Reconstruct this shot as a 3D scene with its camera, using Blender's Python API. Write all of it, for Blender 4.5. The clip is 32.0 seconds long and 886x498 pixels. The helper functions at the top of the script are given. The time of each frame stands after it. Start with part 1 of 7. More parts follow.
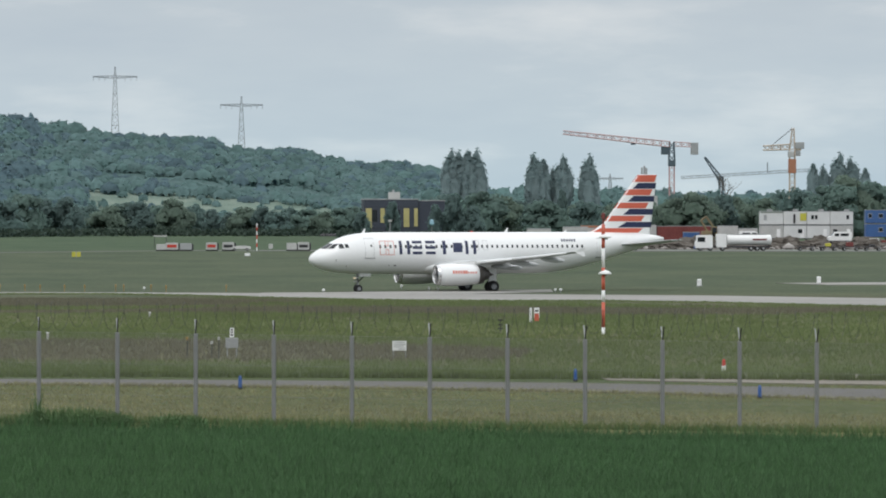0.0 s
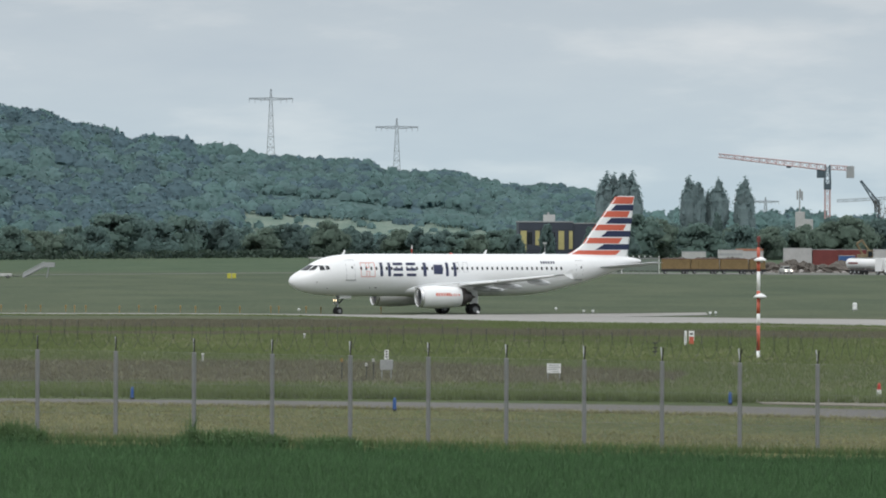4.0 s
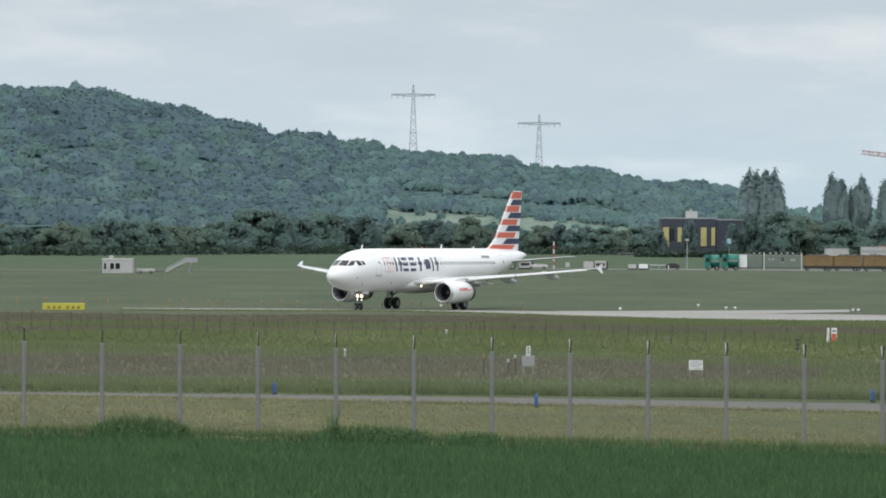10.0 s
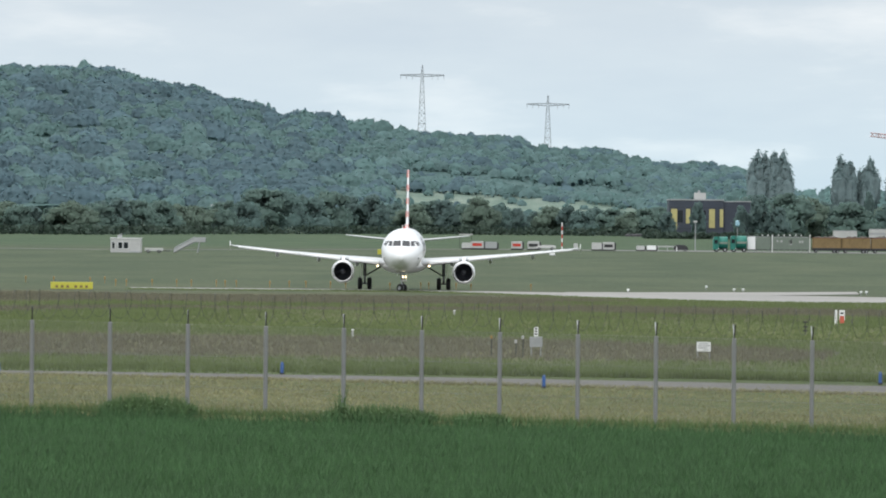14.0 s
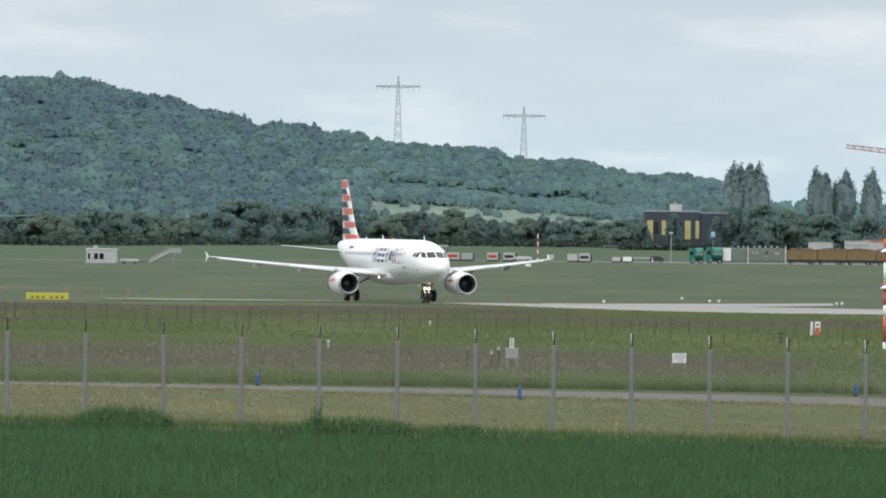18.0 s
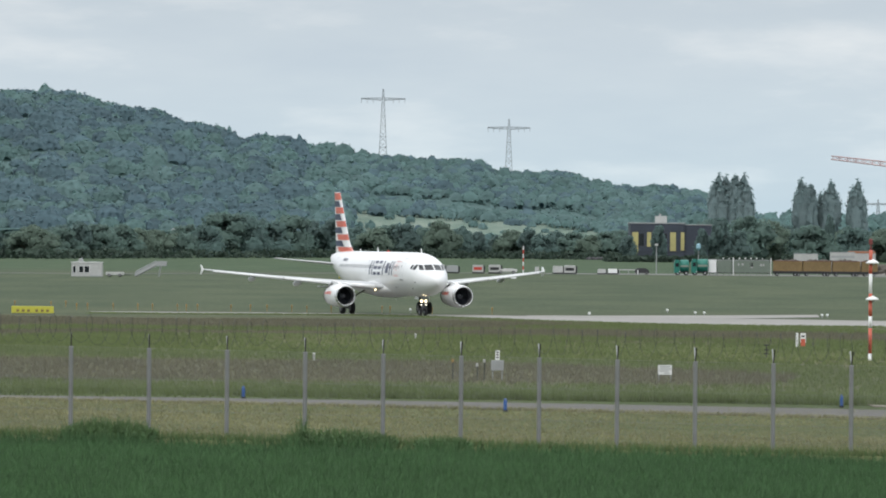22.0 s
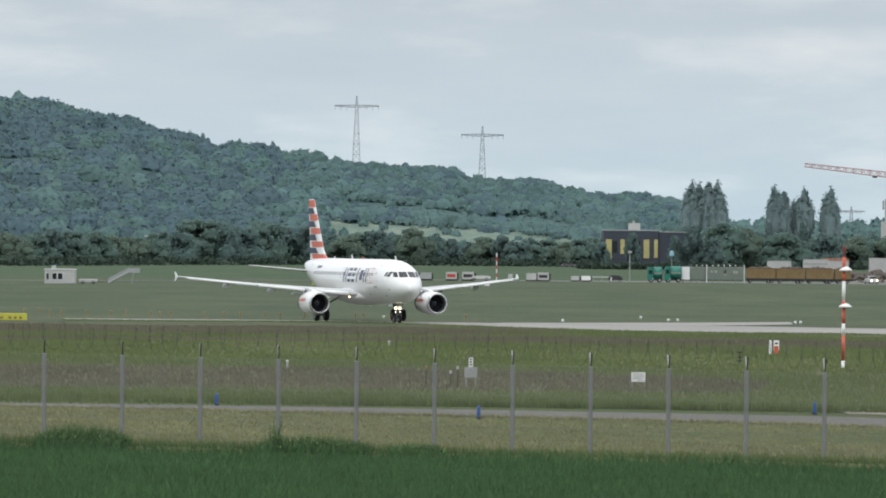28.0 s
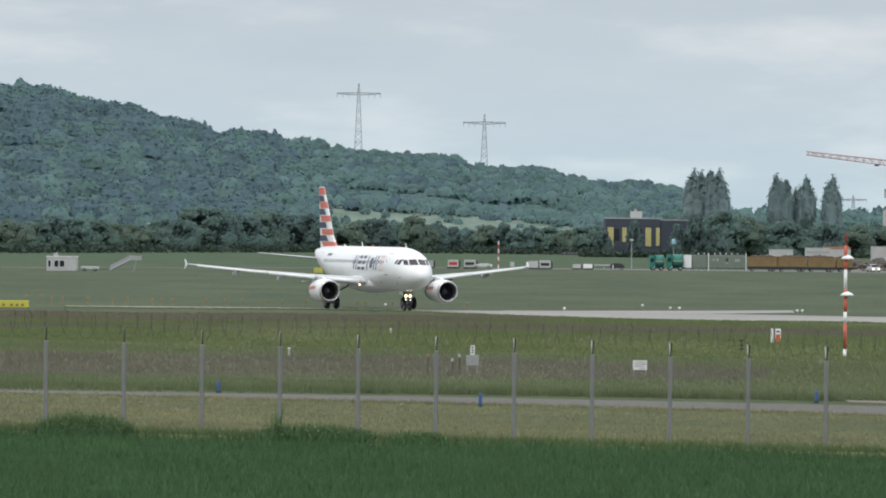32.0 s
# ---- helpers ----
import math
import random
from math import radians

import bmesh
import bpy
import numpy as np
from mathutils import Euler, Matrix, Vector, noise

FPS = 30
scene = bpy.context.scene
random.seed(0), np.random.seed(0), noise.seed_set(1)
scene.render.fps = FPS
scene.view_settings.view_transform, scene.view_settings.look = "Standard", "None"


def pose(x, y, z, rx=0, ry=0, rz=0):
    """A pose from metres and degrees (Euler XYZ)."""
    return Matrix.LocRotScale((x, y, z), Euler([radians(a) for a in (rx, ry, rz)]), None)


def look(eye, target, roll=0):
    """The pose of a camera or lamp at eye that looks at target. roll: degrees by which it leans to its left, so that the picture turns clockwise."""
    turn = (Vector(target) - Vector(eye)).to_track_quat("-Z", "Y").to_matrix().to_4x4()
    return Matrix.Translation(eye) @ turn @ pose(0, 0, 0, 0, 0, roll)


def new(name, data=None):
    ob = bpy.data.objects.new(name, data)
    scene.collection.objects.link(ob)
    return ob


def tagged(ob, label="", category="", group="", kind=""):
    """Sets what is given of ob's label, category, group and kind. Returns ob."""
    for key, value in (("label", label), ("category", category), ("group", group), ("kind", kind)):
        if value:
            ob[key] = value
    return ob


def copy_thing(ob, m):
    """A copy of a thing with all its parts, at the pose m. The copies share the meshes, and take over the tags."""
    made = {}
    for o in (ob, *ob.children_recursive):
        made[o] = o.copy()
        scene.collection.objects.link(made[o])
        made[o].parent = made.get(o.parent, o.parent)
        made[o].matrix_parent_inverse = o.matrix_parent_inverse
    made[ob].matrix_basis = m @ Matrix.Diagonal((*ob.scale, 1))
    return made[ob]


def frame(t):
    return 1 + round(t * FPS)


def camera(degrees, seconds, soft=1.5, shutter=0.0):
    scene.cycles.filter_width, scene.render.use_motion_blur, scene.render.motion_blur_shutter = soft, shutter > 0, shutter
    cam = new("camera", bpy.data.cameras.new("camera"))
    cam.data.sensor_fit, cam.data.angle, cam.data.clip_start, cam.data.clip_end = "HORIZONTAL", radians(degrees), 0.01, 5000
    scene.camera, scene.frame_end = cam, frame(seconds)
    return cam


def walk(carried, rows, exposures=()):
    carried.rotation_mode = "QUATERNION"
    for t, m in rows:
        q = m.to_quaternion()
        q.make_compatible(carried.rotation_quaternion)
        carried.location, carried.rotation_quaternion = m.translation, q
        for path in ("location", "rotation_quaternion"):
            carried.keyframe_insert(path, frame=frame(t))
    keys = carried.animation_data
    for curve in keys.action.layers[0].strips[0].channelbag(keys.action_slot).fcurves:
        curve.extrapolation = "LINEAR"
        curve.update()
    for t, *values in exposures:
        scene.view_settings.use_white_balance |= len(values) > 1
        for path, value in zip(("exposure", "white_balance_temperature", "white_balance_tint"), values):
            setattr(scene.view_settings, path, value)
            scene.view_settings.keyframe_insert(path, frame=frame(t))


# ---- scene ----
EYE = (0.0, 0.0, 7.55)


def aim(az, el, roll):
    """Pose of the tripod head: heading to the right, elevation and lean, in degrees."""
    a, e = radians(az), radians(el)
    way = Vector((math.sin(a) * math.cos(e), math.cos(a) * math.cos(e), math.sin(e)))
    return look(EYE, Vector(EYE) + 100 * way, -roll)


cam = camera(11.195, 32.0, soft=1.9)
PATH = [
    (0, 3.377, -0.430, 0.000), (0.5, 3.147, -0.394, 0.050), (1, 2.925, -0.389, 0.086), (1.5, 2.781, -0.322, 0.009),
    (2, 2.508, -0.235, -0.074), (2.5, 2.177, -0.180, -0.179), (3, 1.755, -0.168, -0.045), (3.5, 1.531, -0.180, -0.092),
    (5.5, 1.083, 0.016, -0.275), (6, 0.635, -0.010, -0.171), (6.5, 0.236, -0.065, -0.500), (7, -0.158, -0.093, -0.357),
    (7.5, -0.248, -0.099, -0.850), (8, -0.181, -0.129, -0.896), (8.5, -0.100, -0.155, -0.937), (9, -0.108, -0.184, -1.131),
    (9.5, -0.287, -0.211, -0.759), (10, -0.386, -0.205, -0.314), (10.5, -0.259, -0.221, -0.443), (11, 0.166, -0.379, -0.611),
    (11.5, 0.221, -0.508, -0.519), (12, 0.101, -0.530, -0.631), (12.5, -0.114, -0.502, -0.727), (13, -0.358, -0.423, -0.670),
    (13.5, -0.490, -0.442, -0.574), (14, -0.488, -0.452, -0.551), (14.5, -0.459, -0.417, -0.408), (16.5, -0.344, -0.264, -0.329),
    (17, -0.305, -0.269, -0.411), (17.5, -0.217, -0.272, -0.687), (18, -0.183, -0.307, -0.612), (18.5, -0.152, -0.336, -0.501),
    (19, -0.152, -0.245, -0.437), (19.5, -0.098, -0.168, -0.425), (20, 0.000, -0.120, -0.164), (20.5, 0.085, -0.177, -0.238),
    (21, 0.045, -0.246, -0.075), (21.5, -0.014, -0.216, -0.212), (22, 0.001, -0.149, -0.473), (22.5, 0.053, -0.107, -0.650),
    (23, 0.127, -0.059, -0.567), (23.5, 0.117, -0.099, -0.401), (24, 0.155, -0.169, -0.343), (24.5, 0.165, -0.177, -0.420),
    (25, 0.190, -0.126, -0.352), (25.5, 0.224, -0.013, -0.589), (27.5, 0.239, -0.066, -0.441), (28, 0.337, -0.056, -0.497),
    (28.5, 0.324, -0.046, -0.489), (29, 0.335, -0.080, -0.389), (29.5, 0.335, -0.125, -0.409), (30, 0.424, -0.111, -0.429),
    (30.5, 0.456, -0.065, -0.500), (31, 0.457, -0.070, -0.384), (31.5, 0.359, -0.120, -0.410), (32, 0.315, -0.211, -0.572),
]
walk(cam, [(t, aim(a, e, r)) for t, a, e, r in PATH], [(0, 0.05), (3, 0.08), (6, 0.05), (9, 0.18), (11, 0.28), (13, 0.42), (15, 0.4), (19, 0.31), (21, 0.3), (23, 0.2), (28, 0.18), (32, 0.16)])

# ---- sky, sun, exposure ----
world = bpy.data.worlds.new("overcast_sky")
scene.world = world
world.use_nodes = True
wn, wl = world.node_tree.nodes, world.node_tree.links
wn.clear()


def wnode(kind, **values):
    n = wn.new(kind)
    for key, value in values.items():
        n.inputs[key].default_value = value
    return n


sky = wn.new("ShaderNodeTexSky")
sky.sky_type, sky.sun_disc = "NISHITA", False
sky.sun_elevation, sky.sun_rotation = radians(48), radians(200)
coord = wn.new("ShaderNodeTexCoord")
split = wn.new("ShaderNodeSeparateXYZ")
wl.new(coord.outputs["Generated"], split.inputs[0])
height = wn.new("ShaderNodeValToRGB")
ramp = height.color_ramp
ramp.elements[0].position, ramp.elements[0].color = 0.0, (0.475, 0.6, 0.675, 1)
ramp.elements[1].position, ramp.elements[1].color = 1.0, (1.45, 1.5, 1.55, 1)
for pos, col in ((0.02, (0.51, 0.605, 0.672)), (0.04, (0.52, 0.59, 0.648)), (0.06, (0.468, 0.53, 0.587)), (0.3, (0.9, 0.96, 1.02))):
    ramp.elements.new(pos).color = (*col, 1)
wl.new(split.outputs["Z"], height.inputs[0])
spread = wn.new("ShaderNodeMapping")
spread.inputs["Scale"].default_value = (5, 5, 21)
spread.inputs["Location"].default_value = (2.3, 0.7, 0.2)
wl.new(coord.outputs["Generated"], spread.inputs["Vector"])
clouds = wnode("ShaderNodeTexNoise", Scale=2.3, Detail=8.0, Roughness=0.55)
wl.new(spread.outputs[0], clouds.inputs["Vector"])
veil = wn.new("ShaderNodeValToRGB")
veil.color_ramp.elements[0].position, veil.color_ramp.elements[0].color = 0.36, (0.93, 0.945, 0.965, 1)
veil.color_ramp.elements[1].position, veil.color_ramp.elements[1].color = 0.68, (1.28, 1.2, 1.14, 1)
veil.color_ramp.elements.new(0.52).color = (1.0, 1.0, 1.0, 1)
wl.new(clouds.outputs["Fac"], veil.inputs[0])
cover = wn.new("ShaderNodeMix")
cover.data_type, cover.blend_type = "RGBA", "MULTIPLY"
cover.inputs["Factor"].default_value = 1.0
wl.new(height.outputs[0], cover.inputs["A"])
wl.new(veil.outputs[0], cover.inputs["B"])
overcast = wnode("ShaderNodeBackground", Strength=1.0)
wl.new(cover.outputs["Result"], overcast.inputs["Color"])
clear = wnode("ShaderNodeBackground", Strength=0.06)
wl.new(sky.outputs[0], clear.inputs["Color"])
mixed = wn.new("ShaderNodeMixShader")
mixed.inputs[0].default_value = 0.94
wl.new(clear.outputs[0], mixed.inputs[1])
wl.new(overcast.outputs[0], mixed.inputs[2])
wout = wn.new("ShaderNodeOutputWorld")
wl.new(mixed.outputs[0], wout.inputs["Surface"])

sun = bpy.data.lights.new("sun", "SUN")
sun.energy, sun.angle, sun.color = 0.7, radians(25), (1.0, 0.97, 0.92)
sun_ob = new("sun", sun)
sun_ob.matrix_basis = look((-60, -150, 200), (0, 0, 0))


# ---- materials ----
def mat(name, base, rough=0.6, metal=0.0, vary=0.25, scale=3.0, fine=40.0, bump=0.0, emit=0.0, coat=0.0, second=None, islands=0.0, relief=0.02, thin=0.0, stretch=None):
    """Procedural material: base colour broken up by a coarse and a fine noise, with fine relief."""
    m = bpy.data.materials.new(name)
    m.use_nodes = True
    n, l = m.node_tree.nodes, m.node_tree.links
    b = n["Principled BSDF"]
    b.inputs["Roughness"].default_value, b.inputs["Metallic"].default_value = rough, metal
    b.inputs["Coat Weight"].default_value = coat
    c = n.new("ShaderNodeTexCoord")
    big, small = n.new("ShaderNodeTexNoise"), n.new("ShaderNodeTexNoise")
    big.inputs["Scale"].default_value, small.inputs["Scale"].default_value = scale, fine
    big.inputs["Detail"].default_value = 4.0
    small.inputs["Detail"].default_value = 3.0
    spot = c.outputs["Object"]
    if stretch:
        drawn = n.new("ShaderNodeMapping")
        drawn.inputs["Scale"].default_value = stretch
        l.new(spot, drawn.inputs["Vector"])
        spot = drawn.outputs[0]
    for t in (big, small):
        l.new(spot, t.inputs["Vector"])
    add = n.new("ShaderNodeMath")
    add.operation = "MULTIPLY_ADD"
    l.new(small.outputs["Fac"], add.inputs[0])
    add.inputs[1].default_value = 0.5
    half = n.new("ShaderNodeMath")
    half.operation = "MULTIPLY"
    half.inputs[1].default_value = 0.5
    l.new(big.outputs["Fac"], half.inputs[0])
    l.new(half.outputs[0], add.inputs[2])
    last = add.outputs[0]
    if islands:
        geo = n.new("ShaderNodeNewGeometry")
        isl = n.new("ShaderNodeMath")
        isl.operation = "MULTIPLY_ADD"
        isl.inputs[1].default_value = islands
        l.new(geo.outputs["Random Per Island"], isl.inputs[0])
        l.new(last, isl.inputs[2])
        off = n.new("ShaderNodeMath")
        off.operation = "SUBTRACT"
        off.inputs[1].default_value = islands / 2
        l.new(isl.outputs[0], off.inputs[0])
        last = off.outputs[0]
    r = n.new("ShaderNodeValToRGB")
    e = r.color_ramp.elements
    hi = second or [min(1, v * (1 + vary)) for v in base]
    e[0].position, e[1].position = 0.32, 0.68
    e[0].color = (*[v * (1 - vary) for v in base], 1)
    e[1].color = (*hi, 1)
    e.new(0.5).color = (*base, 1)
    l.new(last, r.inputs[0])
    l.new(r.outputs[0], b.inputs["Base Color"])
    if bump:
        bp = n.new("ShaderNodeBump")
        bp.inputs["Strength"].default_value, bp.inputs["Distance"].default_value = bump, relief
        l.new(small.outputs["Fac"], bp.inputs["Height"])
        l.new(bp.outputs[0], b.inputs["Normal"])
    if thin:
        leaf, blend = n.new("ShaderNodeBsdfTranslucent"), n.new("ShaderNodeMixShader")
        blend.inputs[0].default_value = thin
        l.new(r.outputs[0], leaf.inputs["Color"])
        l.new(b.outputs[0], blend.inputs[1])
        l.new(leaf.outputs[0], blend.inputs[2])
        l.new(blend.outputs[0], n["Material Output"].inputs["Surface"])
    if emit:
        b.inputs["Emission Color"].default_value = (*base, 1)
        b.inputs["Emission Strength"].default_value = emit
    return m


def ground_mat():
    """Grass in belts across the airfield: mown and dry by the fence, seeding brown, lush green, and far meadow paled
    with haze.
    """
    m = bpy.data.materials.new("airfield_grass")
    m.use_nodes = True
    n, l = m.node_tree.nodes, m.node_tree.links
    b = n["Principled BSDF"]
    b.inputs["Roughness"].default_value = 0.9
    b.inputs["Specular IOR Level"].default_value = 0.15
    c = n.new("ShaderNodeTexCoord")
    s = n.new("ShaderNodeSeparateXYZ")
    l.new(c.outputs["Object"], s.inputs[0])
    wide = n.new("ShaderNodeTexNoise")
    wide.inputs["Scale"].default_value, wide.inputs["Detail"].default_value = 0.09, 5.0
    l.new(c.outputs["Object"], wide.inputs["Vector"])
    fine = n.new("ShaderNodeTexNoise")
    fine.inputs["Scale"].default_value, fine.inputs["Detail"].default_value = 1.7, 6.0
    l.new(c.outputs["Object"], fine.inputs["Vector"])
    w = n.new("ShaderNodeMath")
    w.operation = "MULTIPLY_ADD"
    w.inputs[1].default_value = 46.0
    l.new(wide.outputs["Fac"], w.inputs[0])
    l.new(s.outputs["Y"], w.inputs[2])
    k = n.new("ShaderNodeMapRange")
    k.inputs["From Min"].default_value, k.inputs["From Max"].default_value = 123.0, 523.0
    l.new(w.outputs[0], k.inputs["Value"])
    r = n.new("ShaderNodeValToRGB")
    e = r.color_ramp.elements
    belts = ((0.0, (0.125, 0.12, 0.052)), (0.09, (0.135, 0.128, 0.057)), (0.135, (0.07, 0.085, 0.03)), (0.215, (0.058, 0.082, 0.027)), (0.265, (0.09, 0.094, 0.05)),
             (0.36, (0.09, 0.094, 0.05)), (0.40, (0.092, 0.104, 0.04)), (0.47, (0.092, 0.104, 0.04)), (0.52, (0.088, 0.094, 0.049)), (0.72, (0.086, 0.088, 0.049)),
             (0.80, (0.064, 0.08, 0.044)), (1.0, (0.06, 0.079, 0.045)))
    e[0].position, e[0].color = belts[0][0], (*belts[0][1], 1)
    e[1].position, e[1].color = belts[-1][0], (*belts[-1][1], 1)
    for pos, col in belts[1:-1]:
        e.new(pos).color = (*col, 1)
    l.new(k.outputs[0], r.inputs[0])
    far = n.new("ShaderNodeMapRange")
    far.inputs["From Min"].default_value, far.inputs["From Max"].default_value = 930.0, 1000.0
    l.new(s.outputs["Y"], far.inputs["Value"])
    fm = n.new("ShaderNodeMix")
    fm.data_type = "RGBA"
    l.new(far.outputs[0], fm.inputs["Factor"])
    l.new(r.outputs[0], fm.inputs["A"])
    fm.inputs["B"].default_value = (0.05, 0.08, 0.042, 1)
    # pale hay meadow on the hill, greyed further by haze in its colour
    hazy_hay = n.new("ShaderNodeMapRange")
    hazy_hay.inputs["From Min"].default_value, hazy_hay.inputs["From Max"].default_value = 1820.0, 1900.0
    l.new(s.outputs["Y"], hazy_hay.inputs["Value"])
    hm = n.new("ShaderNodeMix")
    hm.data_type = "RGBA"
    l.new(hazy_hay.outputs[0], hm.inputs["Factor"])
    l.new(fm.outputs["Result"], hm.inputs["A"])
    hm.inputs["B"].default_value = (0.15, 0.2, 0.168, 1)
    streak = n.new("ShaderNodeMapping")
    streak.inputs["Scale"].default_value = (0.05, 0.022, 0.05)
    l.new(c.outputs["Object"], streak.inputs["Vector"])
    mown = n.new("ShaderNodeTexNoise")
    mown.inputs["Scale"].default_value, mown.inputs["Detail"].default_value, mown.inputs["Roughness"].default_value = 1.0, 10.0, 0.72
    l.new(streak.outputs[0], mown.inputs["Vector"])
    patchy = n.new("ShaderNodeValToRGB")
    patchy.color_ramp.elements[0].position, patchy.color_ramp.elements[0].color = 0.34, (0.68, 0.78, 0.74, 1)
    patchy.color_ramp.elements[1].position, patchy.color_ramp.elements[1].color = 0.66, (1.32, 1.2, 1.18, 1)
    l.new(mown.outputs["Fac"], patchy.inputs[0])
    pm = n.new("ShaderNodeMix")
    pm.data_type, pm.blend_type = "RGBA", "MULTIPLY"
    pm.inputs["Factor"].default_value = 1.0
    l.new(hm.outputs["Result"], pm.inputs["A"])
    l.new(patchy.outputs[0], pm.inputs["B"])
    v = n.new("ShaderNodeMapRange")
    v.inputs["From Min"].default_value, v.inputs["From Max"].default_value = 0.25, 0.75
    v.inputs["To Min"].default_value, v.inputs["To Max"].default_value = 0.62, 1.38
    l.new(fine.outputs["Fac"], v.inputs["Value"])
    mul = n.new("ShaderNodeMix")
    mul.data_type, mul.blend_type = "RGBA", "MULTIPLY"
    mul.inputs["Factor"].default_value = 1.0
    l.new(pm.outputs["Result"], mul.inputs["A"])
    l.new(v.outputs[0], mul.inputs["B"])
    l.new(mul.outputs["Result"], b.inputs["Base Color"])
    bp = n.new("ShaderNodeBump")
    bp.inputs["Strength"].default_value, bp.inputs["Distance"].default_value = 0.8, 0.15
    l.new(fine.outputs["Fac"], bp.inputs["Height"])
    l.new(bp.outputs[0], b.inputs["Normal"])
    return m


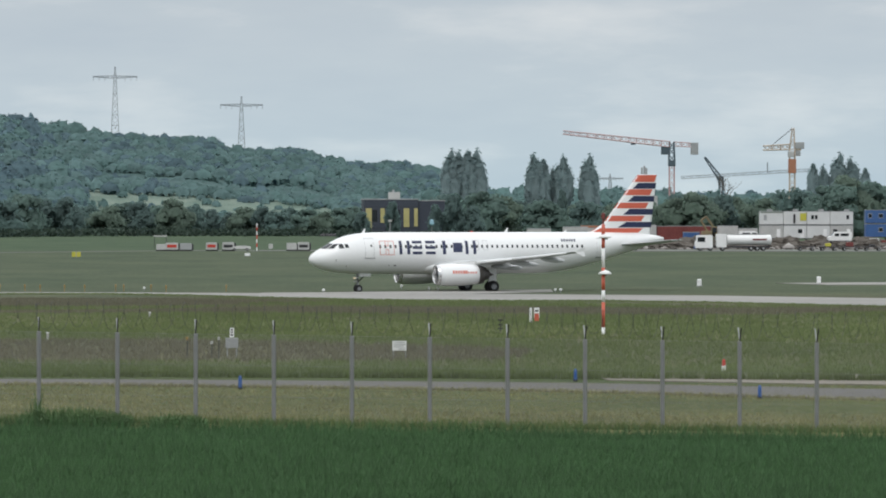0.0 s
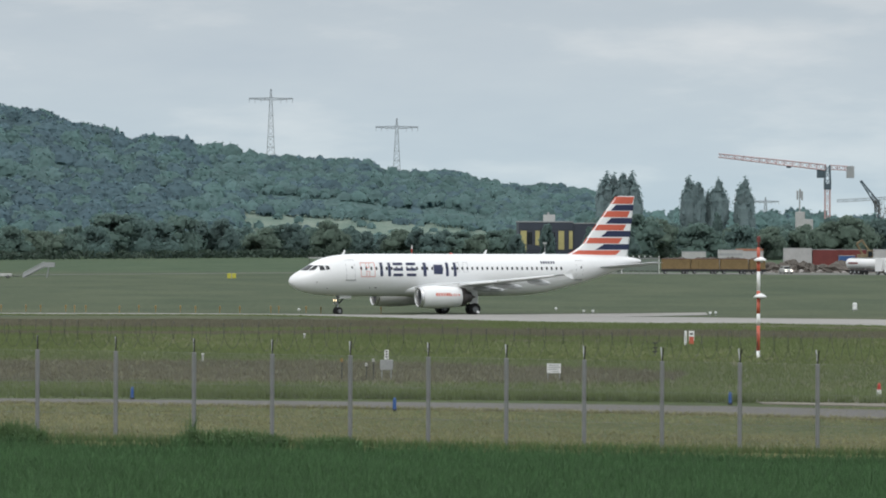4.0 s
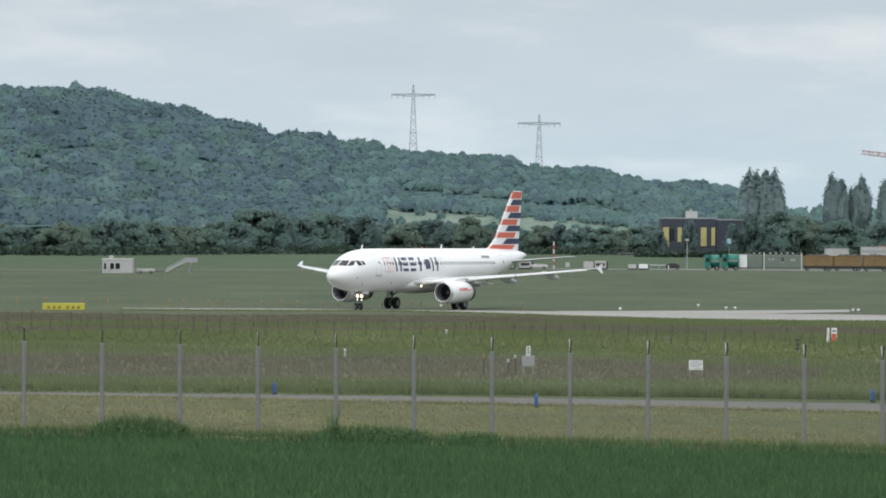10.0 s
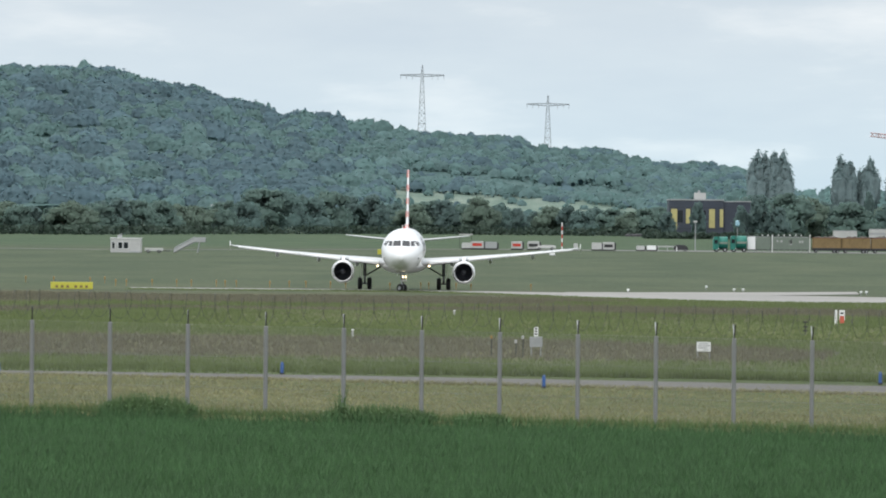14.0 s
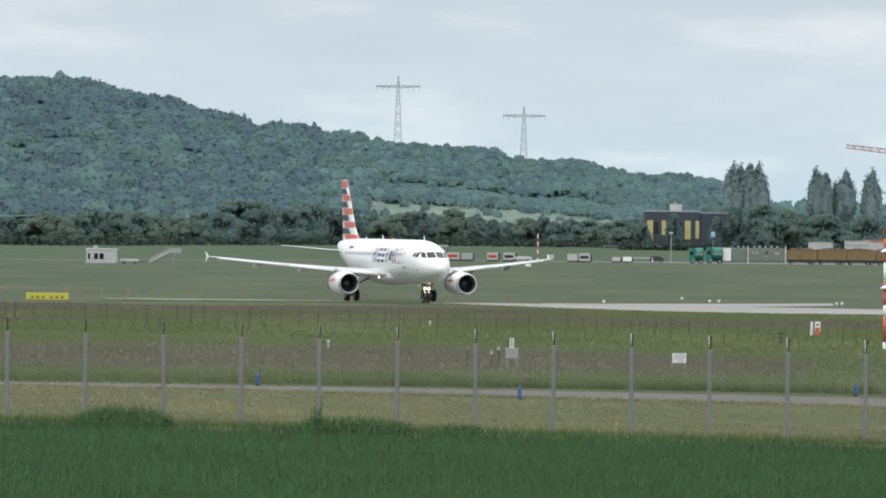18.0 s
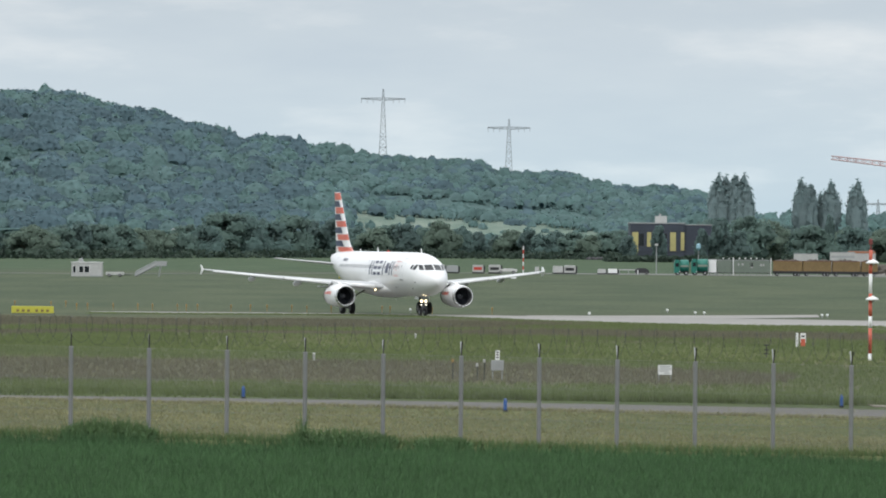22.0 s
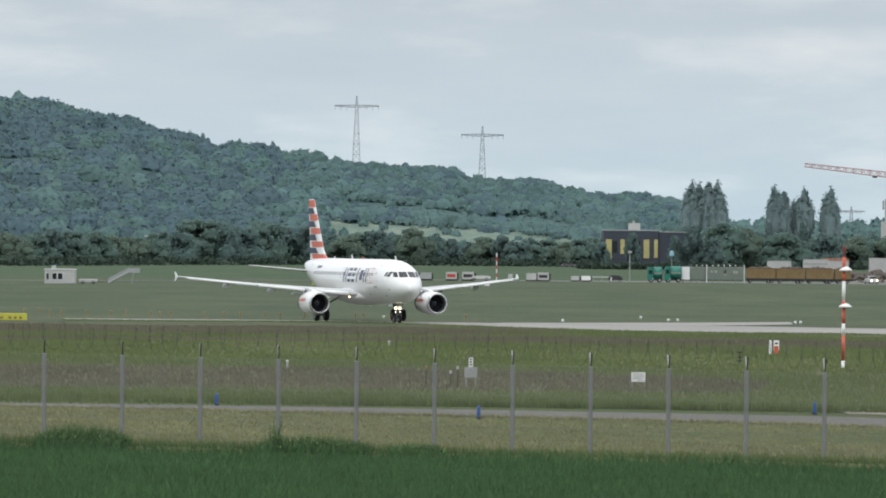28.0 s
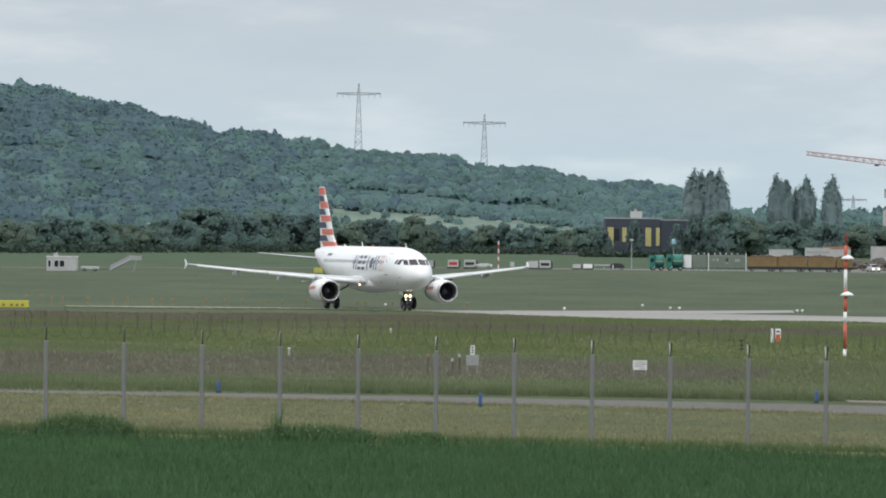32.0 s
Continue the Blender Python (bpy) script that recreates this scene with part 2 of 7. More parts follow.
M = dict(
    grass=ground_mat(),
    soil=mat("field_soil", (0.05, 0.07, 0.025), 0.95, vary=0.3, scale=0.4, fine=3),
    asphalt=mat("worn_asphalt", (0.098, 0.094, 0.087), 0.9, vary=0.15, scale=0.12, fine=2.5, bump=0.2),
    concrete=mat("taxiway_concrete", (0.235, 0.228, 0.21), 0.85, vary=0.2, scale=0.05, fine=1.2, bump=0.2),
    far_asphalt=mat("far_asphalt", (0.12, 0.125, 0.11), 0.9, vary=0.12, scale=0.05, fine=1.0),
    gravel=mat("pale_gravel", (0.19, 0.172, 0.14), 0.95, vary=0.2, scale=0.8, fine=9),
    wheat=mat("green_wheat", (0.051, 0.118, 0.041), 0.8, vary=0.42, scale=0.3, fine=1.1, islands=0.9, stretch=(0.22, 1.6, 1), thin=0.12),
    straw=mat("seeding_grass", (0.16, 0.152, 0.108), 0.9, vary=0.18, scale=0.1, fine=0.8, islands=0.1, thin=0.4),
    tuft=mat("long_grass", (0.145, 0.185, 0.075), 0.85, vary=0.2, scale=0.1, fine=0.8, islands=0.1, thin=0.4),
    dry=mat("mown_grass", (0.235, 0.225, 0.11), 0.9, vary=0.3, scale=0.35, fine=1.6, islands=0.25, stretch=(0.3, 1, 1)),
    weed=mat("weed_leaves", (0.072, 0.13, 0.046), 0.8, vary=0.3, scale=0.8, fine=4, islands=0.35),
    post=mat("galvanised_post", (0.195, 0.2, 0.197), 0.6, metal=0.0, vary=0.14, scale=2, fine=30),
    steel=mat("dull_steel", (0.35, 0.36, 0.37), 0.45, metal=0.6, vary=0.15, scale=2, fine=30),
    dark_steel=mat("dark_steel", (0.045, 0.045, 0.048), 0.5, metal=0.5, vary=0.2, scale=2, fine=30),
    wire=mat("fence_wire", (0.22, 0.225, 0.23), 0.5, metal=0.4, vary=0.2, scale=1, fine=10),
    white=mat("white_paint", (0.78, 0.78, 0.77), 0.4, vary=0.05, scale=0.7, fine=8),
    dirty_white=mat("weathered_white", (0.44, 0.44, 0.425), 0.55, vary=0.16, scale=0.4, fine=3),
    cabin_white=mat("cabin_white", (0.6, 0.61, 0.6), 0.5, vary=0.1, scale=0.4, fine=3),
    grey=mat("grey_paint", (0.33, 0.34, 0.34), 0.55, vary=0.12, scale=0.5, fine=5),
    red=mat("red_paint", (0.5, 0.045, 0.028), 0.5, vary=0.12, scale=1, fine=8),
    orange=mat("orange_red_paint", (0.54, 0.115, 0.068), 0.5, vary=0.1, scale=1, fine=8),
    rust=mat("rust_red_paint", (0.16, 0.035, 0.03), 0.6, vary=0.25, scale=0.5, fine=4),
    blue=mat("blue_plastic", (0.016, 0.08, 0.27), 0.45, vary=0.12, scale=3, fine=20),
    cabin_blue=mat("cabin_blue", (0.035, 0.1, 0.26), 0.5, vary=0.12, scale=0.5, fine=5),
    yellow=mat("signal_yellow", (0.5, 0.47, 0.06), 0.5, vary=0.08, scale=1, fine=8),
    dusty_ochre=mat("dusty_ochre_paint", (0.2, 0.155, 0.085), 0.7, vary=0.3, scale=0.6, fine=4),
    ochre=mat("ochre_skip", (0.2, 0.135, 0.055), 0.6, vary=0.25, scale=0.6, fine=4),
    banner=mat("yellow_banner", (0.45, 0.4, 0.17), 0.7, vary=0.15, scale=0.3, fine=2),
    navy_wall=mat("dark_blue_cladding", (0.042, 0.05, 0.07), 0.5, vary=0.2, scale=0.2, fine=2),
    teal=mat("teal_green_paint", (0.012, 0.16, 0.12), 0.45, vary=0.15, scale=0.6, fine=5),
    grey_green=mat("grey_green_sheet", (0.19, 0.23, 0.19), 0.6, vary=0.12, scale=0.4, fine=4),
    rubber=mat("tyre_rubber", (0.018, 0.018, 0.019), 0.8, vary=0.2, scale=3, fine=20),
    glass=mat("dark_window", (0.012, 0.015, 0.018), 0.12, vary=0.1, scale=1, fine=5),
    fuselage=mat("aircraft_white", (0.8, 0.805, 0.8), 0.3, vary=0.03, scale=0.35, fine=4, coat=0.3),
    livery_red=mat("livery_red", (0.6, 0.125, 0.075), 0.35, vary=0.05, scale=0.5, fine=6),
    livery_navy=mat("livery_navy", (0.02, 0.028, 0.075), 0.35, vary=0.1, scale=0.5, fine=6),
    livery_line=mat("livery_grey_line", (0.33, 0.33, 0.34), 0.5, vary=0.05, scale=1, fine=6),
    wing_grey=mat("wing_grey", (0.5, 0.515, 0.52), 0.4, vary=0.07, scale=0.4, fine=5),
    alu=mat("polished_lip", (0.62, 0.62, 0.62), 0.25, metal=0.8, vary=0.05, scale=1, fine=8),
    nozzle=mat("burnt_nozzle", (0.11, 0.1, 0.095), 0.45, metal=0.6, vary=0.2, scale=1, fine=8),
    fan=mat("fan_dark", (0.05, 0.055, 0.065), 0.45, metal=0.3, vary=0.2, scale=2, fine=8),
    duct=mat("intake_lining", (0.13, 0.136, 0.15), 0.5, vary=0.15, scale=2, fine=10),
    lamp=mat("landing_lamp", (1.0, 0.8, 0.5), 0.3, vary=0.0, emit=3.5),
    lamp_soft=mat("lamp_glow", (1.0, 0.93, 0.8), 0.3, vary=0.0, emit=2.5),
    orange_lamp=mat("orange_lens", (0.3, 0.19, 0.06), 0.4, vary=0.1),
    lamp_blue=mat("pale_blue_plastic", (0.25, 0.42, 0.5), 0.5, vary=0.1),
    bark=mat("bark", (0.07, 0.06, 0.045), 0.9, vary=0.3, scale=1, fine=6),
    # belt foliage: lighter and bluer than real leaves, with haze in the colour
    leaf_mid=mat("hazy_mid_leaves", (0.153, 0.237, 0.218), 0.9, vary=0.2, scale=0.1, fine=0.5, islands=0.28, thin=0.6),
    leaf_olive=mat("hazy_olive_leaves", (0.168, 0.235, 0.185), 0.9, vary=0.2, scale=0.1, fine=0.5, islands=0.28, thin=0.6),
    leaf=mat("hazy_tree_leaves", (0.16, 0.243, 0.21), 0.9, vary=0.2, scale=0.1, fine=0.5, islands=0.28, thin=0.6),
    leaf_dark=mat("hazy_dark_leaves", (0.145, 0.22, 0.205), 0.9, vary=0.2, scale=0.15, fine=0.5, islands=0.28, thin=0.6),
    hedge=mat("hedge_leaves", (0.05, 0.078, 0.058), 0.9, vary=0.25, scale=0.2, fine=0.8, islands=0.12, thin=0.3),
    # hill foliage: distance haze put into the leaf colours, bluer and lighter
    hazy_leaf=mat("hazy_forest_leaves", (0.14, 0.224, 0.252), 0.95, vary=0.26, scale=0.025, fine=0.3, islands=0.16, thin=0.55),
    hazy_leaf_green=mat("hazy_forest_green", (0.152, 0.255, 0.245), 0.95, vary=0.26, scale=0.025, fine=0.3, islands=0.16, thin=0.55),
    hazy_leaf_dark=mat("hazy_forest_dark", (0.13, 0.208, 0.24), 0.95, vary=0.26, scale=0.025, fine=0.3, islands=0.16, thin=0.55),
    hazy_leaf_pale=mat("hazy_forest_pale", (0.168, 0.27, 0.265), 0.95, vary=0.26, scale=0.025, fine=0.3, islands=0.16, thin=0.55),
    # poplar colour raised far above foliage to imitate the haze before it
    poplar=mat("hazy_poplar_leaves", (0.25, 0.335, 0.34), 0.9, vary=0.14, scale=0.2, fine=0.5, islands=0.25, thin=0.6),
    rubble=mat("site_rubble", (0.15, 0.132, 0.115), 0.95, vary=0.5, scale=0.2, fine=2, islands=0.9, second=(0.34, 0.32, 0.3)),
    mound=mat("spoil_heap", (0.095, 0.083, 0.07), 0.95, vary=0.3, scale=0.5, fine=3, bump=0.4),
    pylon=mat("pylon_steel", (0.27, 0.295, 0.31), 0.6, metal=0.3, vary=0.12, scale=0.2, fine=2),
    # red and yellow crane paints, paled in the colour for distance haze
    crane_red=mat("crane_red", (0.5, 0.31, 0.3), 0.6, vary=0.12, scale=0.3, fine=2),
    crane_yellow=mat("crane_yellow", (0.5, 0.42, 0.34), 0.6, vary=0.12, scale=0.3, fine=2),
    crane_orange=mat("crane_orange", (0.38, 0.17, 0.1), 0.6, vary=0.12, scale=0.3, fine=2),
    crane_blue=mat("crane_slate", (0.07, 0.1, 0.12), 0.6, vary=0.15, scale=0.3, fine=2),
)


# ---- building helpers ----
def part(name, bm, material, parent, label="", smooth=False):
    me = bpy.data.meshes.new(name)
    bm.normal_update()
    if smooth:
        for f in bm.faces:
            f.smooth = True
    bm.to_mesh(me)
    bm.free()
    me.materials.append(M[material])
    ob = new(name, me)
    ob.parent = parent
    return tagged(ob, label) if label else ob


def thing(name, at, label, category, group="", kind="", rz=0.0):
    ob = new(name)
    ob.matrix_basis = pose(*at, 0, 0, rz)
    return tagged(ob, label, category, group, kind)


def fast_mesh(name, verts, faces, material, smooth=False, normals=None, slots=None):
    """Mesh from numpy arrays: faces is an n x k index array; material one name, or several with slots an index for each face."""
    me = bpy.data.meshes.new(name)
    verts, faces = np.asarray(verts, np.float32), np.asarray(faces, np.int32)
    n, k = faces.shape
    me.vertices.add(len(verts))
    me.vertices.foreach_set("co", verts.ravel())
    me.loops.add(n * k)
    me.loops.foreach_set("vertex_index", faces.ravel())
    me.polygons.add(n)
    me.polygons.foreach_set("loop_start", np.arange(0, n * k, k, dtype=np.int32))
    me.polygons.foreach_set("loop_total", np.full(n, k, np.int32))
    if smooth:
        me.polygons.foreach_set("use_smooth", np.ones(n, bool))
    me.update(calc_edges=True)
    for key in [material] if isinstance(material, str) else material:
        me.materials.append(M[key])
    if slots is not None:
        me.polygons.foreach_set("material_index", np.asarray(slots, np.int32))
    if normals is not None:
        me.normals_split_custom_set_from_vertices(normals.tolist())
    return me


def add_box(bm, x0, x1, y0, y1, z0, z1, bevel=0.0, m=None):
    vs = [bm.verts.new((x, y, z)) for x in (x0, x1) for y in (y0, y1) for z in (z0, z1)]
    fs = [bm.faces.new([vs[i] for i in f]) for f in ((0, 1, 3, 2), (4, 6, 7, 5), (0, 4, 5, 1), (2, 3, 7, 6), (0, 2, 6, 4), (1, 5, 7, 3))]
    if bevel:
        out = bmesh.ops.bevel(bm, geom=list({e for f in fs for e in f.edges}), offset=bevel, segments=2, affect="EDGES", profile=0.5)
        vs = list({v for f in out["faces"] for v in f.verts} | {v for v in vs if v.is_valid})
    if m is not None:
        bmesh.ops.transform(bm, matrix=m, verts=[v for v in vs if v.is_valid])
    return bm


def box(x0, x1, y0, y1, z0, z1, bevel=0.0):
    return add_box(bmesh.new(), x0, x1, y0, y1, z0, z1, bevel)


def add_tube(bm, a, b, r0, r1=None, n=8, caps=True):
    """Tapered tube from a to b."""
    a, b = Vector(a), Vector(b)
    r1 = r0 if r1 is None else r1
    q = (b - a).to_track_quat("Z", "Y").to_matrix()
    rings = []
    for p, r in ((a, r0), (b, r1)):
        rings.append([bm.verts.new(p + q @ Vector((r * math.cos(2 * math.pi * i / n), r * math.sin(2 * math.pi * i / n), 0))) for i in range(n)])
    for i in range(n):
        bm.faces.new((rings[0][i], rings[0][(i + 1) % n], rings[1][(i + 1) % n], rings[1][i]))
    if caps:
        bm.faces.new(rings[0][::-1])
        bm.faces.new(rings[1])
    return bm


def tube(a, b, r0, r1=None, n=8):
    return add_tube(bmesh.new(), a, b, r0, r1, n)


def add_lathe(bm, profile, n=32, axis="X", at=(0, 0, 0), close=False):
    """Turned body: profile of (along, radius)."""
    at = Vector(at)
    rings = []
    for u, r in profile:
        ring = []
        for i in range(n):
            c, s = r * math.cos(2 * math.pi * i / n), r * math.sin(2 * math.pi * i / n)
            ring.append(bm.verts.new(at + Vector({"X": (u, c, s), "Y": (c, u, s), "Z": (c, s, u)}[axis])))
        rings.append(ring)
    for p, q in zip(rings, rings[1:]):
        for i in range(n):
            bm.faces.new((p[i], p[(i + 1) % n], q[(i + 1) % n], q[i]))
    if close:
        bm.faces.new(rings[0])
        bm.faces.new(rings[-1])
    bmesh.ops.recalc_face_normals(bm, faces=bm.faces)
    return bm


def lathe(profile, n=32, axis="X", at=(0, 0, 0), close=False):
    return add_lathe(bmesh.new(), profile, n, axis, at, close)


def lerp_table(table, x):
    for (x0, *a), (x1, *b) in zip(table, table[1:]):
        if x <= x1:
            k = max(0.0, (x - x0) / (x1 - x0))
            return [p + (q - p) * k for p, q in zip(a, b)]
    return list(table[-1][1:])


# ---- the lie of the land ----
RIDGE = ((-0.4, 62), (-0.2, 88), (-0.101, 88.5), (-0.085, 88.5), (-0.0775, 84), (-0.07, 77.5), (-0.0634, 77.5), (-0.0596, 70), (-0.051, 67), (-0.046, 59), (-0.0396, 60.5), (-0.032, 57), (-0.0258, 52.5), (-0.0133, 50), (0.0017, 47.5),
         (0.0079, 45.5), (0.0105, 41.5), (0.019, 39), (0.0242, 40.5), (0.0292, 39.5), (0.0317, 34.5), (0.0367, 32), (0.043, 30.5), (0.049, 31), (0.0549, 28), (0.0567, 21), (0.061, 16), (0.07, 5), (0.4, 2))
LIE = ((-400, 6.0), (0, 5.9), (22, 5.4), (60, 1.2), (85, 0.55), (140.5, 0.5), (142.2, 0.95), (168, 0.95), (184, 0.92), (300, 0.62), (418, 0.22), (446, 0.0), (1750, 0.0), (5200, 0.0))


def ground_z(x, y):
    z = lerp_table(LIE, y)[0]
    z -= 0.0163 * max(-60, min(60, x)) * max(0.0, min(1.0, (185 - y) / 25)) * max(0.0, min(1.0, (y - 40) / 30))
    if y > 2150:
        k = min(1.0, (y - 2150) / 850)
        top = lerp_table(RIDGE, x / y)[0]
        z += top * k * k * (3 - 2 * k) * (1.0 if y < 3100 else max(0.35, 1 - (y - 3100) / 2600))
    return z


def sheet(name, ys, spread, columns, material, lift=0.0):
    """One sheet of ground that follows the lie of the land; spread(y) gives its left and right edge."""
    verts, faces = [], []
    for y in ys:
        x0, x1 = spread(y)
        for i in range(columns + 1):
            x = x0 + (x1 - x0) * i / columns
            verts.append((x, y, ground_z(x, y) + lift))
    k = columns + 1
    for j in range(len(ys) - 1):
        for i in range(columns):
            faces.append((j * k + i, j * k + i + 1, (j + 1) * k + i + 1, (j + 1) * k + i))
    return fast_mesh(name, verts, faces, material, smooth=True)


GROUND_Y = [-400, -100, 0, 11, 22, 35, 48, 60, 72, 85, 110, 140.5, 142.2, 155, 168, 176, 184, 200, 230, 260, 300, 340, 380, 418, 432, 446, 480, 520, 600, 700, 820, 950, 1100, 1300, 1500, 1750, 1850] + list(range(1925, 3101, 75)) + [3300, 3700, 4200, 4800]
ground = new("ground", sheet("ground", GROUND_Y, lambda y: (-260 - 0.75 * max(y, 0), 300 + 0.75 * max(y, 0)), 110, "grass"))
tagged(ground, "olive green airfield grass in dry and lush belts", "grass", kind="structure")


def strip(name, edge_far, edge_near, material, label, lift, category="road"):
    """A paved strip between two edges, each a row of (x, y)."""
    bm = bmesh.new()
    n = 90

    def along(edge, k):
        u = k * (len(edge) - 1)
        i = min(int(u), len(edge) - 2)
        (ax, ay), (bx, by) = edge[i], edge[i + 1]
        return ax + (bx - ax) * (u - i), ay + (by - ay) * (u - i)

    rows = []
    for k in range(n + 1):
        a, b = along(edge_far, k / n), along(edge_near, k / n)
        row = []
        for w in (0, 0.25, 0.5, 0.75, 1):
            x, y = a[0] + (b[0] - a[0]) * w, a[1] + (b[1] - a[1]) * w
            row.append(bm.verts.new((x, y, ground_z(x, y) + lift)))
        for w in (1, 0):
            v = row[4] if w else row[0]
            row.append(bm.verts.new(v.co - Vector((0, 0, lift + 0.3))))
        rows.append([row[6], *row[:5], row[5]])
    for p, q in zip(rows, rows[1:]):
        for i in range(6):
            bm.faces.new((p[i], p[i + 1], q[i + 1], q[i]))
    bmesh.ops.recalc_face_normals(bm, faces=bm.faces)
    ob = part(name, bm, material, None)
    return tagged(ob, label, category, kind="structure")


strip("road_perimeter", [(-120, 199), (-18.7, 183.6), (-6.6, 181.8), (15.9, 178.2), (26, 174.5), (60, 166), (140, 150)],
      [(-121, 194), (-18.2, 178.2), (-6.4, 175.6), (15.1, 171.2), (24.8, 167.2), (58, 158.5), (136, 143)], "asphalt", "grey worn asphalt perimeter road behind the fence", 0.05)
strip("taxiway", [(-34, 437), (-28, 438), (-17, 439), (-6, 436), (0, 431), (10, 425), (20, 419), (32, 414.5), (38, 410.5), (47.9, 405), (61.5, 387), (130, 285), (200, 190)],
      [(-33, 426), (-26, 423), (-14.5, 425), (-6.5, 424), (2, 410.5), (10, 394.5), (18, 383), (27, 378), (35.5, 378), (44.6, 368), (55.7, 346), (112, 258), (180, 160)], "concrete", "pale grey concrete taxiway curving across the grass", 0.05)
strip("taxiway_branch", [(8, 430), (13.8, 433), (24.8, 445), (37.8, 455)], [(8, 424), (15, 420.5), (27, 416.5), (36.5, 437)], "concrete", "pale concrete side arm of the taxiway", 0.056)
strip("road_service", [(-700, 1010), (-68, 868), (0, 962), (60, 985), (200, 975), (900, 980)], [(-700, 1002), (-68, 860), (0, 952), (60, 940), (200, 915), (900, 920)], "far_asphalt", "pale asphalt service road by the site", 0.05)
strip("yard_ground", [(91, 1085), (140, 1090), (215, 1090)], [(91, 986), (140, 984), (215, 980)], "mound", "bare brown grey soil of the building yard", 0.05, "ground")
strip("hardstand_far", [(66, 496), (110, 515), (190, 530)], [(70, 484), (112, 488), (190, 490)], "concrete", "pale concrete hardstand in the grass", 0.05)
strip("gravel_patch", [(16.8, 187.5), (24, 187), (38, 184)], [(17.3, 181.0), (25, 178.2), (38, 176)], "gravel", "pale gravel lay-by beside the perimeter road", 0.045)


# ---- grasses ----
def blades(name, xs, ys, heights, width, material, lean=0.25, per=3, seed=1, low=0.6):
    """Tufts of upright blades on the ground, each blade one leaning triangle."""
    g = np.random.default_rng(seed)
    n = len(xs)
    zs = np.array([ground_z(x, y) for x, y in zip(xs, ys)])
    verts = np.zeros((n, per, 3, 3), np.float32)
    for k in range(per):
        a = g.uniform(0, 2 * np.pi, n)
        ox, oy = g.normal(0, width * 1.6, n), g.normal(0, width * 1.6, n)
        h = heights * g.uniform(low, 1.1, n)
        dx, dy = np.cos(a) * width / 2, np.sin(a) * width / 2
        tx, ty = g.normal(0, lean, n) * h, g.normal(0, lean, n) * h
        for c, s in ((0, -1), (1, 1)):
            verts[:, k, c, 0], verts[:, k, c, 1], verts[:, k, c, 2] = xs + ox + s * dx, ys + oy + s * dy, zs - 0.02
        verts[:, k, 2, 0], verts[:, k, 2, 1], verts[:, k, 2, 2] = xs + ox + tx, ys + oy + ty, zs + h
    return fast_mesh(name, verts.reshape(-1, 3), np.arange(n * per * 3).reshape(-1, 3), material)


rng = np.random.default_rng(5)


def scatter(n, y0, y1, margin=3.0):
    """Random spots in the wedge that the lens sweeps, denser in number per area kept even."""
    ys = np.sqrt(rng.uniform(y0 ** 2, y1 ** 2, n))
    return rng.uniform(-0.118, 0.172, n) * ys + rng.uniform(-margin, margin, n) * 0.2, ys


wx, wy = scatter(190000, 86, 141.4)
row_wave = 0.55 + 0.11 * np.array([noise.noise((x * 0.1, y * 0.8, 5.0)) for x, y in zip(wx, wy)]) + 0.03 * np.sin(wy * 1.7 + 0.6 * np.sin(wx * 0.3)) + 0.025 * np.sin(wx * 0.9 + wy * 0.35) + rng.normal(0, 0.015, len(wx))
wheat = new("wheat_field", blades("wheat_field", wx, wy, row_wave, 0.03, "wheat", 0.45, 3, 2, 0.8))
tagged(wheat, "dense dark green young wheat in front of the fence", "wheat", kind="stuff")
base = new("field_soil", sheet("field_soil", [82, 95, 110, 125, 140.4], lambda y: (-0.13 * y, 0.185 * y), 20, "soil", 0.16))
tagged(base, "dark green undergrowth of the wheat field", "field", kind="structure")

gx, gy = scatter(52000, 143, 178)
mown = new("mown_grass", blades("mown_grass", gx, gy, rng.uniform(0.04, 0.11, len(gx)), 0.035, "dry", 0.6, 2, 3))
tagged(mown, "dry yellowish mown grass between fence and road", "grass", kind="stuff")
lx, ly = scatter(110000, 184, 420)
clump = 0.3 + 0.25 * np.array([noise.noise((x * 0.06, y * 0.02, 3.0)) for x, y in zip(lx, ly)])
near_road = np.clip((205 - ly) / 20, 0, 1)
seeding = 0.6 * np.array([noise.noise((x * 0.02, y * 0.05, 9.0)) for x, y in zip(lx, ly)]) + np.where((ly > 206) & (ly < 246), 0.32, -0.12) + np.where(ly > 298, 0.2, 0) + np.where(ly > 350, 0.15, 0) - near_road - np.where(ly < 300, 0.016 * np.clip(lx + 2, 0, 22), 0)
ok = np.array([not (-0.2 * x + 422 < y < 470) for x, y in zip(lx, ly)])
for flag, name, material, label in ((seeding > 0.12, "seeding_grass", "straw", "brownish seeding long grass on the airfield"), (seeding <= 0.12, "long_grass", "tuft", "green unmown long grass on the airfield")):
    s = flag & ok & (ly < 392 - np.clip(lx, 0, 60) * 0.95)
    ob = new(name, blades(name, lx[s], ly[s], np.clip(clump[s] * 0.8 + 0.12 * near_road[s], 0.1, 0.5), 0.045, material, 0.4, 3, 4, 0.75))
    tagged(ob, label, "grass", kind="stuff")
ex, ey = rng.uniform(-22, 40, 5000), rng.normal(0, 0.5, 5000)
ey = 185.0 - 0.163 * ex + np.abs(ey) * 2
verge = new("verge_grass", blades("verge_grass", ex, ey, rng.uniform(0.3, 0.62, 5000), 0.05, "tuft", 0.25, 3, 6))
tagged(verge, "tall green verge grass along the perimeter road", "grass", kind="stuff")
tx = rng.uniform(-33, 60, 9000)
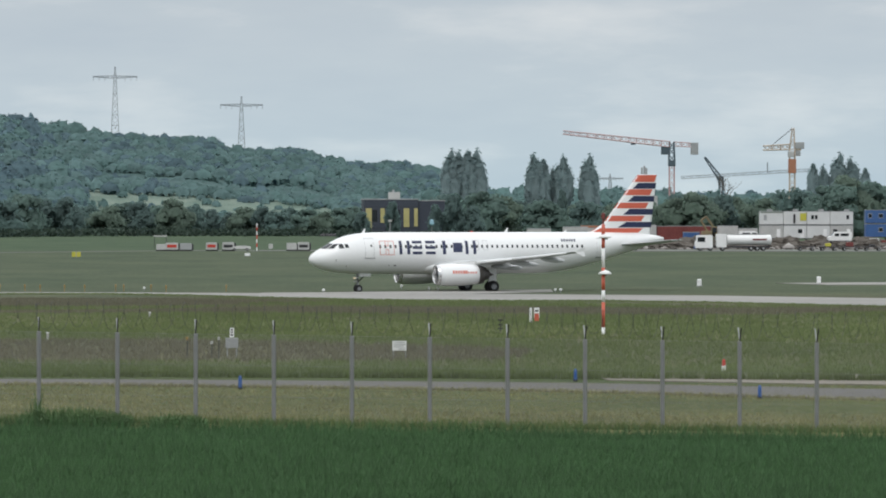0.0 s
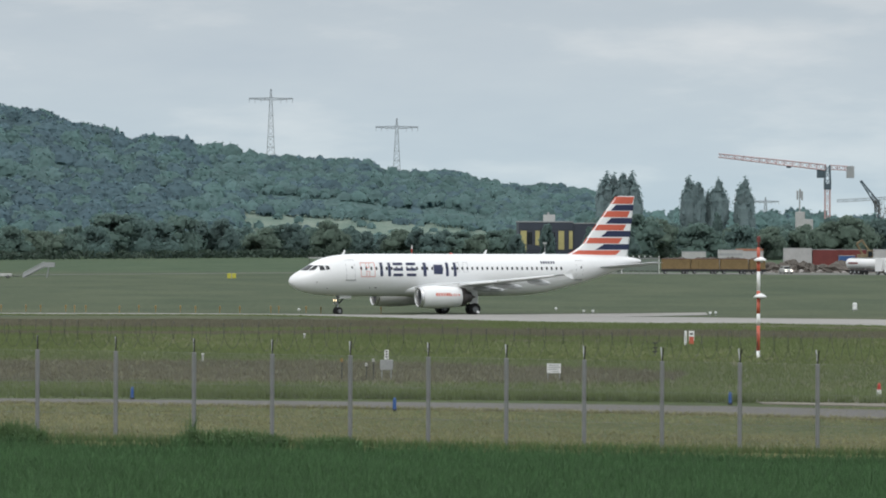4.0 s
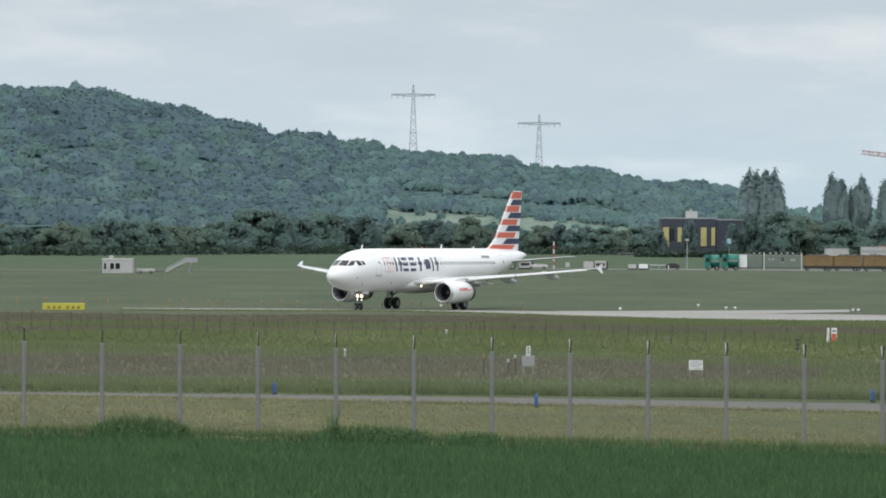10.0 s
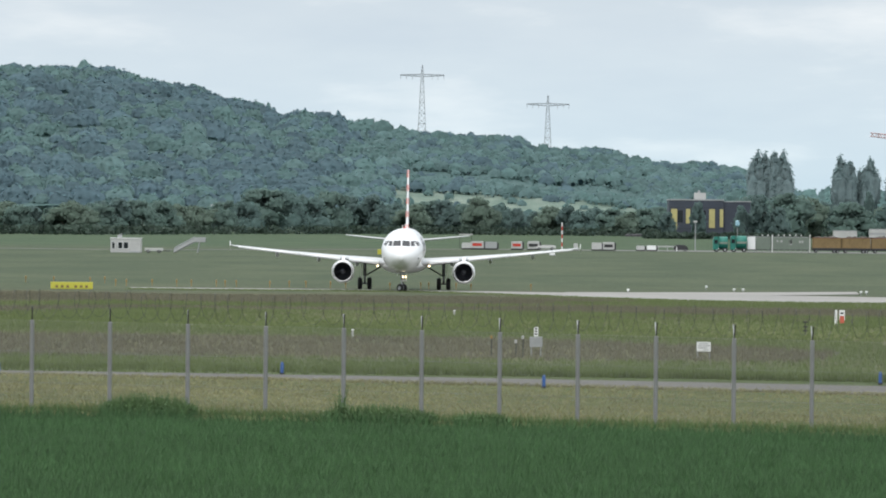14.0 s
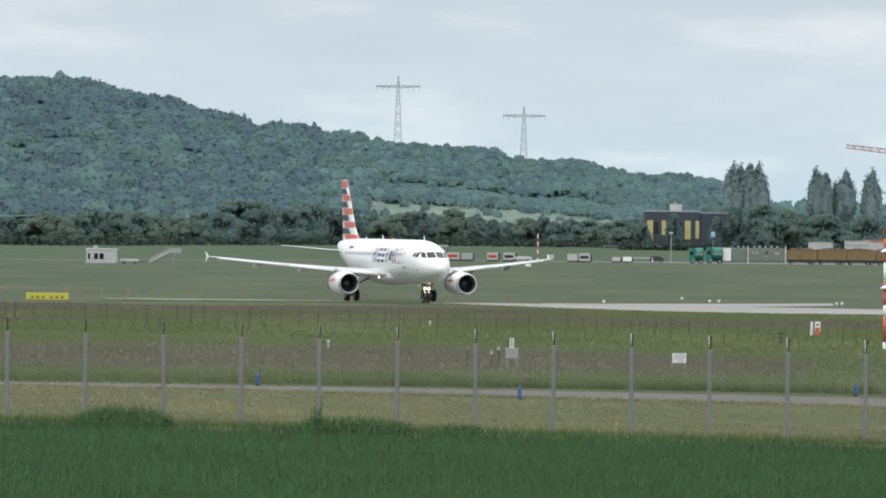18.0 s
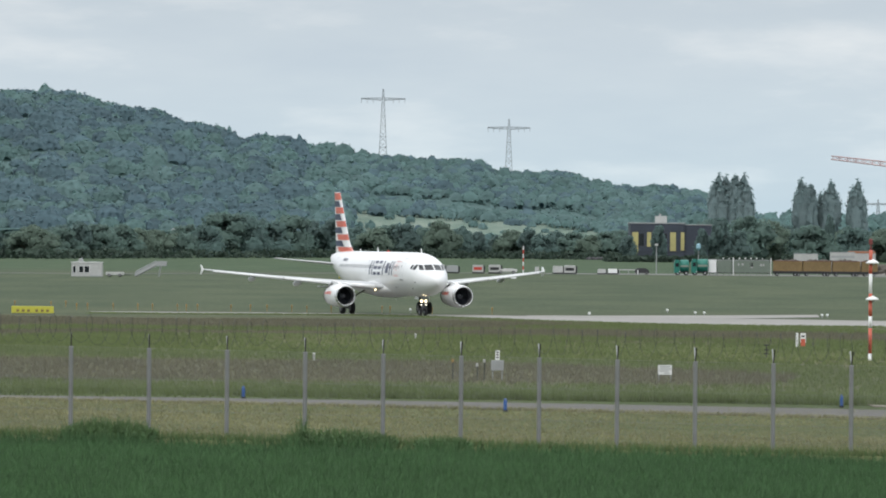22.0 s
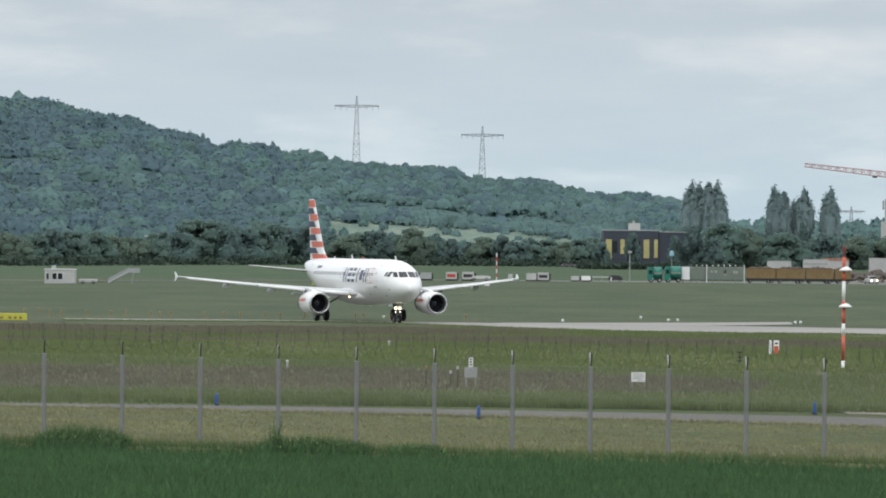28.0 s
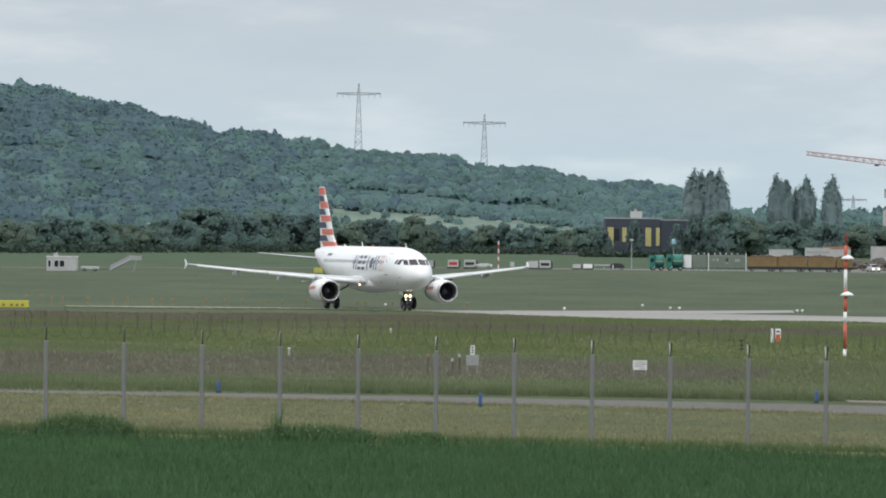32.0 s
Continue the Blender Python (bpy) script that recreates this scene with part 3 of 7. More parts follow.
ty = np.interp(tx, (-33, -26, -14.5, -6.5, 2, 10, 18, 27, 35.5, 44.6, 55.7, 112), (426, 423, 425, 424, 410.5, 394.5, 383, 378, 378, 368, 346, 258)) + 0.3 - np.abs(rng.normal(0, 3.5, 9000))
rim = new("taxiway_edge_grass", blades("taxiway_edge_grass", tx, ty, rng.uniform(0.05, 0.2, 9000), 0.06, "tuft", 0.4, 3, 14))
tagged(rim, "ragged olive grass along the taxiway edge", "grass", kind="stuff")
nx, ny = rng.uniform(-30, 40, 7000), np.abs(rng.normal(0, 0.55, 7000))
ny = np.interp(nx, (-121, -18.2, -6.4, 15.1, 24.8, 58), (194, 178.2, 175.6, 171.2, 167.2, 158.5)) + 0.5 - ny
near = new("road_edge_grass", blades("road_edge_grass", nx, ny, rng.uniform(0.05, 0.2, 7000), 0.04, "dry", 0.5, 3, 12))
tagged(near, "short ragged grass along the near road edge", "grass", kind="stuff")
fx = rng.uniform(-19, 26, 3500)
foot = new("fence_foot_grass", blades("fence_foot_grass", fx, rng.normal(143.4, 0.35, 3500), rng.uniform(0.1, 0.4, 3500), 0.035, "tuft", 0.3, 3, 8))
tagged(foot, "tufts of green grass along the fence foot", "grass", kind="stuff")


def weed_patch(x0, x1, top, n, seed):
    """A patch of tall weeds: leaning stems with leaves."""
    g = np.random.default_rng(seed)
    x = g.uniform(x0, x1, n)
    k = (x - x0) / (x1 - x0)
    h = top * (0.5 + 0.5 * np.sin(np.pi * k) ** 0.6) * g.uniform(0.25, 1.1, n)
    y = g.normal(142.6, 0.35, n)
    verts, faces = [], []
    for i in range(n):
        z = ground_z(x[i], y[i])
        for j in range(6):
            u = (j + g.uniform(0, 1)) / 7
            p = np.array([x[i] + g.normal(0, 0.05), y[i] + g.normal(0, 0.05), z + h[i] * u])
            a, t = g.uniform(0, 6.28), g.uniform(0.03, 0.075)
            d, e = np.array([math.cos(a), math.sin(a), g.uniform(-0.2, 0.7)]) * t, np.array([-math.sin(a), math.cos(a), g.uniform(-0.3, 0.3)]) * t * 0.45
            q = len(verts)
            verts += [p - e, p + d, p + e, p - d * 0.3]
            faces.append((q, q + 1, q + 2, q + 3))
        w = 0.018
        q, tip = len(verts), np.array([x[i] + g.normal(0, 0.12), y[i] + g.normal(0, 0.12), z + h[i] * g.uniform(0.95, 1.5)])
        verts += [np.array([x[i] - w, y[i], z]), np.array([x[i] + w, y[i], z]), tip + 0.004, tip]
        faces.append((q, q + 1, q + 2, q + 3))
    ob = new("weed_patch", fast_mesh("weed_patch", verts, faces, "weed"))
    return tagged(ob, "tall dark green weeds at the fence foot", "weeds", "weeds along the fence", kind="stuff")


weed_patch(-11.9, -9.0, 0.5, 2000, 1)
weed_patch(-4.9, -1.4, 0.38, 1900, 2)
weed_patch(-0.8, 0.9, 0.28, 650, 4)
weed_patch(-4.55, -4.2, 0.8, 70, 5)


# ---- perimeter fence ----
def fence():
    f = thing("perimeter_fence", (0, 144.4, 0), "grey wire mesh airport fence with coiled wire on top", "fence")
    spacing, first = 2.4935, -4.37
    posts = [first + spacing * i for i in range(-7, 15)]

    def top_of(x):
        return 4.285 - 0.0163 * x - 0.5

    shaft = bmesh.new()
    add_lathe(shaft, [(-3.3, 0.072), (-0.02, 0.072), (0.0, 0.055), (0.0, 0.0)], 18, "Z")
    shaft_ob = None
    for x in posts:
        if shaft_ob is None:
            p = shaft_ob = part("post", shaft, "post", f)
        else:
            p = new("post", shaft_ob.data)
            p.parent = f
        p.matrix_basis = pose(x, 0, top_of(x))
        for side, material in ((-1, "grey"), (1, "dark_steel")):
            bm = bmesh.new()
            add_box(bm, -0.02, 0.02, -0.012, 0.012, 0, 0.5, m=Matrix.Rotation(side * 0.05, 4, "Y") @ Matrix.Rotation(side * 0.5, 4, "X"))
            part("bracket_arm", bm, material, p)
    # mesh panels between posts: two sets of slanting wires
    for a, b in zip(posts, posts[1:]):
        verts, faces = [], []
        z1, z0 = top_of((a + b) / 2) - 0.06, top_of((a + b) / 2) - 3.0
        w, h, r = b - a - 0.18, z1 - z0, 0.0028
        step = 0.085
        for sgn in (1, -1):
            c = -h
            while c < w:
                u0, u1 = max(0, c), min(w, c + h)
                p0, p1 = (u0, z0 + (u0 - c)), (u1, z0 + (u1 - c))
                if sgn < 0:
                    p0, p1 = (w - p0[0], p0[1]), (w - p1[0], p1[1])
                q = len(verts)
                for (u, z) in (p0, p1):
                    for dx, dy in ((0, -r), (r, r), (-r, r)):
                        verts.append((a + 0.09 + u + dx, dy + sgn * 0.003, z))
                faces += [(q, q + 1, q + 4, q + 3), (q + 1, q + 2, q + 5, q + 4), (q + 2, q, q + 3, q + 5)]
                c += step
        ob = new("mesh_panel", fast_mesh("mesh_panel", verts, faces, "wire"))
        ob.parent = f
        bm = bmesh.new()
        for z in (-0.02, -1.0, -2.0, -2.98):
            add_tube(bm, (a + 0.08, -0.01, top_of(a) + z), (b - 0.08, -0.01, top_of(b) + z), 0.004, n=4, caps=False)
        part("tension_wire", bm, "wire", f)
    # coil of razor wire above the posts, a few turns for each bay
    rnd = random.Random(3)
    for a, b in zip(posts, posts[1:]):
        pts, n, turns = [], 130, rnd.choice((4.6, 4.9, 5.2))
        for i in range(n + 1):
            k = i / n
            ang = 2 * math.pi * (turns * k + 0.12 * math.sin(7 * k + 3 * a)) + a
            x = a + (b - a) * k
            r = 0.43 + 0.04 * math.sin(11 * k + a * 1.7)
            pts.append(Vector((x + (0.13 + 0.05 * math.sin(4 * k + a)) * math.cos(ang), r * math.cos(ang), top_of(x) + 0.52 + r * math.sin(ang) + 0.04 * math.sin(6 * k + 2 * a))))
        bm = bmesh.new()
        for p, q in zip(pts, pts[1:]):
            add_tube(bm, p, q, 0.0072, n=3, caps=False)
            if rnd.random() < 0.3:
                add_box(bm, -0.012, 0.012, -0.004, 0.004, -0.009, 0.009, m=Matrix.Translation((p + q) / 2))
        part("razor_wire", bm, "dark_steel", f)
    return f


fence()


# ---- the airliner ----
# b runs aft from the nose tip, y to the aircraft's left, z up from the ground; the origin is under the nose gear
NOSE = 5.07
HULL = ((0.0, 3.30, 3.20, 0.03), (0.06, 3.50, 3.02, 0.26), (0.2, 3.70, 2.86, 0.45), (0.5, 3.95, 2.64, 0.74), (1.0, 4.24, 2.39, 1.06), (1.6, 4.56, 2.19, 1.34), (2.3, 5.0, 2.03, 1.57), (3.0, 5.36, 1.93, 1.74), (4.0, 5.67, 1.85, 1.88),
        (5.2, 5.84, 1.81, 1.95), (6.5, 5.92, 1.79, 1.975), (10, 5.93, 1.79, 1.975), (23, 5.93, 1.79, 1.975), (25, 5.93, 1.87, 1.965), (27, 5.93, 2.13, 1.90), (29, 5.93, 2.58, 1.76), (31, 5.92, 3.10, 1.53),
        (33, 5.88, 3.68, 1.23), (35, 5.78, 4.28, 0.86), (36.6, 5.62, 4.78, 0.46), (37.3, 5.48, 5.0, 0.25), (37.57, 5.32, 5.12, 0.1))


def hull_at(b):
    """Top, bottom and half width of the fuselage, smoothed between the stations."""
    if b > 1.0:
        w = min(0.45, b * 0.15)
        rows = [lerp_table(HULL, b + d) for d in (-w, -w / 2, 0, w / 2, w)]
        return [sum(r[i] for r in rows) / 5 for i in range(3)]
    return lerp_table(HULL, b)


def skin(b, z, side, out=0.012):
    """Point on the side of the fuselage at station b and height z."""
    top, bot, half = hull_at(b)
    zc, hz = (top + bot) / 2, (top - bot) / 2
    k = max(-0.995, min(0.995, (z - zc) / hz))
    y = half * math.sqrt(1 - k * k)
    n = Vector((0, y / half ** 2, (z - zc) / hz ** 2)).normalized()
    return Vector((NOSE - b, side * (y + n.y * out), z + n.z * out))


def skin_front(y, z, out=0.014):
    """Point on the nose where the line of flight through (y, z) meets the skin."""
    lo, hi = 0.0, 8.0
    for _ in range(30):
        mid = (lo + hi) / 2
        top, bot, half = hull_at(mid)
        zc, hz = (top + bot) / 2, (top - bot) / 2
        lo, hi = (lo, mid) if (y / half) ** 2 + ((z - zc) / hz) ** 2 <= 1 else (mid, hi)
    return Vector((NOSE - hi + out, y * (1 + out * 0.6), z + out * 0.8))


def patch(corners, surface, n=5):
    """Grid patch between four corners given in surface coordinates."""
    bm = bmesh.new()
    grid = []
    for i in range(n + 1):
        row = []
        for j in range(n + 1):
            u, v = i / n, j / n
            a = [corners[0][k] * (1 - u) + corners[1][k] * u for k in (0, 1)]
            d = [corners[3][k] * (1 - u) + corners[2][k] * u for k in (0, 1)]
            row.append(bm.verts.new(surface(a[0] * (1 - v) + d[0] * v, a[1] * (1 - v) + d[1] * v)))
        grid.append(row)
    for i in range(n):
        for j in range(n):
            bm.faces.new((grid[i][j], grid[i + 1][j], grid[i + 1][j + 1], grid[i][j + 1]))
    return bm


def add_side_bar(bm, b0, b1, z0, z1, side, out=0.012, slant=0.0, n=4):
    rows = []
    for i in range(n + 1):
        row = []
        for j in range(n + 1):
            z = z0 + (z1 - z0) * j / n
            row.append(bm.verts.new(skin(b0 + (b1 - b0) * i / n + slant * j / n, z, side, out)))
        rows.append(row)
    for i in range(n):
        for j in range(n):
            f = (rows[i][j], rows[i + 1][j], rows[i + 1][j + 1], rows[i][j + 1])
            bm.faces.new(f if side < 0 else f[::-1])
    return bm


def foil(chord, thick, n=9):
    """Closed wing section, from the leading edge at 0 aft to chord."""
    up, low = [], []
    for i in range(n):
        u = 0.5 - 0.5 * math.cos(math.pi * i / (n - 1))
        t = 5 * thick * (0.2969 * math.sqrt(u) - 0.126 * u - 0.3516 * u * u + 0.2843 * u ** 3 - 0.1036 * u ** 4)
        up.append((u * chord, t * 1.1 + 0.0))
        low.append((u * chord, -t * 0.9))
    return up + low[-2:0:-1]


def lofted(stations, upright=False):
    """Wing or fin through stations (b of the leading edge, span, height, chord, thickness)."""
    bm = bmesh.new()
    rings = []
    for b, y, z, chord, thick in stations:
        ring = []
        for u, t in foil(chord, thick):
            ring.append(bm.verts.new((NOSE - b - u, y + t, z) if upright else (NOSE - b - u, y, z + t)))
        rings.append(ring)
    for p, q in zip(rings, rings[1:]):
        for i in range(len(p)):
            bm.faces.new((p[i], p[(i + 1) % len(p)], q[(i + 1) % len(q)], q[i]))
    bm.faces.new(rings[0])
    bm.faces.new(rings[-1])
    bmesh.ops.recalc_face_normals(bm, faces=bm.faces)
    return bm


def wheel(parent, name, at, radius, width):
    w = part(name, lathe([(-width / 2, radius * 0.5), (-width / 2, radius * 0.8), (-width * 0.36, radius * 0.96), (-width * 0.15, radius), (width * 0.15, radius), (width * 0.36, radius * 0.96), (width / 2, radius * 0.8), (width / 2, radius * 0.5)], 28, "Y"), "rubber", parent, "black rubber tyre with grey rim", smooth=True)
    w.matrix_basis = pose(*at)
    rim = bmesh.new()
    add_lathe(rim, [(-width * 0.42, 0.01), (-width * 0.42, radius * 0.3), (-width * 0.3, radius * 0.34), (-width * 0.44, radius * 0.52), (width * 0.44, radius * 0.52), (width * 0.3, radius * 0.34), (width * 0.42, radius * 0.3), (width * 0.42, 0.01)], 20, "Y")
    for i in range(6):
        a = i * math.pi / 3
        c, s = math.cos(a) * radius * 0.4, math.sin(a) * radius * 0.4
        add_tube(rim, (c, -width * 0.46, s), (c, width * 0.46, s), radius * 0.045, n=5)
    part("rim", rim, "steel", w)
    return w


def airliner():
    a = thing("airliner", (0, 0, 0), "white twin-engined airliner with red and navy striped tail", "airliner")
    # fuselage
    bm = bmesh.new()
    rings, n = [], 44
    stations = [0.0, 0.03, 0.06, 0.12, 0.2, 0.32, 0.5, 0.75, 1.0, 1.3, 1.6, 1.95, 2.3, 2.65, 3.0, 3.5, 4.0, 4.6, 5.2, 5.9, 6.5, 8] + [10 + i for i in range(0, 14, 2)] + [24 + 0.75 * i for i in range(18)] + [37.3, 37.57]
    for b in stations:
        top, bot, half = hull_at(b)
        zc, hz = (top + bot) / 2, (top - bot) / 2
        rings.append([bm.verts.new((NOSE - b, half * math.sin(2 * math.pi * i / n), zc + hz * math.cos(2 * math.pi * i / n))) for i in range(n)])
    for p, q in zip(rings, rings[1:]):
        for i in range(n):
            bm.faces.new((p[i], q[i], q[(i + 1) % n], p[(i + 1) % n]))
    bm.faces.new(rings[0])
    bm.faces.new(rings[-1])
    bmesh.ops.recalc_face_normals(bm, faces=bm.faces)
    hull = part("fuselage", bm, "fuselage", a, smooth=True)
    # belly fairing under the wing
    bm = bmesh.new()
    bmesh.ops.create_uvsphere(bm, u_segments=32, v_segments=18, radius=1.0)
    for v in bm.verts:
        k = abs(v.co.x) ** 2.4
        v.co = Vector((NOSE - 16.1 + 6.0 * v.co.x, (2.34 - 0.42 * k) * v.co.y, 2.5 + (1.1 if v.co.z > 0 else 0.95) * v.co.z))
    part("belly_fairing", bm, "fuselage", a, smooth=True)
    # cockpit glazing: two front panes, four at the sides
    for side in (-1, 1):
        panes = (((0.06, 4.33), (0.80, 4.30), (0.74, 4.80), (0.06, 4.83)), ((0.88, 4.30), (1.22, 4.34), (1.12, 4.78), (0.84, 4.79)))
        for pane in panes:
            c = [(side * y, z) for y, z in pane]
            part("cockpit_window", patch(c if side > 0 else [c[1], c[0], c[3], c[2]], skin_front), "glass", a, "dark cockpit window pane")
        part("cockpit_window", patch([(2.62, 4.32), (3.15, 4.36), (3.02, 4.8), (2.66, 4.8)], lambda b, z: skin(b, z, side, 0.014)), "glass", a, "dark cockpit window pane")
        part("cockpit_window", patch([(3.24, 4.38), (3.62, 4.42), (3.5, 4.76), (3.2, 4.79)], lambda b, z: skin(b, z, side, 0.014)), "glass", a, "dark cockpit window pane")
    # cabin windows
    for side in (-1, 1):
        b = 6.75
        while b < 28.6:
            if not (14.9 < b < 15.2):
                bm = bmesh.new()
                add_side_bar(bm, b - 0.095, b + 0.095, 4.37, 4.67, side, 0.012, n=2)
                part("cabin_window", bm, "glass", a)
            b += 0.533
    # doors: an outline frame, a sill and a porthole each
    for side in (-1, 1):
        for b0, b1, z0, z1 in ((5.2, 6.12, 3.42, 5.35), (29.75, 30.55, 3.45, 5.3)):
            bm = bmesh.new()
            t = 0.035
            for q in ((b0, b0 + t, z0, z1), (b1 - t, b1, z0, z1), (b0, b1, z1 - t, z1)):
                add_side_bar(bm, *q, side, 0.01)
            d = part("cabin_door", bm, "livery_line", a, "white cabin door with a thin grey outline")
            part("sill", add_side_bar(bmesh.new(), b0 - 0.08, b1 + 0.1, z0 - 0.09, z0 + 0.01, side, 0.03), "steel", d)
            part("porthole", add_side_bar(bmesh.new(), (b0 + b1) / 2 + 0.1, (b0 + b1) / 2 + 0.25, 4.5, 4.72, side, 0.012, n=2), "glass", d)
        for b0, b1, z0, z1 in ((16.6, 17.1, 4.15, 5.1), (17.5, 18.0, 4.15, 5.1)):
            bm = bmesh.new()
            for q in ((b0, b0 + 0.03, z0, z1), (b1 - 0.03, b1, z0, z1), (b0, b1, z1 - 0.03, z1), (b0, b1, z0, z0 + 0.03)):
                add_side_bar(bm, *q, side, 0.008)
            part("overwing_exit", bm, "livery_line", a)
        # brand marking as plain navy shapes: upright bars, stacked bars and a ring of the same size
        for i in range(6):
            g0 = 8.72 + i * 1.385
            bm = bmesh.new()
            uprights = ((0, 0.3, 0, 1), (0.82, 0.3, 0, 1))
            stacked = ((0, 1.0, 0.8, 1), (0, 1.0, 0.4, 0.6), (0, 1.0, 0, 0.2))
            single = ((0.38, 0.34, 0, 1),)
            block = ((0.1, 0.95, 0.15, 0.85),)
            shapes = (uprights, stacked, stacked, single, block, uprights)
            for off, wdt, lo, hi in shapes[i if side > 0 else 5 - i]:
                add_side_bar(bm, g0 + off, g0 + off + wdt, 3.76 + 1.32 * lo, 3.76 + 1.32 * hi, side, 0.016)
            part("marking_block", bm, "livery_navy", a, "plain navy marking block on the fuselage")
        bm = bmesh.new()
        for q in ((6.7, 8.2, 3.7, 3.745), (6.7, 8.2, 5.04, 5.085), (6.7, 6.745, 3.7, 5.085), (8.155, 8.2, 3.7, 5.085), (7.28, 7.325, 3.745, 4.24), (7.58, 7.625, 3.745, 4.24), (7.28, 7.325, 4.58, 5.04), (7.58, 7.625, 4.58, 5.04), (7.28, 7.625, 4.22, 4.265), (7.28, 7.625, 4.56, 4.605)):
            add_side_bar(bm, *q, side, 0.016)
        part("marking_emblem", bm, "livery_red", a, "red outlined square emblem")
        for i in range(6):
            part("marking_bar", add_side_bar(bmesh.new(), 25.9 + i * 0.27, 26.08 + i * 0.27, 4.98, 5.22, side, 0.012, n=2), "livery_navy", a, "small dark marking bar")
        bm = bmesh.new()
        add_side_bar(bm, 8.25, 8.5, 2.62, 2.7, side, 0.012, n=2)
        add_side_bar(bm, 7.7, 7.78, 2.62, 2.7, side, 0.012, n=2)
        part("service_panel", bm, "dark_steel", a)
        bm = bmesh.new()
        add_tube(bm, skin(2.3, 3.2, side, 0.0), skin(2.3, 3.2, side, 0.09), 0.05, 0.03)
        add_tube(bm, skin(3.4, 2.6, side, 0.0), skin(3.4, 2.6, side, 0.07), 0.06, 0.03)
        part("probe", bm, "dark_steel", a)
    # fin with its stripes
    def fin_le(z):
        return 30.25 + (z - 5.7) * (34.85 - 30.25) / 6.06 - (max(0.0, 6.9 - z) ** 1.6) * 0.9

    def fin_te(z):
        return 36.15 + (z - 5.7) * 0.75 / 6.06

    zs = [5.45, 5.8, 6.15, 6.5, 6.9, 7.7, 8.7, 9.7, 10.7, 11.5, 11.72]
    fin = part("tail_fin", lofted([(fin_le(z) + (0.25 if z > 11.6 else 0), 0, z, fin_te(z) - fin_le(z) - (0.25 if z > 11.6 else 0), 0.30 - 0.018 * (z - 5.7)) for z in zs], True), "fuselage", a, smooth=True)

    def stripe(z0, z1, u0, u1, material, slant):
        """A stripe wrapped on both sides of the fin between fractions of the chord."""
        for side in (-1, 1):
            bm = bmesh.new()
            nu, nz, grid = 10, 4, []
            for i in range(nu + 1):
                row = []
                for j in range(nz + 1):
                    z = z0 + (z1 - z0) * j / nz
                    lo, hi = fin_le(z), fin_te(z)
                    k0, k1 = u0 + (slant * j / nz if u0 > 0 else 0), u1 + (slant * j / nz if u1 < 1 else 0)
                    u = k0 + (k1 - k0) * i / nu
                    u = max(0.0, min(1.0, u))
                    th = 0.30 - 0.018 * (z - 5.7)
                    t = 5 * th * (0.2969 * math.sqrt(u) - 0.126 * u - 0.3516 * u * u + 0.2843 * u ** 3 - 0.1036 * u ** 4)
                    edge = 0.015 if u < 0.02 else 0.0
                    row.append(bm.verts.new((NOSE - lo - u * (hi - lo) + edge, side * (t * 1.1 + 0.012), z)))
                grid.append(row)
            for i in range(nu):
                for j in range(nz):
                    f = (grid[i][j], grid[i + 1][j], grid[i + 1][j + 1], grid[i][j + 1])
                    bm.faces.new(f if side < 0 else f[::-1])
            part("stripe", bm, material, fin, "red stripe" if material == "livery_red" else "navy stripe")

    for z0, z1, u1 in ((10.95, 11.66, 0.93), (9.62, 10.22, 0.84), (8.3, 8.87, 0.8), (7.0, 7.55, 0.77), (5.86, 6.3, 0.8)):
        stripe(z0, z1, 0.0, u1, "livery_red", 0.05)
    for z0, z1, u0 in ((10.28, 10.86, 0.16), (8.97, 9.55, 0.24), (7.66, 8.24, 0.3), (6.38, 6.93, 0.36)):
        stripe(z0, z1, u0, 1.0, "livery_navy", 0.09)
    # tailplane, wings, engines and main gear on either side
    for s in (-1, 1):
        part("tailplane", lofted([(32.0, s * 0.6, 4.6, 3.9, 0.30), (33.9, s * 3.3, 4.85, 2.75, 0.2), (35.75, s * 6.15, 5.13, 1.4, 0.11), (36.05, s * 6.24, 5.14, 1.0, 0.05)], False), "wing_grey", a, "pale grey tailplane", smooth=True)
        wing = part("wing", lofted([(11.9, s * 1.2, 2.52, 7.4, 0.85), (12.75, s * 2.1, 2.65, 6.5, 0.78), (14.2, s * 4.3, 2.87, 5.05, 0.6), (15.55, s * 6.4, 3.05, 3.85, 0.46), (18.0, s * 11.0, 3.46, 2.75, 0.3), (20.6, s * 16.0, 3.98, 1.62, 0.18), (21.0, s * 16.75, 4.07, 1.4, 0.13), (21.3, s * 16.95, 4.09, 1.1, 0.06)], False), "wing_grey", a, "pale grey swept wing", smooth=True)
        # bright leading edge slats
        for (b0, y0, z0), (b1, y1, z1) in (((12.95, 2.4, 2.67), (14.75, 5.2, 2.94)), ((15.25, 6.15, 3.0), (17.5, 10.05, 3.36)), ((17.56, 10.15, 3.37), (20.7, 16.2, 3.98))):
            bm = bmesh.new()
            r0, r1 = (0.2, 0.16) if y0 < 6 else ((0.14, 0.11) if y0 < 10 else (0.1, 0.07))
            add_tube(bm, (NOSE - b0 - 0.05, s * y0, z0 - 0.03), (NOSE - b1 - 0.05, s * y1, z1 - 0.03), r0, r1, 12)
            part("slat", bm, "fuselage", wing, "white leading edge slat", smooth=True)
        # flap track fairings
        for y, b, ln in ((4.6, 17.3, 3.4), (8.3, 17.9, 3.1), (12.4, 19.6, 2.5)):
            z = lerp_table(((1.2, 2.52), (6.4, 3.05), (17, 4.09)), y)[0]
            bm = bmesh.new()
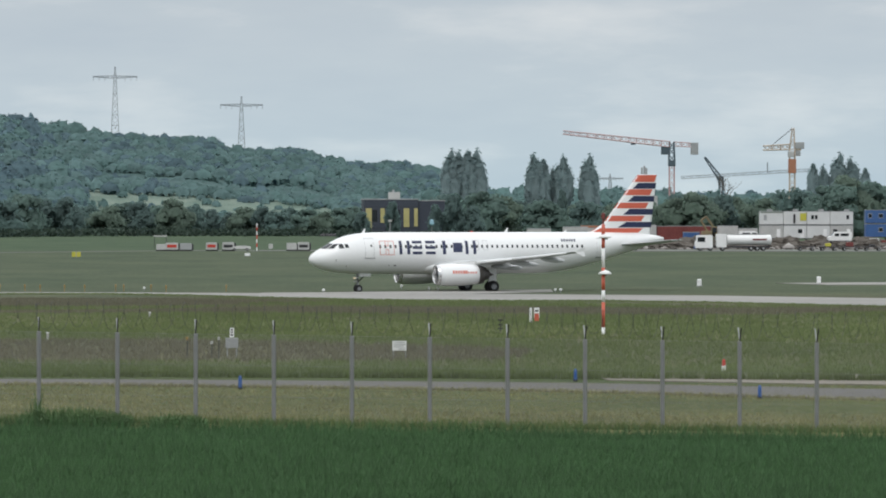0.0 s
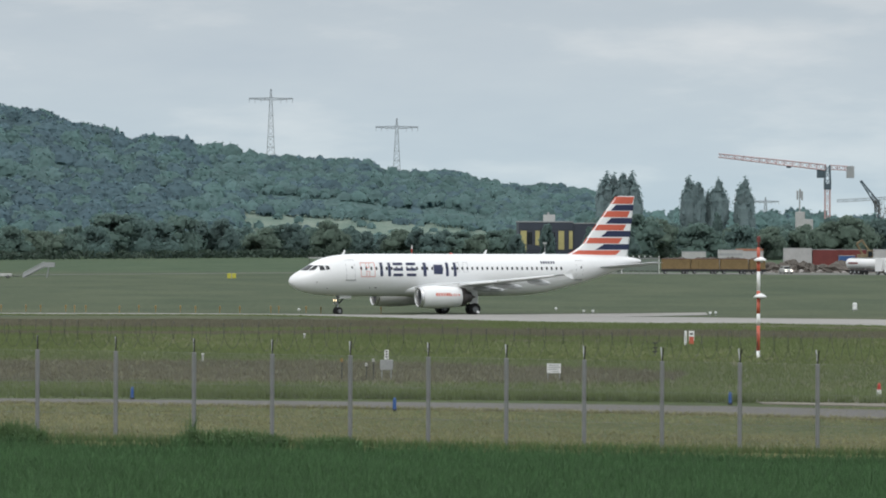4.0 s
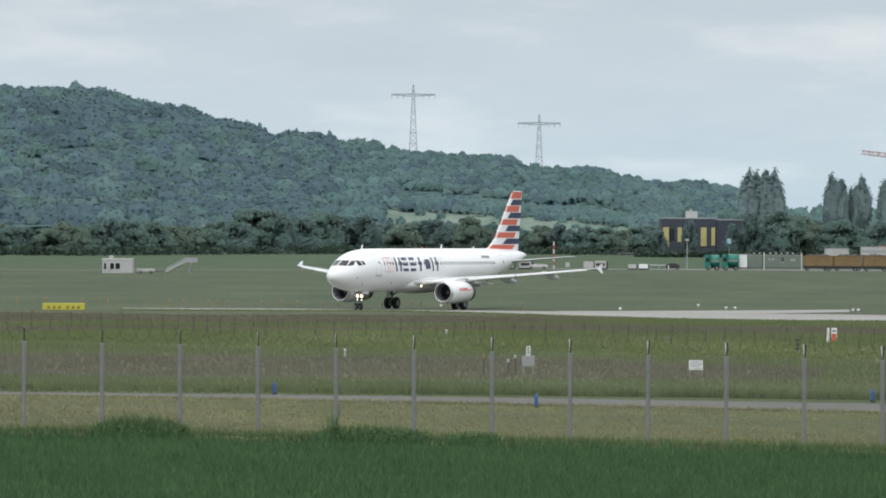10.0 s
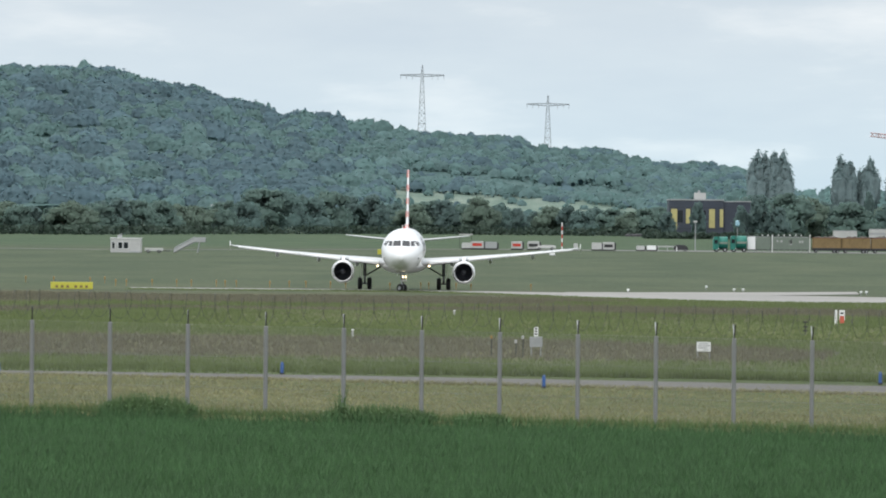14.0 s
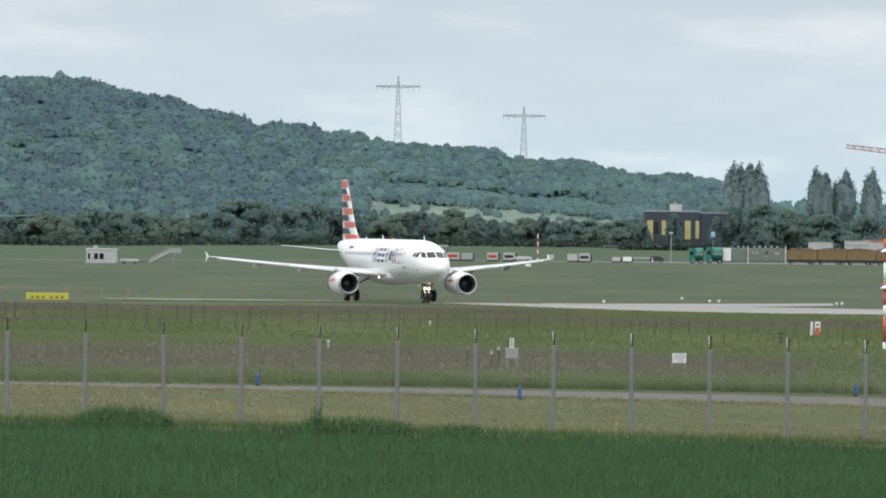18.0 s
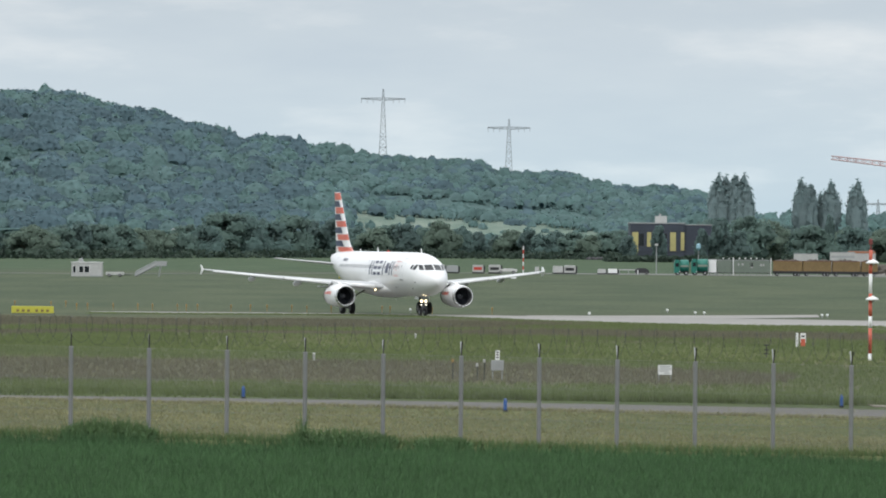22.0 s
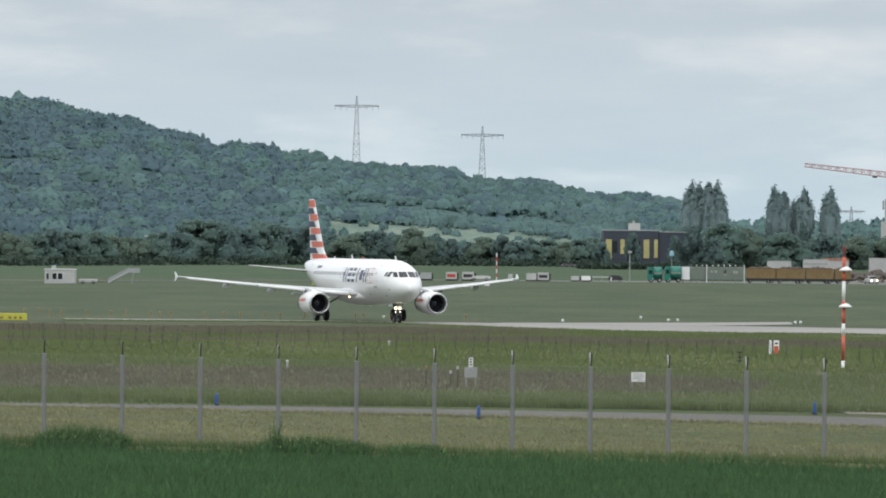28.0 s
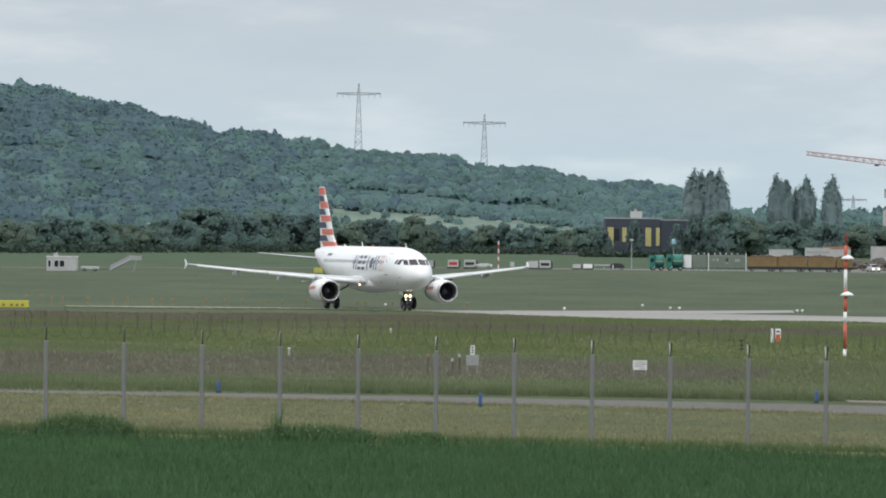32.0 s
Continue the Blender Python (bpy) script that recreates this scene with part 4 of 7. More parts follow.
            bmesh.ops.create_uvsphere(bm, u_segments=14, v_segments=10, radius=1.0)
            for v in bm.verts:
                v.co = Vector((NOSE - b - ln / 2 + v.co.x * ln / 2, s * y + v.co.y * 0.19, z - 0.28 - 0.1 * (1 - v.co.x) + v.co.z * 0.26))
            part("flap_fairing", bm, "wing_grey", wing, smooth=True)
        bm = bmesh.new()
        add_box(bm, NOSE - 20.3, NOSE - 19.2, s * 2.2 if s > 0 else s * 6.1, s * 6.1 if s > 0 else s * 2.2, 2.52, 2.6, m=None)
        part("flap", bm, "wing_grey", wing)
        # wingtip fence
        bm = bmesh.new()
        vs = [bm.verts.new((NOSE - b, s * (17.0 + 0.12 * abs(z - 4.09)) + d, z)) for d in (-0.02, 0.02) for b, z in ((21.3, 4.09), (22.05, 4.52), (22.4, 4.55), (22.25, 4.09), (22.4, 3.64), (22.1, 3.67))]
        bm.faces.new(vs[:6])
        bm.faces.new(vs[:5:-1])
        for i in range(6):
            bm.faces.new((vs[i], vs[(i + 1) % 6], vs[6 + (i + 1) % 6], vs[6 + i]))
        bmesh.ops.recalc_face_normals(bm, faces=bm.faces)
        part("wingtip_fence", bm, "fuselage", wing, "white wingtip fence")
        # engine
        ey, ez = s * 5.75, 1.78
        e = part("engine_nacelle", lathe([(NOSE - 11.15, 0.86), (NOSE - 11.1, 0.91), (NOSE - 11.25, 0.985), (NOSE - 11.9, 1.07), (NOSE - 12.8, 1.1), (NOSE - 14.0, 1.06), (NOSE - 15.1, 0.97), (NOSE - 15.95, 0.86), (NOSE - 15.9, 0.8), (NOSE - 15.0, 0.78)], 40, "X", (0, ey, ez)), "fuselage", a, "white engine nacelle", smooth=True)
        part("intake_lip", lathe([(NOSE - 11.55, 0.82), (NOSE - 11.2, 0.85), (NOSE - 11.08, 0.905), (NOSE - 11.16, 0.965), (NOSE - 11.42, 1.018)], 40, "X", (0, ey, ez)), "alu", e, "polished intake lip", smooth=True)
        part("intake_duct", lathe([(NOSE - 11.5, 0.825), (NOSE - 12.0, 0.82), (NOSE - 12.35, 0.84)], 40, "X", (0, ey, ez)), "duct", e, smooth=True)
        fan = part("fan", lathe([(NOSE - 12.42, 0.84), (NOSE - 12.43, 0.01)], 30, "X", (0, ey, ez)), "fan", a, "dark fan of the engine")
        for i in range(24):
            bm = bmesh.new()
            k = 2 * math.pi * i / 24
            m = Matrix.Translation((NOSE - 12.25, ey, ez)) @ Matrix.Rotation(k, 4, "X")
            vs = [bm.verts.new(m @ Vector(p)) for p in ((0.05, -0.03, 0.26), (-0.05, 0.04, 0.26), (-0.14, 0.1, 0.82), (0.14, -0.1, 0.82))]
            bm.faces.new(vs)
            part("fan_blade", bm, "fan", fan)
        part("spinner", lathe([(NOSE - 11.8, 0.01), (NOSE - 11.95, 0.12), (NOSE - 12.25, 0.25), (NOSE - 12.4, 0.28)], 20, "X", (0, ey, ez)), "duct", e, smooth=True)
        part("exhaust_cone", lathe([(NOSE - 15.2, 0.66), (NOSE - 15.95, 0.62), (NOSE - 16.6, 0.5), (NOSE - 16.55, 0.44), (NOSE - 15.9, 0.42)], 30, "X", (0, ey, ez)), "nozzle", e, "burnt metal exhaust nozzle", smooth=True)
        # added dark ring: the fan exhaust's shadow and core nozzle as one band
        part("reverser_ring", lathe([(NOSE - 15.42, 0.945), (NOSE - 15.5, 0.935), (NOSE - 16.02, 0.862), (NOSE - 16.03, 0.8), (NOSE - 15.8, 0.79)], 40, "X", (0, ey, ez)), "nozzle", e, "dark rear nacelle ring for exhaust shadow and core nozzle", smooth=True)
        part("exhaust_plug", lathe([(NOSE - 16.0, 0.3), (NOSE - 16.7, 0.2), (NOSE - 17.2, 0.02)], 20, "X", (0, ey, ez)), "nozzle", e, smooth=True)
        bm = bmesh.new()
        prof = ((12.3, 2.78), (13.6, 3.02), (15.8, 3.2), (17.6, 3.02), (16.6, 2.5), (15.2, 2.45), (13.0, 2.5))
        vs = [bm.verts.new((NOSE - b, ey + d * (0.06 if b < 12.5 or b > 17 else 0.17), z)) for d in (-1, 1) for b, z in prof]
        k = len(prof)
        bm.faces.new(vs[:k])
        bm.faces.new(vs[:k - 1:-1])
        for i in range(k):
            bm.faces.new((vs[i], vs[(i + 1) % k], vs[k + (i + 1) % k], vs[k + i]))
        bmesh.ops.recalc_face_normals(bm, faces=bm.faces)
        part("engine_pylon", bm, "fuselage", e)
        for i, wdt in enumerate((0.27, 0.24, 0.24, 0.24, 0.3, 0.27, 0.18, 0.2, 0.16, 0.18)):
            u, hh = 12.55 + i * 0.265, (0.12, 0.42) if i < 6 else (0.12, 0.32)
            rr = lerp_table(((12.5, 1.1), (12.8, 1.105), (14.0, 1.065), (15.1, 0.975)), u)[0] + 0.01
            for o in (-1, 1):
                bm = bmesh.new()
                bm.faces.new([bm.verts.new((NOSE - bb, ey + o * math.sqrt(max(0.01, rr * rr - zz * zz)), ez + zz)) for bb, zz in ((u, hh[0]), (u + wdt * 0.72, hh[0]), (u + wdt * 0.72, hh[1]), (u, hh[1]))])
                part("marking_bar", bm, "livery_red", e, "plain red marking bar")
        bm = bmesh.new()
        add_box(bm, NOSE - 13.9, NOSE - 12.2, ey - s * 1.16 - 0.02, ey - s * 1.16 + 0.02, ez + 0.5, ez + 0.62)
        part("nacelle_strake", bm, "fuselage", e)
        # main gear
        g = part("main_gear", add_tube(tube((NOSE - 17.55, s * 3.8, 2.75), (NOSE - 17.71, s * 3.8, 1.35), 0.17, 0.16, 12), (NOSE - 17.71, s * 3.8, 1.35), (NOSE - 17.71, s * 3.8, 0.52), 0.1, n=12), "steel", a, "grey main landing gear leg", smooth=True)
        part("side_brace", add_tube(tube((NOSE - 17.6, s * 2.1, 2.3), (NOSE - 17.66, s * 3.7, 1.35), 0.07), (NOSE - 17.0, s * 3.7, 2.5), (NOSE - 17.66, s * 3.78, 1.5), 0.05), "dark_steel", g)
        part("axle", tube((NOSE - 17.71, s * 3.8 - 0.6, 0.58), (NOSE - 17.71, s * 3.8 + 0.6, 0.58), 0.09, n=10), "steel", g)
        bm = bmesh.new()
        add_box(bm, NOSE - 18.1, NOSE - 17.25, s * 4.12 - 0.025, s * 4.12 + 0.025, 1.05, 2.8, 0.02)
        part("gear_door", bm, "fuselage", g, "white gear door")
        for o in (-0.46, 0.46):
            WHEELS.append((wheel(a, "main_wheel", (NOSE - 17.71, s * 3.8 + o, 0.585), 0.585, 0.42), (NOSE - 17.71, s * 3.8 + o, 0.585), 0.585))
        # wing root landing lamp
        bm = bmesh.new()
        add_lathe(bm, [(NOSE - 12.7, 0.01), (NOSE - 12.71, 0.085)], 14, "X", (0, s * 2.45, 2.35))
        part("landing_lamp", bm, "lamp", a, "lit landing lamp under the wing root")
    # nose gear: steers as one, wheels roll on it
    g = part("nose_gear", add_tube(tube((0.12, 0, 2.0), (0, 0, 1.1), 0.11, 0.1, 12), (0, 0, 1.1), (0, 0, 0.32), 0.065, n=12), "steel", a, "grey steerable nose landing gear", smooth=True)
    part("drag_brace", add_tube(tube((-0.9, 0.18, 1.9), (-0.05, 0.06, 1.05), 0.04), (-0.9, -0.18, 1.9), (-0.05, -0.06, 1.05), 0.04), "dark_steel", a)
    part("axle", tube((0, -0.3, 0.38), (0, 0.3, 0.38), 0.06, n=10), "steel", g)
    part("torque_link", add_tube(tube((0.0, 0, 1.0), (0.3, 0, 0.75), 0.035), (0.3, 0, 0.75), (0.02, 0, 0.5), 0.035), "dark_steel", g)
    for y in (-0.34, 0.34):
        bm = bmesh.new()
        add_box(bm, -1.2, 0.0, y * 1.25 - 0.02, y * 1.25 + 0.02, 1.58, 1.95, 0.015)
        part("gear_door", bm, "fuselage", a, "white nose gear door")
        WHEELS.append((wheel(g, "nose_wheel", (0, y * 0.74, 0.385), 0.385, 0.22), (0, y * 0.74, 0.385), 0.385))
    for y, z, r, material in ((-0.2, 1.42, 0.13, "lamp"), (0.2, 1.42, 0.13, "lamp"), (-0.22, 1.08, 0.065, "lamp_soft"), (0.22, 1.08, 0.065, "lamp_soft")):
        bm = bmesh.new()
        add_lathe(bm, [(0.255, 0.01), (0.25, r)], 16, "X", (0, y, z))
        lens = part("taxi_lamp", bm, material, g, "lit taxi lamp on the nose gear")
        part("lamp_housing", lathe([(0.36, r * 1.14), (0.24, r * 1.1), (0.08, r * 0.95), (0.04, 0.02)], 16, "X", (0, y, z)), "steel", lens)
    # aerials, beacon, tail cone exhaust
    for b, h, bot in ((5.6, 0.42, 0), (20.6, 0.4, 0), (26.9, 0.2, 0), (14.0, 0.3, 1)):
        top, low, half = hull_at(b)
        z = low if bot else top
        s = -1 if bot else 1
        bm = bmesh.new()
        vs = [bm.verts.new((NOSE - b - u, d, z + s * v)) for d in (-0.02, 0.02) for u, v in ((-0.2, -0.05), (0.12, h), (0.26, h), (0.16, -0.05))]
        bm.faces.new(vs[:4])
        bm.faces.new(vs[:3:-1])
        for i in range(4):
            bm.faces.new((vs[i], vs[(i + 1) % 4], vs[4 + (i + 1) % 4], vs[4 + i]))
        part("aerial", bm, "fuselage", a, "small white blade aerial")
    bm = bmesh.new()
    add_lathe(bm, [(5.9, 0.16), (6.0, 0.13), (6.06, 0.02)], 12, "Z", (NOSE - 17.0, 0, 0))
    part("beacon", bm, "red", a)
    bm = bmesh.new()
    add_lathe(bm, [(NOSE - 37.5, 0.14), (NOSE - 37.62, 0.13), (NOSE - 37.5, 0.02)], 14, "X", (0, 0, 5.22))
    part("tail_exhaust", bm, "nozzle", a)
    return a, g


WHEELS = []
aircraft, nose_gear = airliner()


# ---- trees and woods ----
def ico():
    bm = bmesh.new()
    bmesh.ops.create_icosphere(bm, subdivisions=1, radius=1.0)
    v, f = np.array([v.co[:] for v in bm.verts]), np.array([[v.index for v in f.verts] for f in bm.faces])
    bm.free()
    return v, f


ICO_V, ICO_F = ico()


def crown_arrays(seed, blobs, leaf, per, rx, rz, z0, z1, shape, even=False):
    """Leaves of one crown: small leaf clumps set on lumpy masses, with gaps between them."""
    g = np.random.default_rng(seed)
    verts, faces, turned, count = [], [], [], 0
    middle = np.array([0, 0, z0 + (z1 - z0) * 0.4])
    for i in range(blobs):
        u = (i + g.uniform(0, 1)) / blobs if even else g.uniform(0, 1)
        z = z0 + (z1 - z0) * u
        r = shape(u)
        a = g.uniform(0, 2 * np.pi)
        d = r * np.sqrt(g.uniform(0, 1)) * (0.55 if even else 0.85)
        c = np.array([d * np.cos(a), d * np.sin(a), z])
        size = np.array([rx, rx, rz]) * g.uniform(0.6, 1.25) * (1 - 0.45 * max(0.0, u - 0.65) / 0.35)
        core = ICO_V * size * g.uniform(0.68, 0.84, (len(ICO_V), 1)) * (1.15 if even else 1.0) + c
        verts.append(core)
        # upward-leaning normals light each leaf as if from above, softening contrast
        turned.append(0.3 * ICO_V + 0.45 * (core - middle) / np.linalg.norm(core - middle, axis=1)[:, None] + (0, 0, 0.55))
        faces.append(ICO_F + count)
        count += len(core)
        w = g.normal(0, 1, (per, 3))
        w /= np.linalg.norm(w, axis=1)[:, None]
        p = c + w * size * g.uniform(0.8, 1.05 if even else 1.14, (per, 1))
        face = 0.3 * w + 0.45 * (p - middle) / np.linalg.norm(p - middle, axis=1)[:, None] + g.normal(0, 0.12, (per, 3)) + (0, 0, 0.55)
        turned.append(np.repeat(face, 4, axis=0))
        w = w + g.normal(0, 0.22, (per, 3))
        w /= np.linalg.norm(w, axis=1)[:, None]
        t = np.cross(w, g.normal(0, 1, (per, 3)))
        t /= np.linalg.norm(t, axis=1)[:, None] + 1e-6
        s = np.cross(w, t)
        k = leaf * g.uniform(0.6, 1.6, (per, 1))
        tilt = w * k * g.uniform(-0.5, 0.5, (per, 1))
        verts.append(np.stack([p - t * k, p - s * k * 0.8 + tilt, p + t * k, p + s * k * 0.8 - tilt], 1).reshape(-1, 3))
        q = count + 4 * np.arange(per)[:, None]
        faces += [q + np.array([[0, 1, 2]]), q + np.array([[0, 2, 3]])]
        count += 4 * per
    turned = np.vstack(turned)
    return np.vstack(verts), np.vstack(faces), turned / np.linalg.norm(turned, axis=1)[:, None]


def tree_kind(name, seed, height, width, blobs, material, leaf, slim=False):
    """A tree: tapered trunk with limbs, and a crown of many small leaf clumps."""
    t = thing(name, (0, 0, -400), "", "tree")
    g = random.Random(seed)
    bm = bmesh.new()
    add_tube(bm, (0, 0, -0.5), (0, 0, height * 0.55), height * 0.022, height * 0.011, 7)
    for i in range(7):
        a, z = g.uniform(0, 6.28), height * g.uniform(0.2, 0.5)
        add_tube(bm, (0, 0, z), (math.cos(a) * width * 0.3, math.sin(a) * width * 0.3, z + height * 0.2), height * 0.01, height * 0.004, 5)
    part("trunk", bm, "bark", t, "grey brown trunk with limbs")
    half = width / 2

    def bush(u):
        return half * (0.55 + 0.6 * math.sin(math.pi * min(1, u * 0.9 + 0.12))) * 0.85

    def column(u):
        return half * (0.7 + 0.4 * math.sin(math.pi * u)) * (1 - 0.6 * max(0, u - 0.78) / 0.22)

    v, f, facing = crown_arrays(seed, blobs, leaf, 82, width * (0.3 if slim else 0.245), height * (0.22 if slim else 0.19), height * 0.1, height * 0.86, column if slim else bush, slim)
    crown = new("crown", fast_mesh("crown", v, f, material, True, facing))
    crown.parent = t
    return t


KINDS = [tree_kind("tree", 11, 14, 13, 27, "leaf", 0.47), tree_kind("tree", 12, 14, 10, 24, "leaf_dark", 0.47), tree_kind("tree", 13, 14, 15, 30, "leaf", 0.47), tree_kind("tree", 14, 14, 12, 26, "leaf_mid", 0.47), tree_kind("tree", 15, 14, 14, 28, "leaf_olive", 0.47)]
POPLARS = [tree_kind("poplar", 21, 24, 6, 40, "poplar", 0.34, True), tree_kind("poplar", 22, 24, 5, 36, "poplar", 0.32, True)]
LABELS = {"tree": "dark green broad-crowned tree in the airfield's tree belt", "poplar": "tall slender poplar above the tree belt"}


def plant(kind, x, y, h, wide=1.0, group="tree belt"):
    native = 24 if kind in POPLARS else 14
    s = h / native
    name = "poplar" if kind in POPLARS else "tree"
    m = pose(x, y, ground_z(x, y) - 0.1, 0, 0, (x * 37 + y * 11) % 360) @ Matrix.Diagonal((s * wide, s * wide, s, 1))
    return tagged(copy_thing(kind, m), LABELS[name], name if name == "poplar" else "tree", group)


tr = random.Random(8)
BELT = ((-330, 12), (-160, 12), (-139, 13), (-122, 13), (-108, 12), (-97, 8), (-88, 13.5), (-79, 16.5), (-67, 14.5), (-50, 16.5), (-34, 13.2), (-13, 12.6), (3, 13.4), (11, 12.0), (19, 10.4), (30, 10.4), (40, 11.0), (52, 9.8), (67, 10.8), (76, 10), (84, 11), (99, 15.5), (122, 13.5), (134, 14), (151, 12), (170, 13.5), (186, 15), (196, 14), (215, 17), (232, 18), (250, 22), (262, 22), (300, 15), (520, 14))


def belt_y(x):
    """The belt slants: it stands nearer towards the west."""
    return 1650 + 2.2 * max(-110, min(0, x + 30))


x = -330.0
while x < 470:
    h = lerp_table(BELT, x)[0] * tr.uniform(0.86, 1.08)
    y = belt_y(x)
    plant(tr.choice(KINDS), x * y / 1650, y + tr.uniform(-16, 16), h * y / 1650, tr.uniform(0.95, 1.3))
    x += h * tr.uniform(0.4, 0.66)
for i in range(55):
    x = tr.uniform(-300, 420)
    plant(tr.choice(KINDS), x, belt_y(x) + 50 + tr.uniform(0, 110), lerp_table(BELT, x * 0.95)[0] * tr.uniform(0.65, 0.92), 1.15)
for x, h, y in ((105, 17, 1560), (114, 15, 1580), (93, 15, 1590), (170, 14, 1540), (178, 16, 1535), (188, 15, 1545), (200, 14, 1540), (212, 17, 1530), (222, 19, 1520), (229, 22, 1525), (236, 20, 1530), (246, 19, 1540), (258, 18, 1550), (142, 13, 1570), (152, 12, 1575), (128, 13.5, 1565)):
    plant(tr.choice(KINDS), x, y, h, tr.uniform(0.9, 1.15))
for x, h in ((116, 33.5), (119.5, 33.0), (123, 34.0), (126.5, 33.6), (150.5, 32), (154.5, 30.5), (159, 26.5), (162.5, 31.2), (174, 31.6), (269.7, 28.8), (274.1, 27.5), (280.3, 32.3), (285.5, 30.5), (291, 27)):
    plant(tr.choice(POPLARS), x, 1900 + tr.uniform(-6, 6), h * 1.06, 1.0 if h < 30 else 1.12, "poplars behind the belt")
plant(KINDS[1], 138.5, 1620, 17.5, 0.35)
for x, h, w in ((70.5, 12.5, 0.6), (90.6, 15.2, 0.75), (97.0, 11.0, 0.9), (60.5, 9.0, 0.9), (84.8, 11.5, 0.6)):
    plant(KINDS[1], x, 1478, h, w)


def lumpy_crown(seed, fineness):
    """A crown of rounded boughs, open below: vertices, faces and normals on a unit ball."""
    g = np.random.default_rng(seed)
    bm = bmesh.new()
    bmesh.ops.create_icosphere(bm, subdivisions=fineness, radius=1.0)
    bmesh.ops.delete(bm, geom=[v for v in bm.verts if v.co.z < -0.5], context="VERTS")
    boughs = g.normal(0, 1, (16, 3))
    boughs[:, 2] = np.abs(boughs[:, 2]) - 0.35
    boughs /= np.linalg.norm(boughs, axis=1)[:, None]
    reach = g.uniform(0.16, 0.36, 16)
    for v in bm.verts:
        c = np.array(v.co[:])
        bump = max(r * math.exp(-(math.acos(max(-1.0, min(1.0, float(c @ b)))) / 0.42) ** 2) for b, r in zip(boughs, reach))
        v.co = v.co * (0.72 + bump + 0.07 * noise.noise(v.co * 5.0 + Vector((seed * 3.0, 0, 0))))
    bm.verts.index_update()
    bm.normal_update()
    out = np.array([v.co[:] for v in bm.verts]), np.array([[v.index for v in f.verts] for f in bm.faces]), np.array([v.normal[:] for v in bm.verts])
    bm.free()
    return out


def hill_wood():
    """The wooded hill: many broad leafy crowns joined into one mass."""
    g = np.random.default_rng(31)
    shapes = [lumpy_crown(50 + k, 2) for k in range(12)]
    verts, faces, slots = [], [], []
    # normals leaned skyward, flattening the crowns' shading as haze does
    SKYWARD = np.array([0.0, -0.3, 0.75])

    def clearing(az, y):
        return -0.0205 < az + 0.001 * math.sin(y * 0.11) < 0.036 and y < 2505 - 700 * (az + 0.0195)

    # closed undergrowth below the crowns
    ys, azs = np.arange(2240, 3030, 12.0), np.linspace(-0.137, 0.063, 90)
    grid = np.array([[(a * y, y, ground_z(a * y, y) + (-3.0 if clearing(a, y - 40) else (7.2 if a < -0.024 else 4.8) + 1.5 * noise.noise((a * y * 0.04, y * 0.04, 1.0)))) for a in azs] for y in ys])
    n, k = grid.shape[:2]
    idx = np.arange(n * k).reshape(n, k)
    quads = np.stack([idx[:-1, :-1], idx[:-1, 1:], idx[1:, 1:], idx[1:, :-1]], -1).reshape(-1, 4)
    verts.append(grid.reshape(-1, 3))
    faces += [quads[:, :3], quads[:, [0, 2, 3]]]
    slots.append(np.full(2 * len(quads), 1))
    facing = [np.tile((0.0, 0.0, 1.0), (n * k, 1))]
    count = n * k
    spots = []
    for a0, a1, lo, hi, row in ((-0.137, -0.022, 4.5, 10.5, 18.0), (-0.022, 0.064, 3.4, 6.4, 13.0)):
        y = 2250.0
        while y < 3035:
            x = a0 * y
            while x < a1 * y:
                r = lo + (hi - lo) * g.uniform() ** 1.5
                spots.append((x, y + g.normal(0, row * 0.5), r, g.uniform(0.8, 1.15)))
                x += r * g.uniform(0.9, 1.75)
            y += row
    for i in range(110):
        az = g.uniform(-0.135, 0.056)
        spots.append((az * 2990, g.uniform(2970, 3010), g.uniform(4.5, 6.5) if az > -0.022 else g.uniform(8, 12), g.uniform(0.75, 0.95)))
    for az, r in ((-0.0475, 4.4), (-0.0462, 3.6), (-0.0394, 3.8), (-0.0319, 4.2), (-0.0308, 3.4)):
        spots.append((az * 2990, 2990, r, 2.2))
    for i in range(420):
        y = g.uniform(2080, 2620)
        spots.append((g.uniform(0.054, 0.178) * y, y, g.uniform(4.5, 7.5), g.uniform(0.9, 1.4)))
    for x, y, r, tall in spots:
        az = x / y
        if clearing(az, y):
            if g.uniform() < 0.85:
                continue
            r *= 0.55
        edge = clearing(az, y - 75)
        z = ground_z(x, y) + (r * 0.34 if edge else 7.2 - 0.12 * r + g.normal(0, 1.2) + (6.0 if 0.056 < az < 0.11 else 3.5 if az > 0.11 else 0) + (3.0 if tall > 2 else 0))
        size = np.array([r, r, r * tall])
        v, f, nv = shapes[g.integers(12)]
        a = g.uniform(0, 6.28)
        turn = np.array([[math.cos(a), math.sin(a), 0], [-math.sin(a), math.cos(a), 0], [0, 0, 1]])
        body = (v * size) @ turn
        if tall > 2:
            body[:, :2] *= np.clip(1.2 - 0.55 * (v[:, 2:] + 0.4), 0.12, 1.2)
        # more haze-blue crowns to the left, greener and paler ones to the right
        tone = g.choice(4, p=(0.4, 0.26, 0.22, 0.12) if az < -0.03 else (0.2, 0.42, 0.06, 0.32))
        body *= 0.94
        verts.append(body + (x, y, z))
        faces.append(f + count)
        slots.append(np.full(len(f), tone))
        out = (nv / size) @ turn
        out /= np.linalg.norm(out, axis=1)[:, None]
        facing.append(0.42 * out + SKYWARD)
        count += len(v)
        # sprays of leaves lying on the boughs
        m = 150 if r > 6.4 else 60
        pick = g.integers(len(v), size=m)
        w = out[pick]
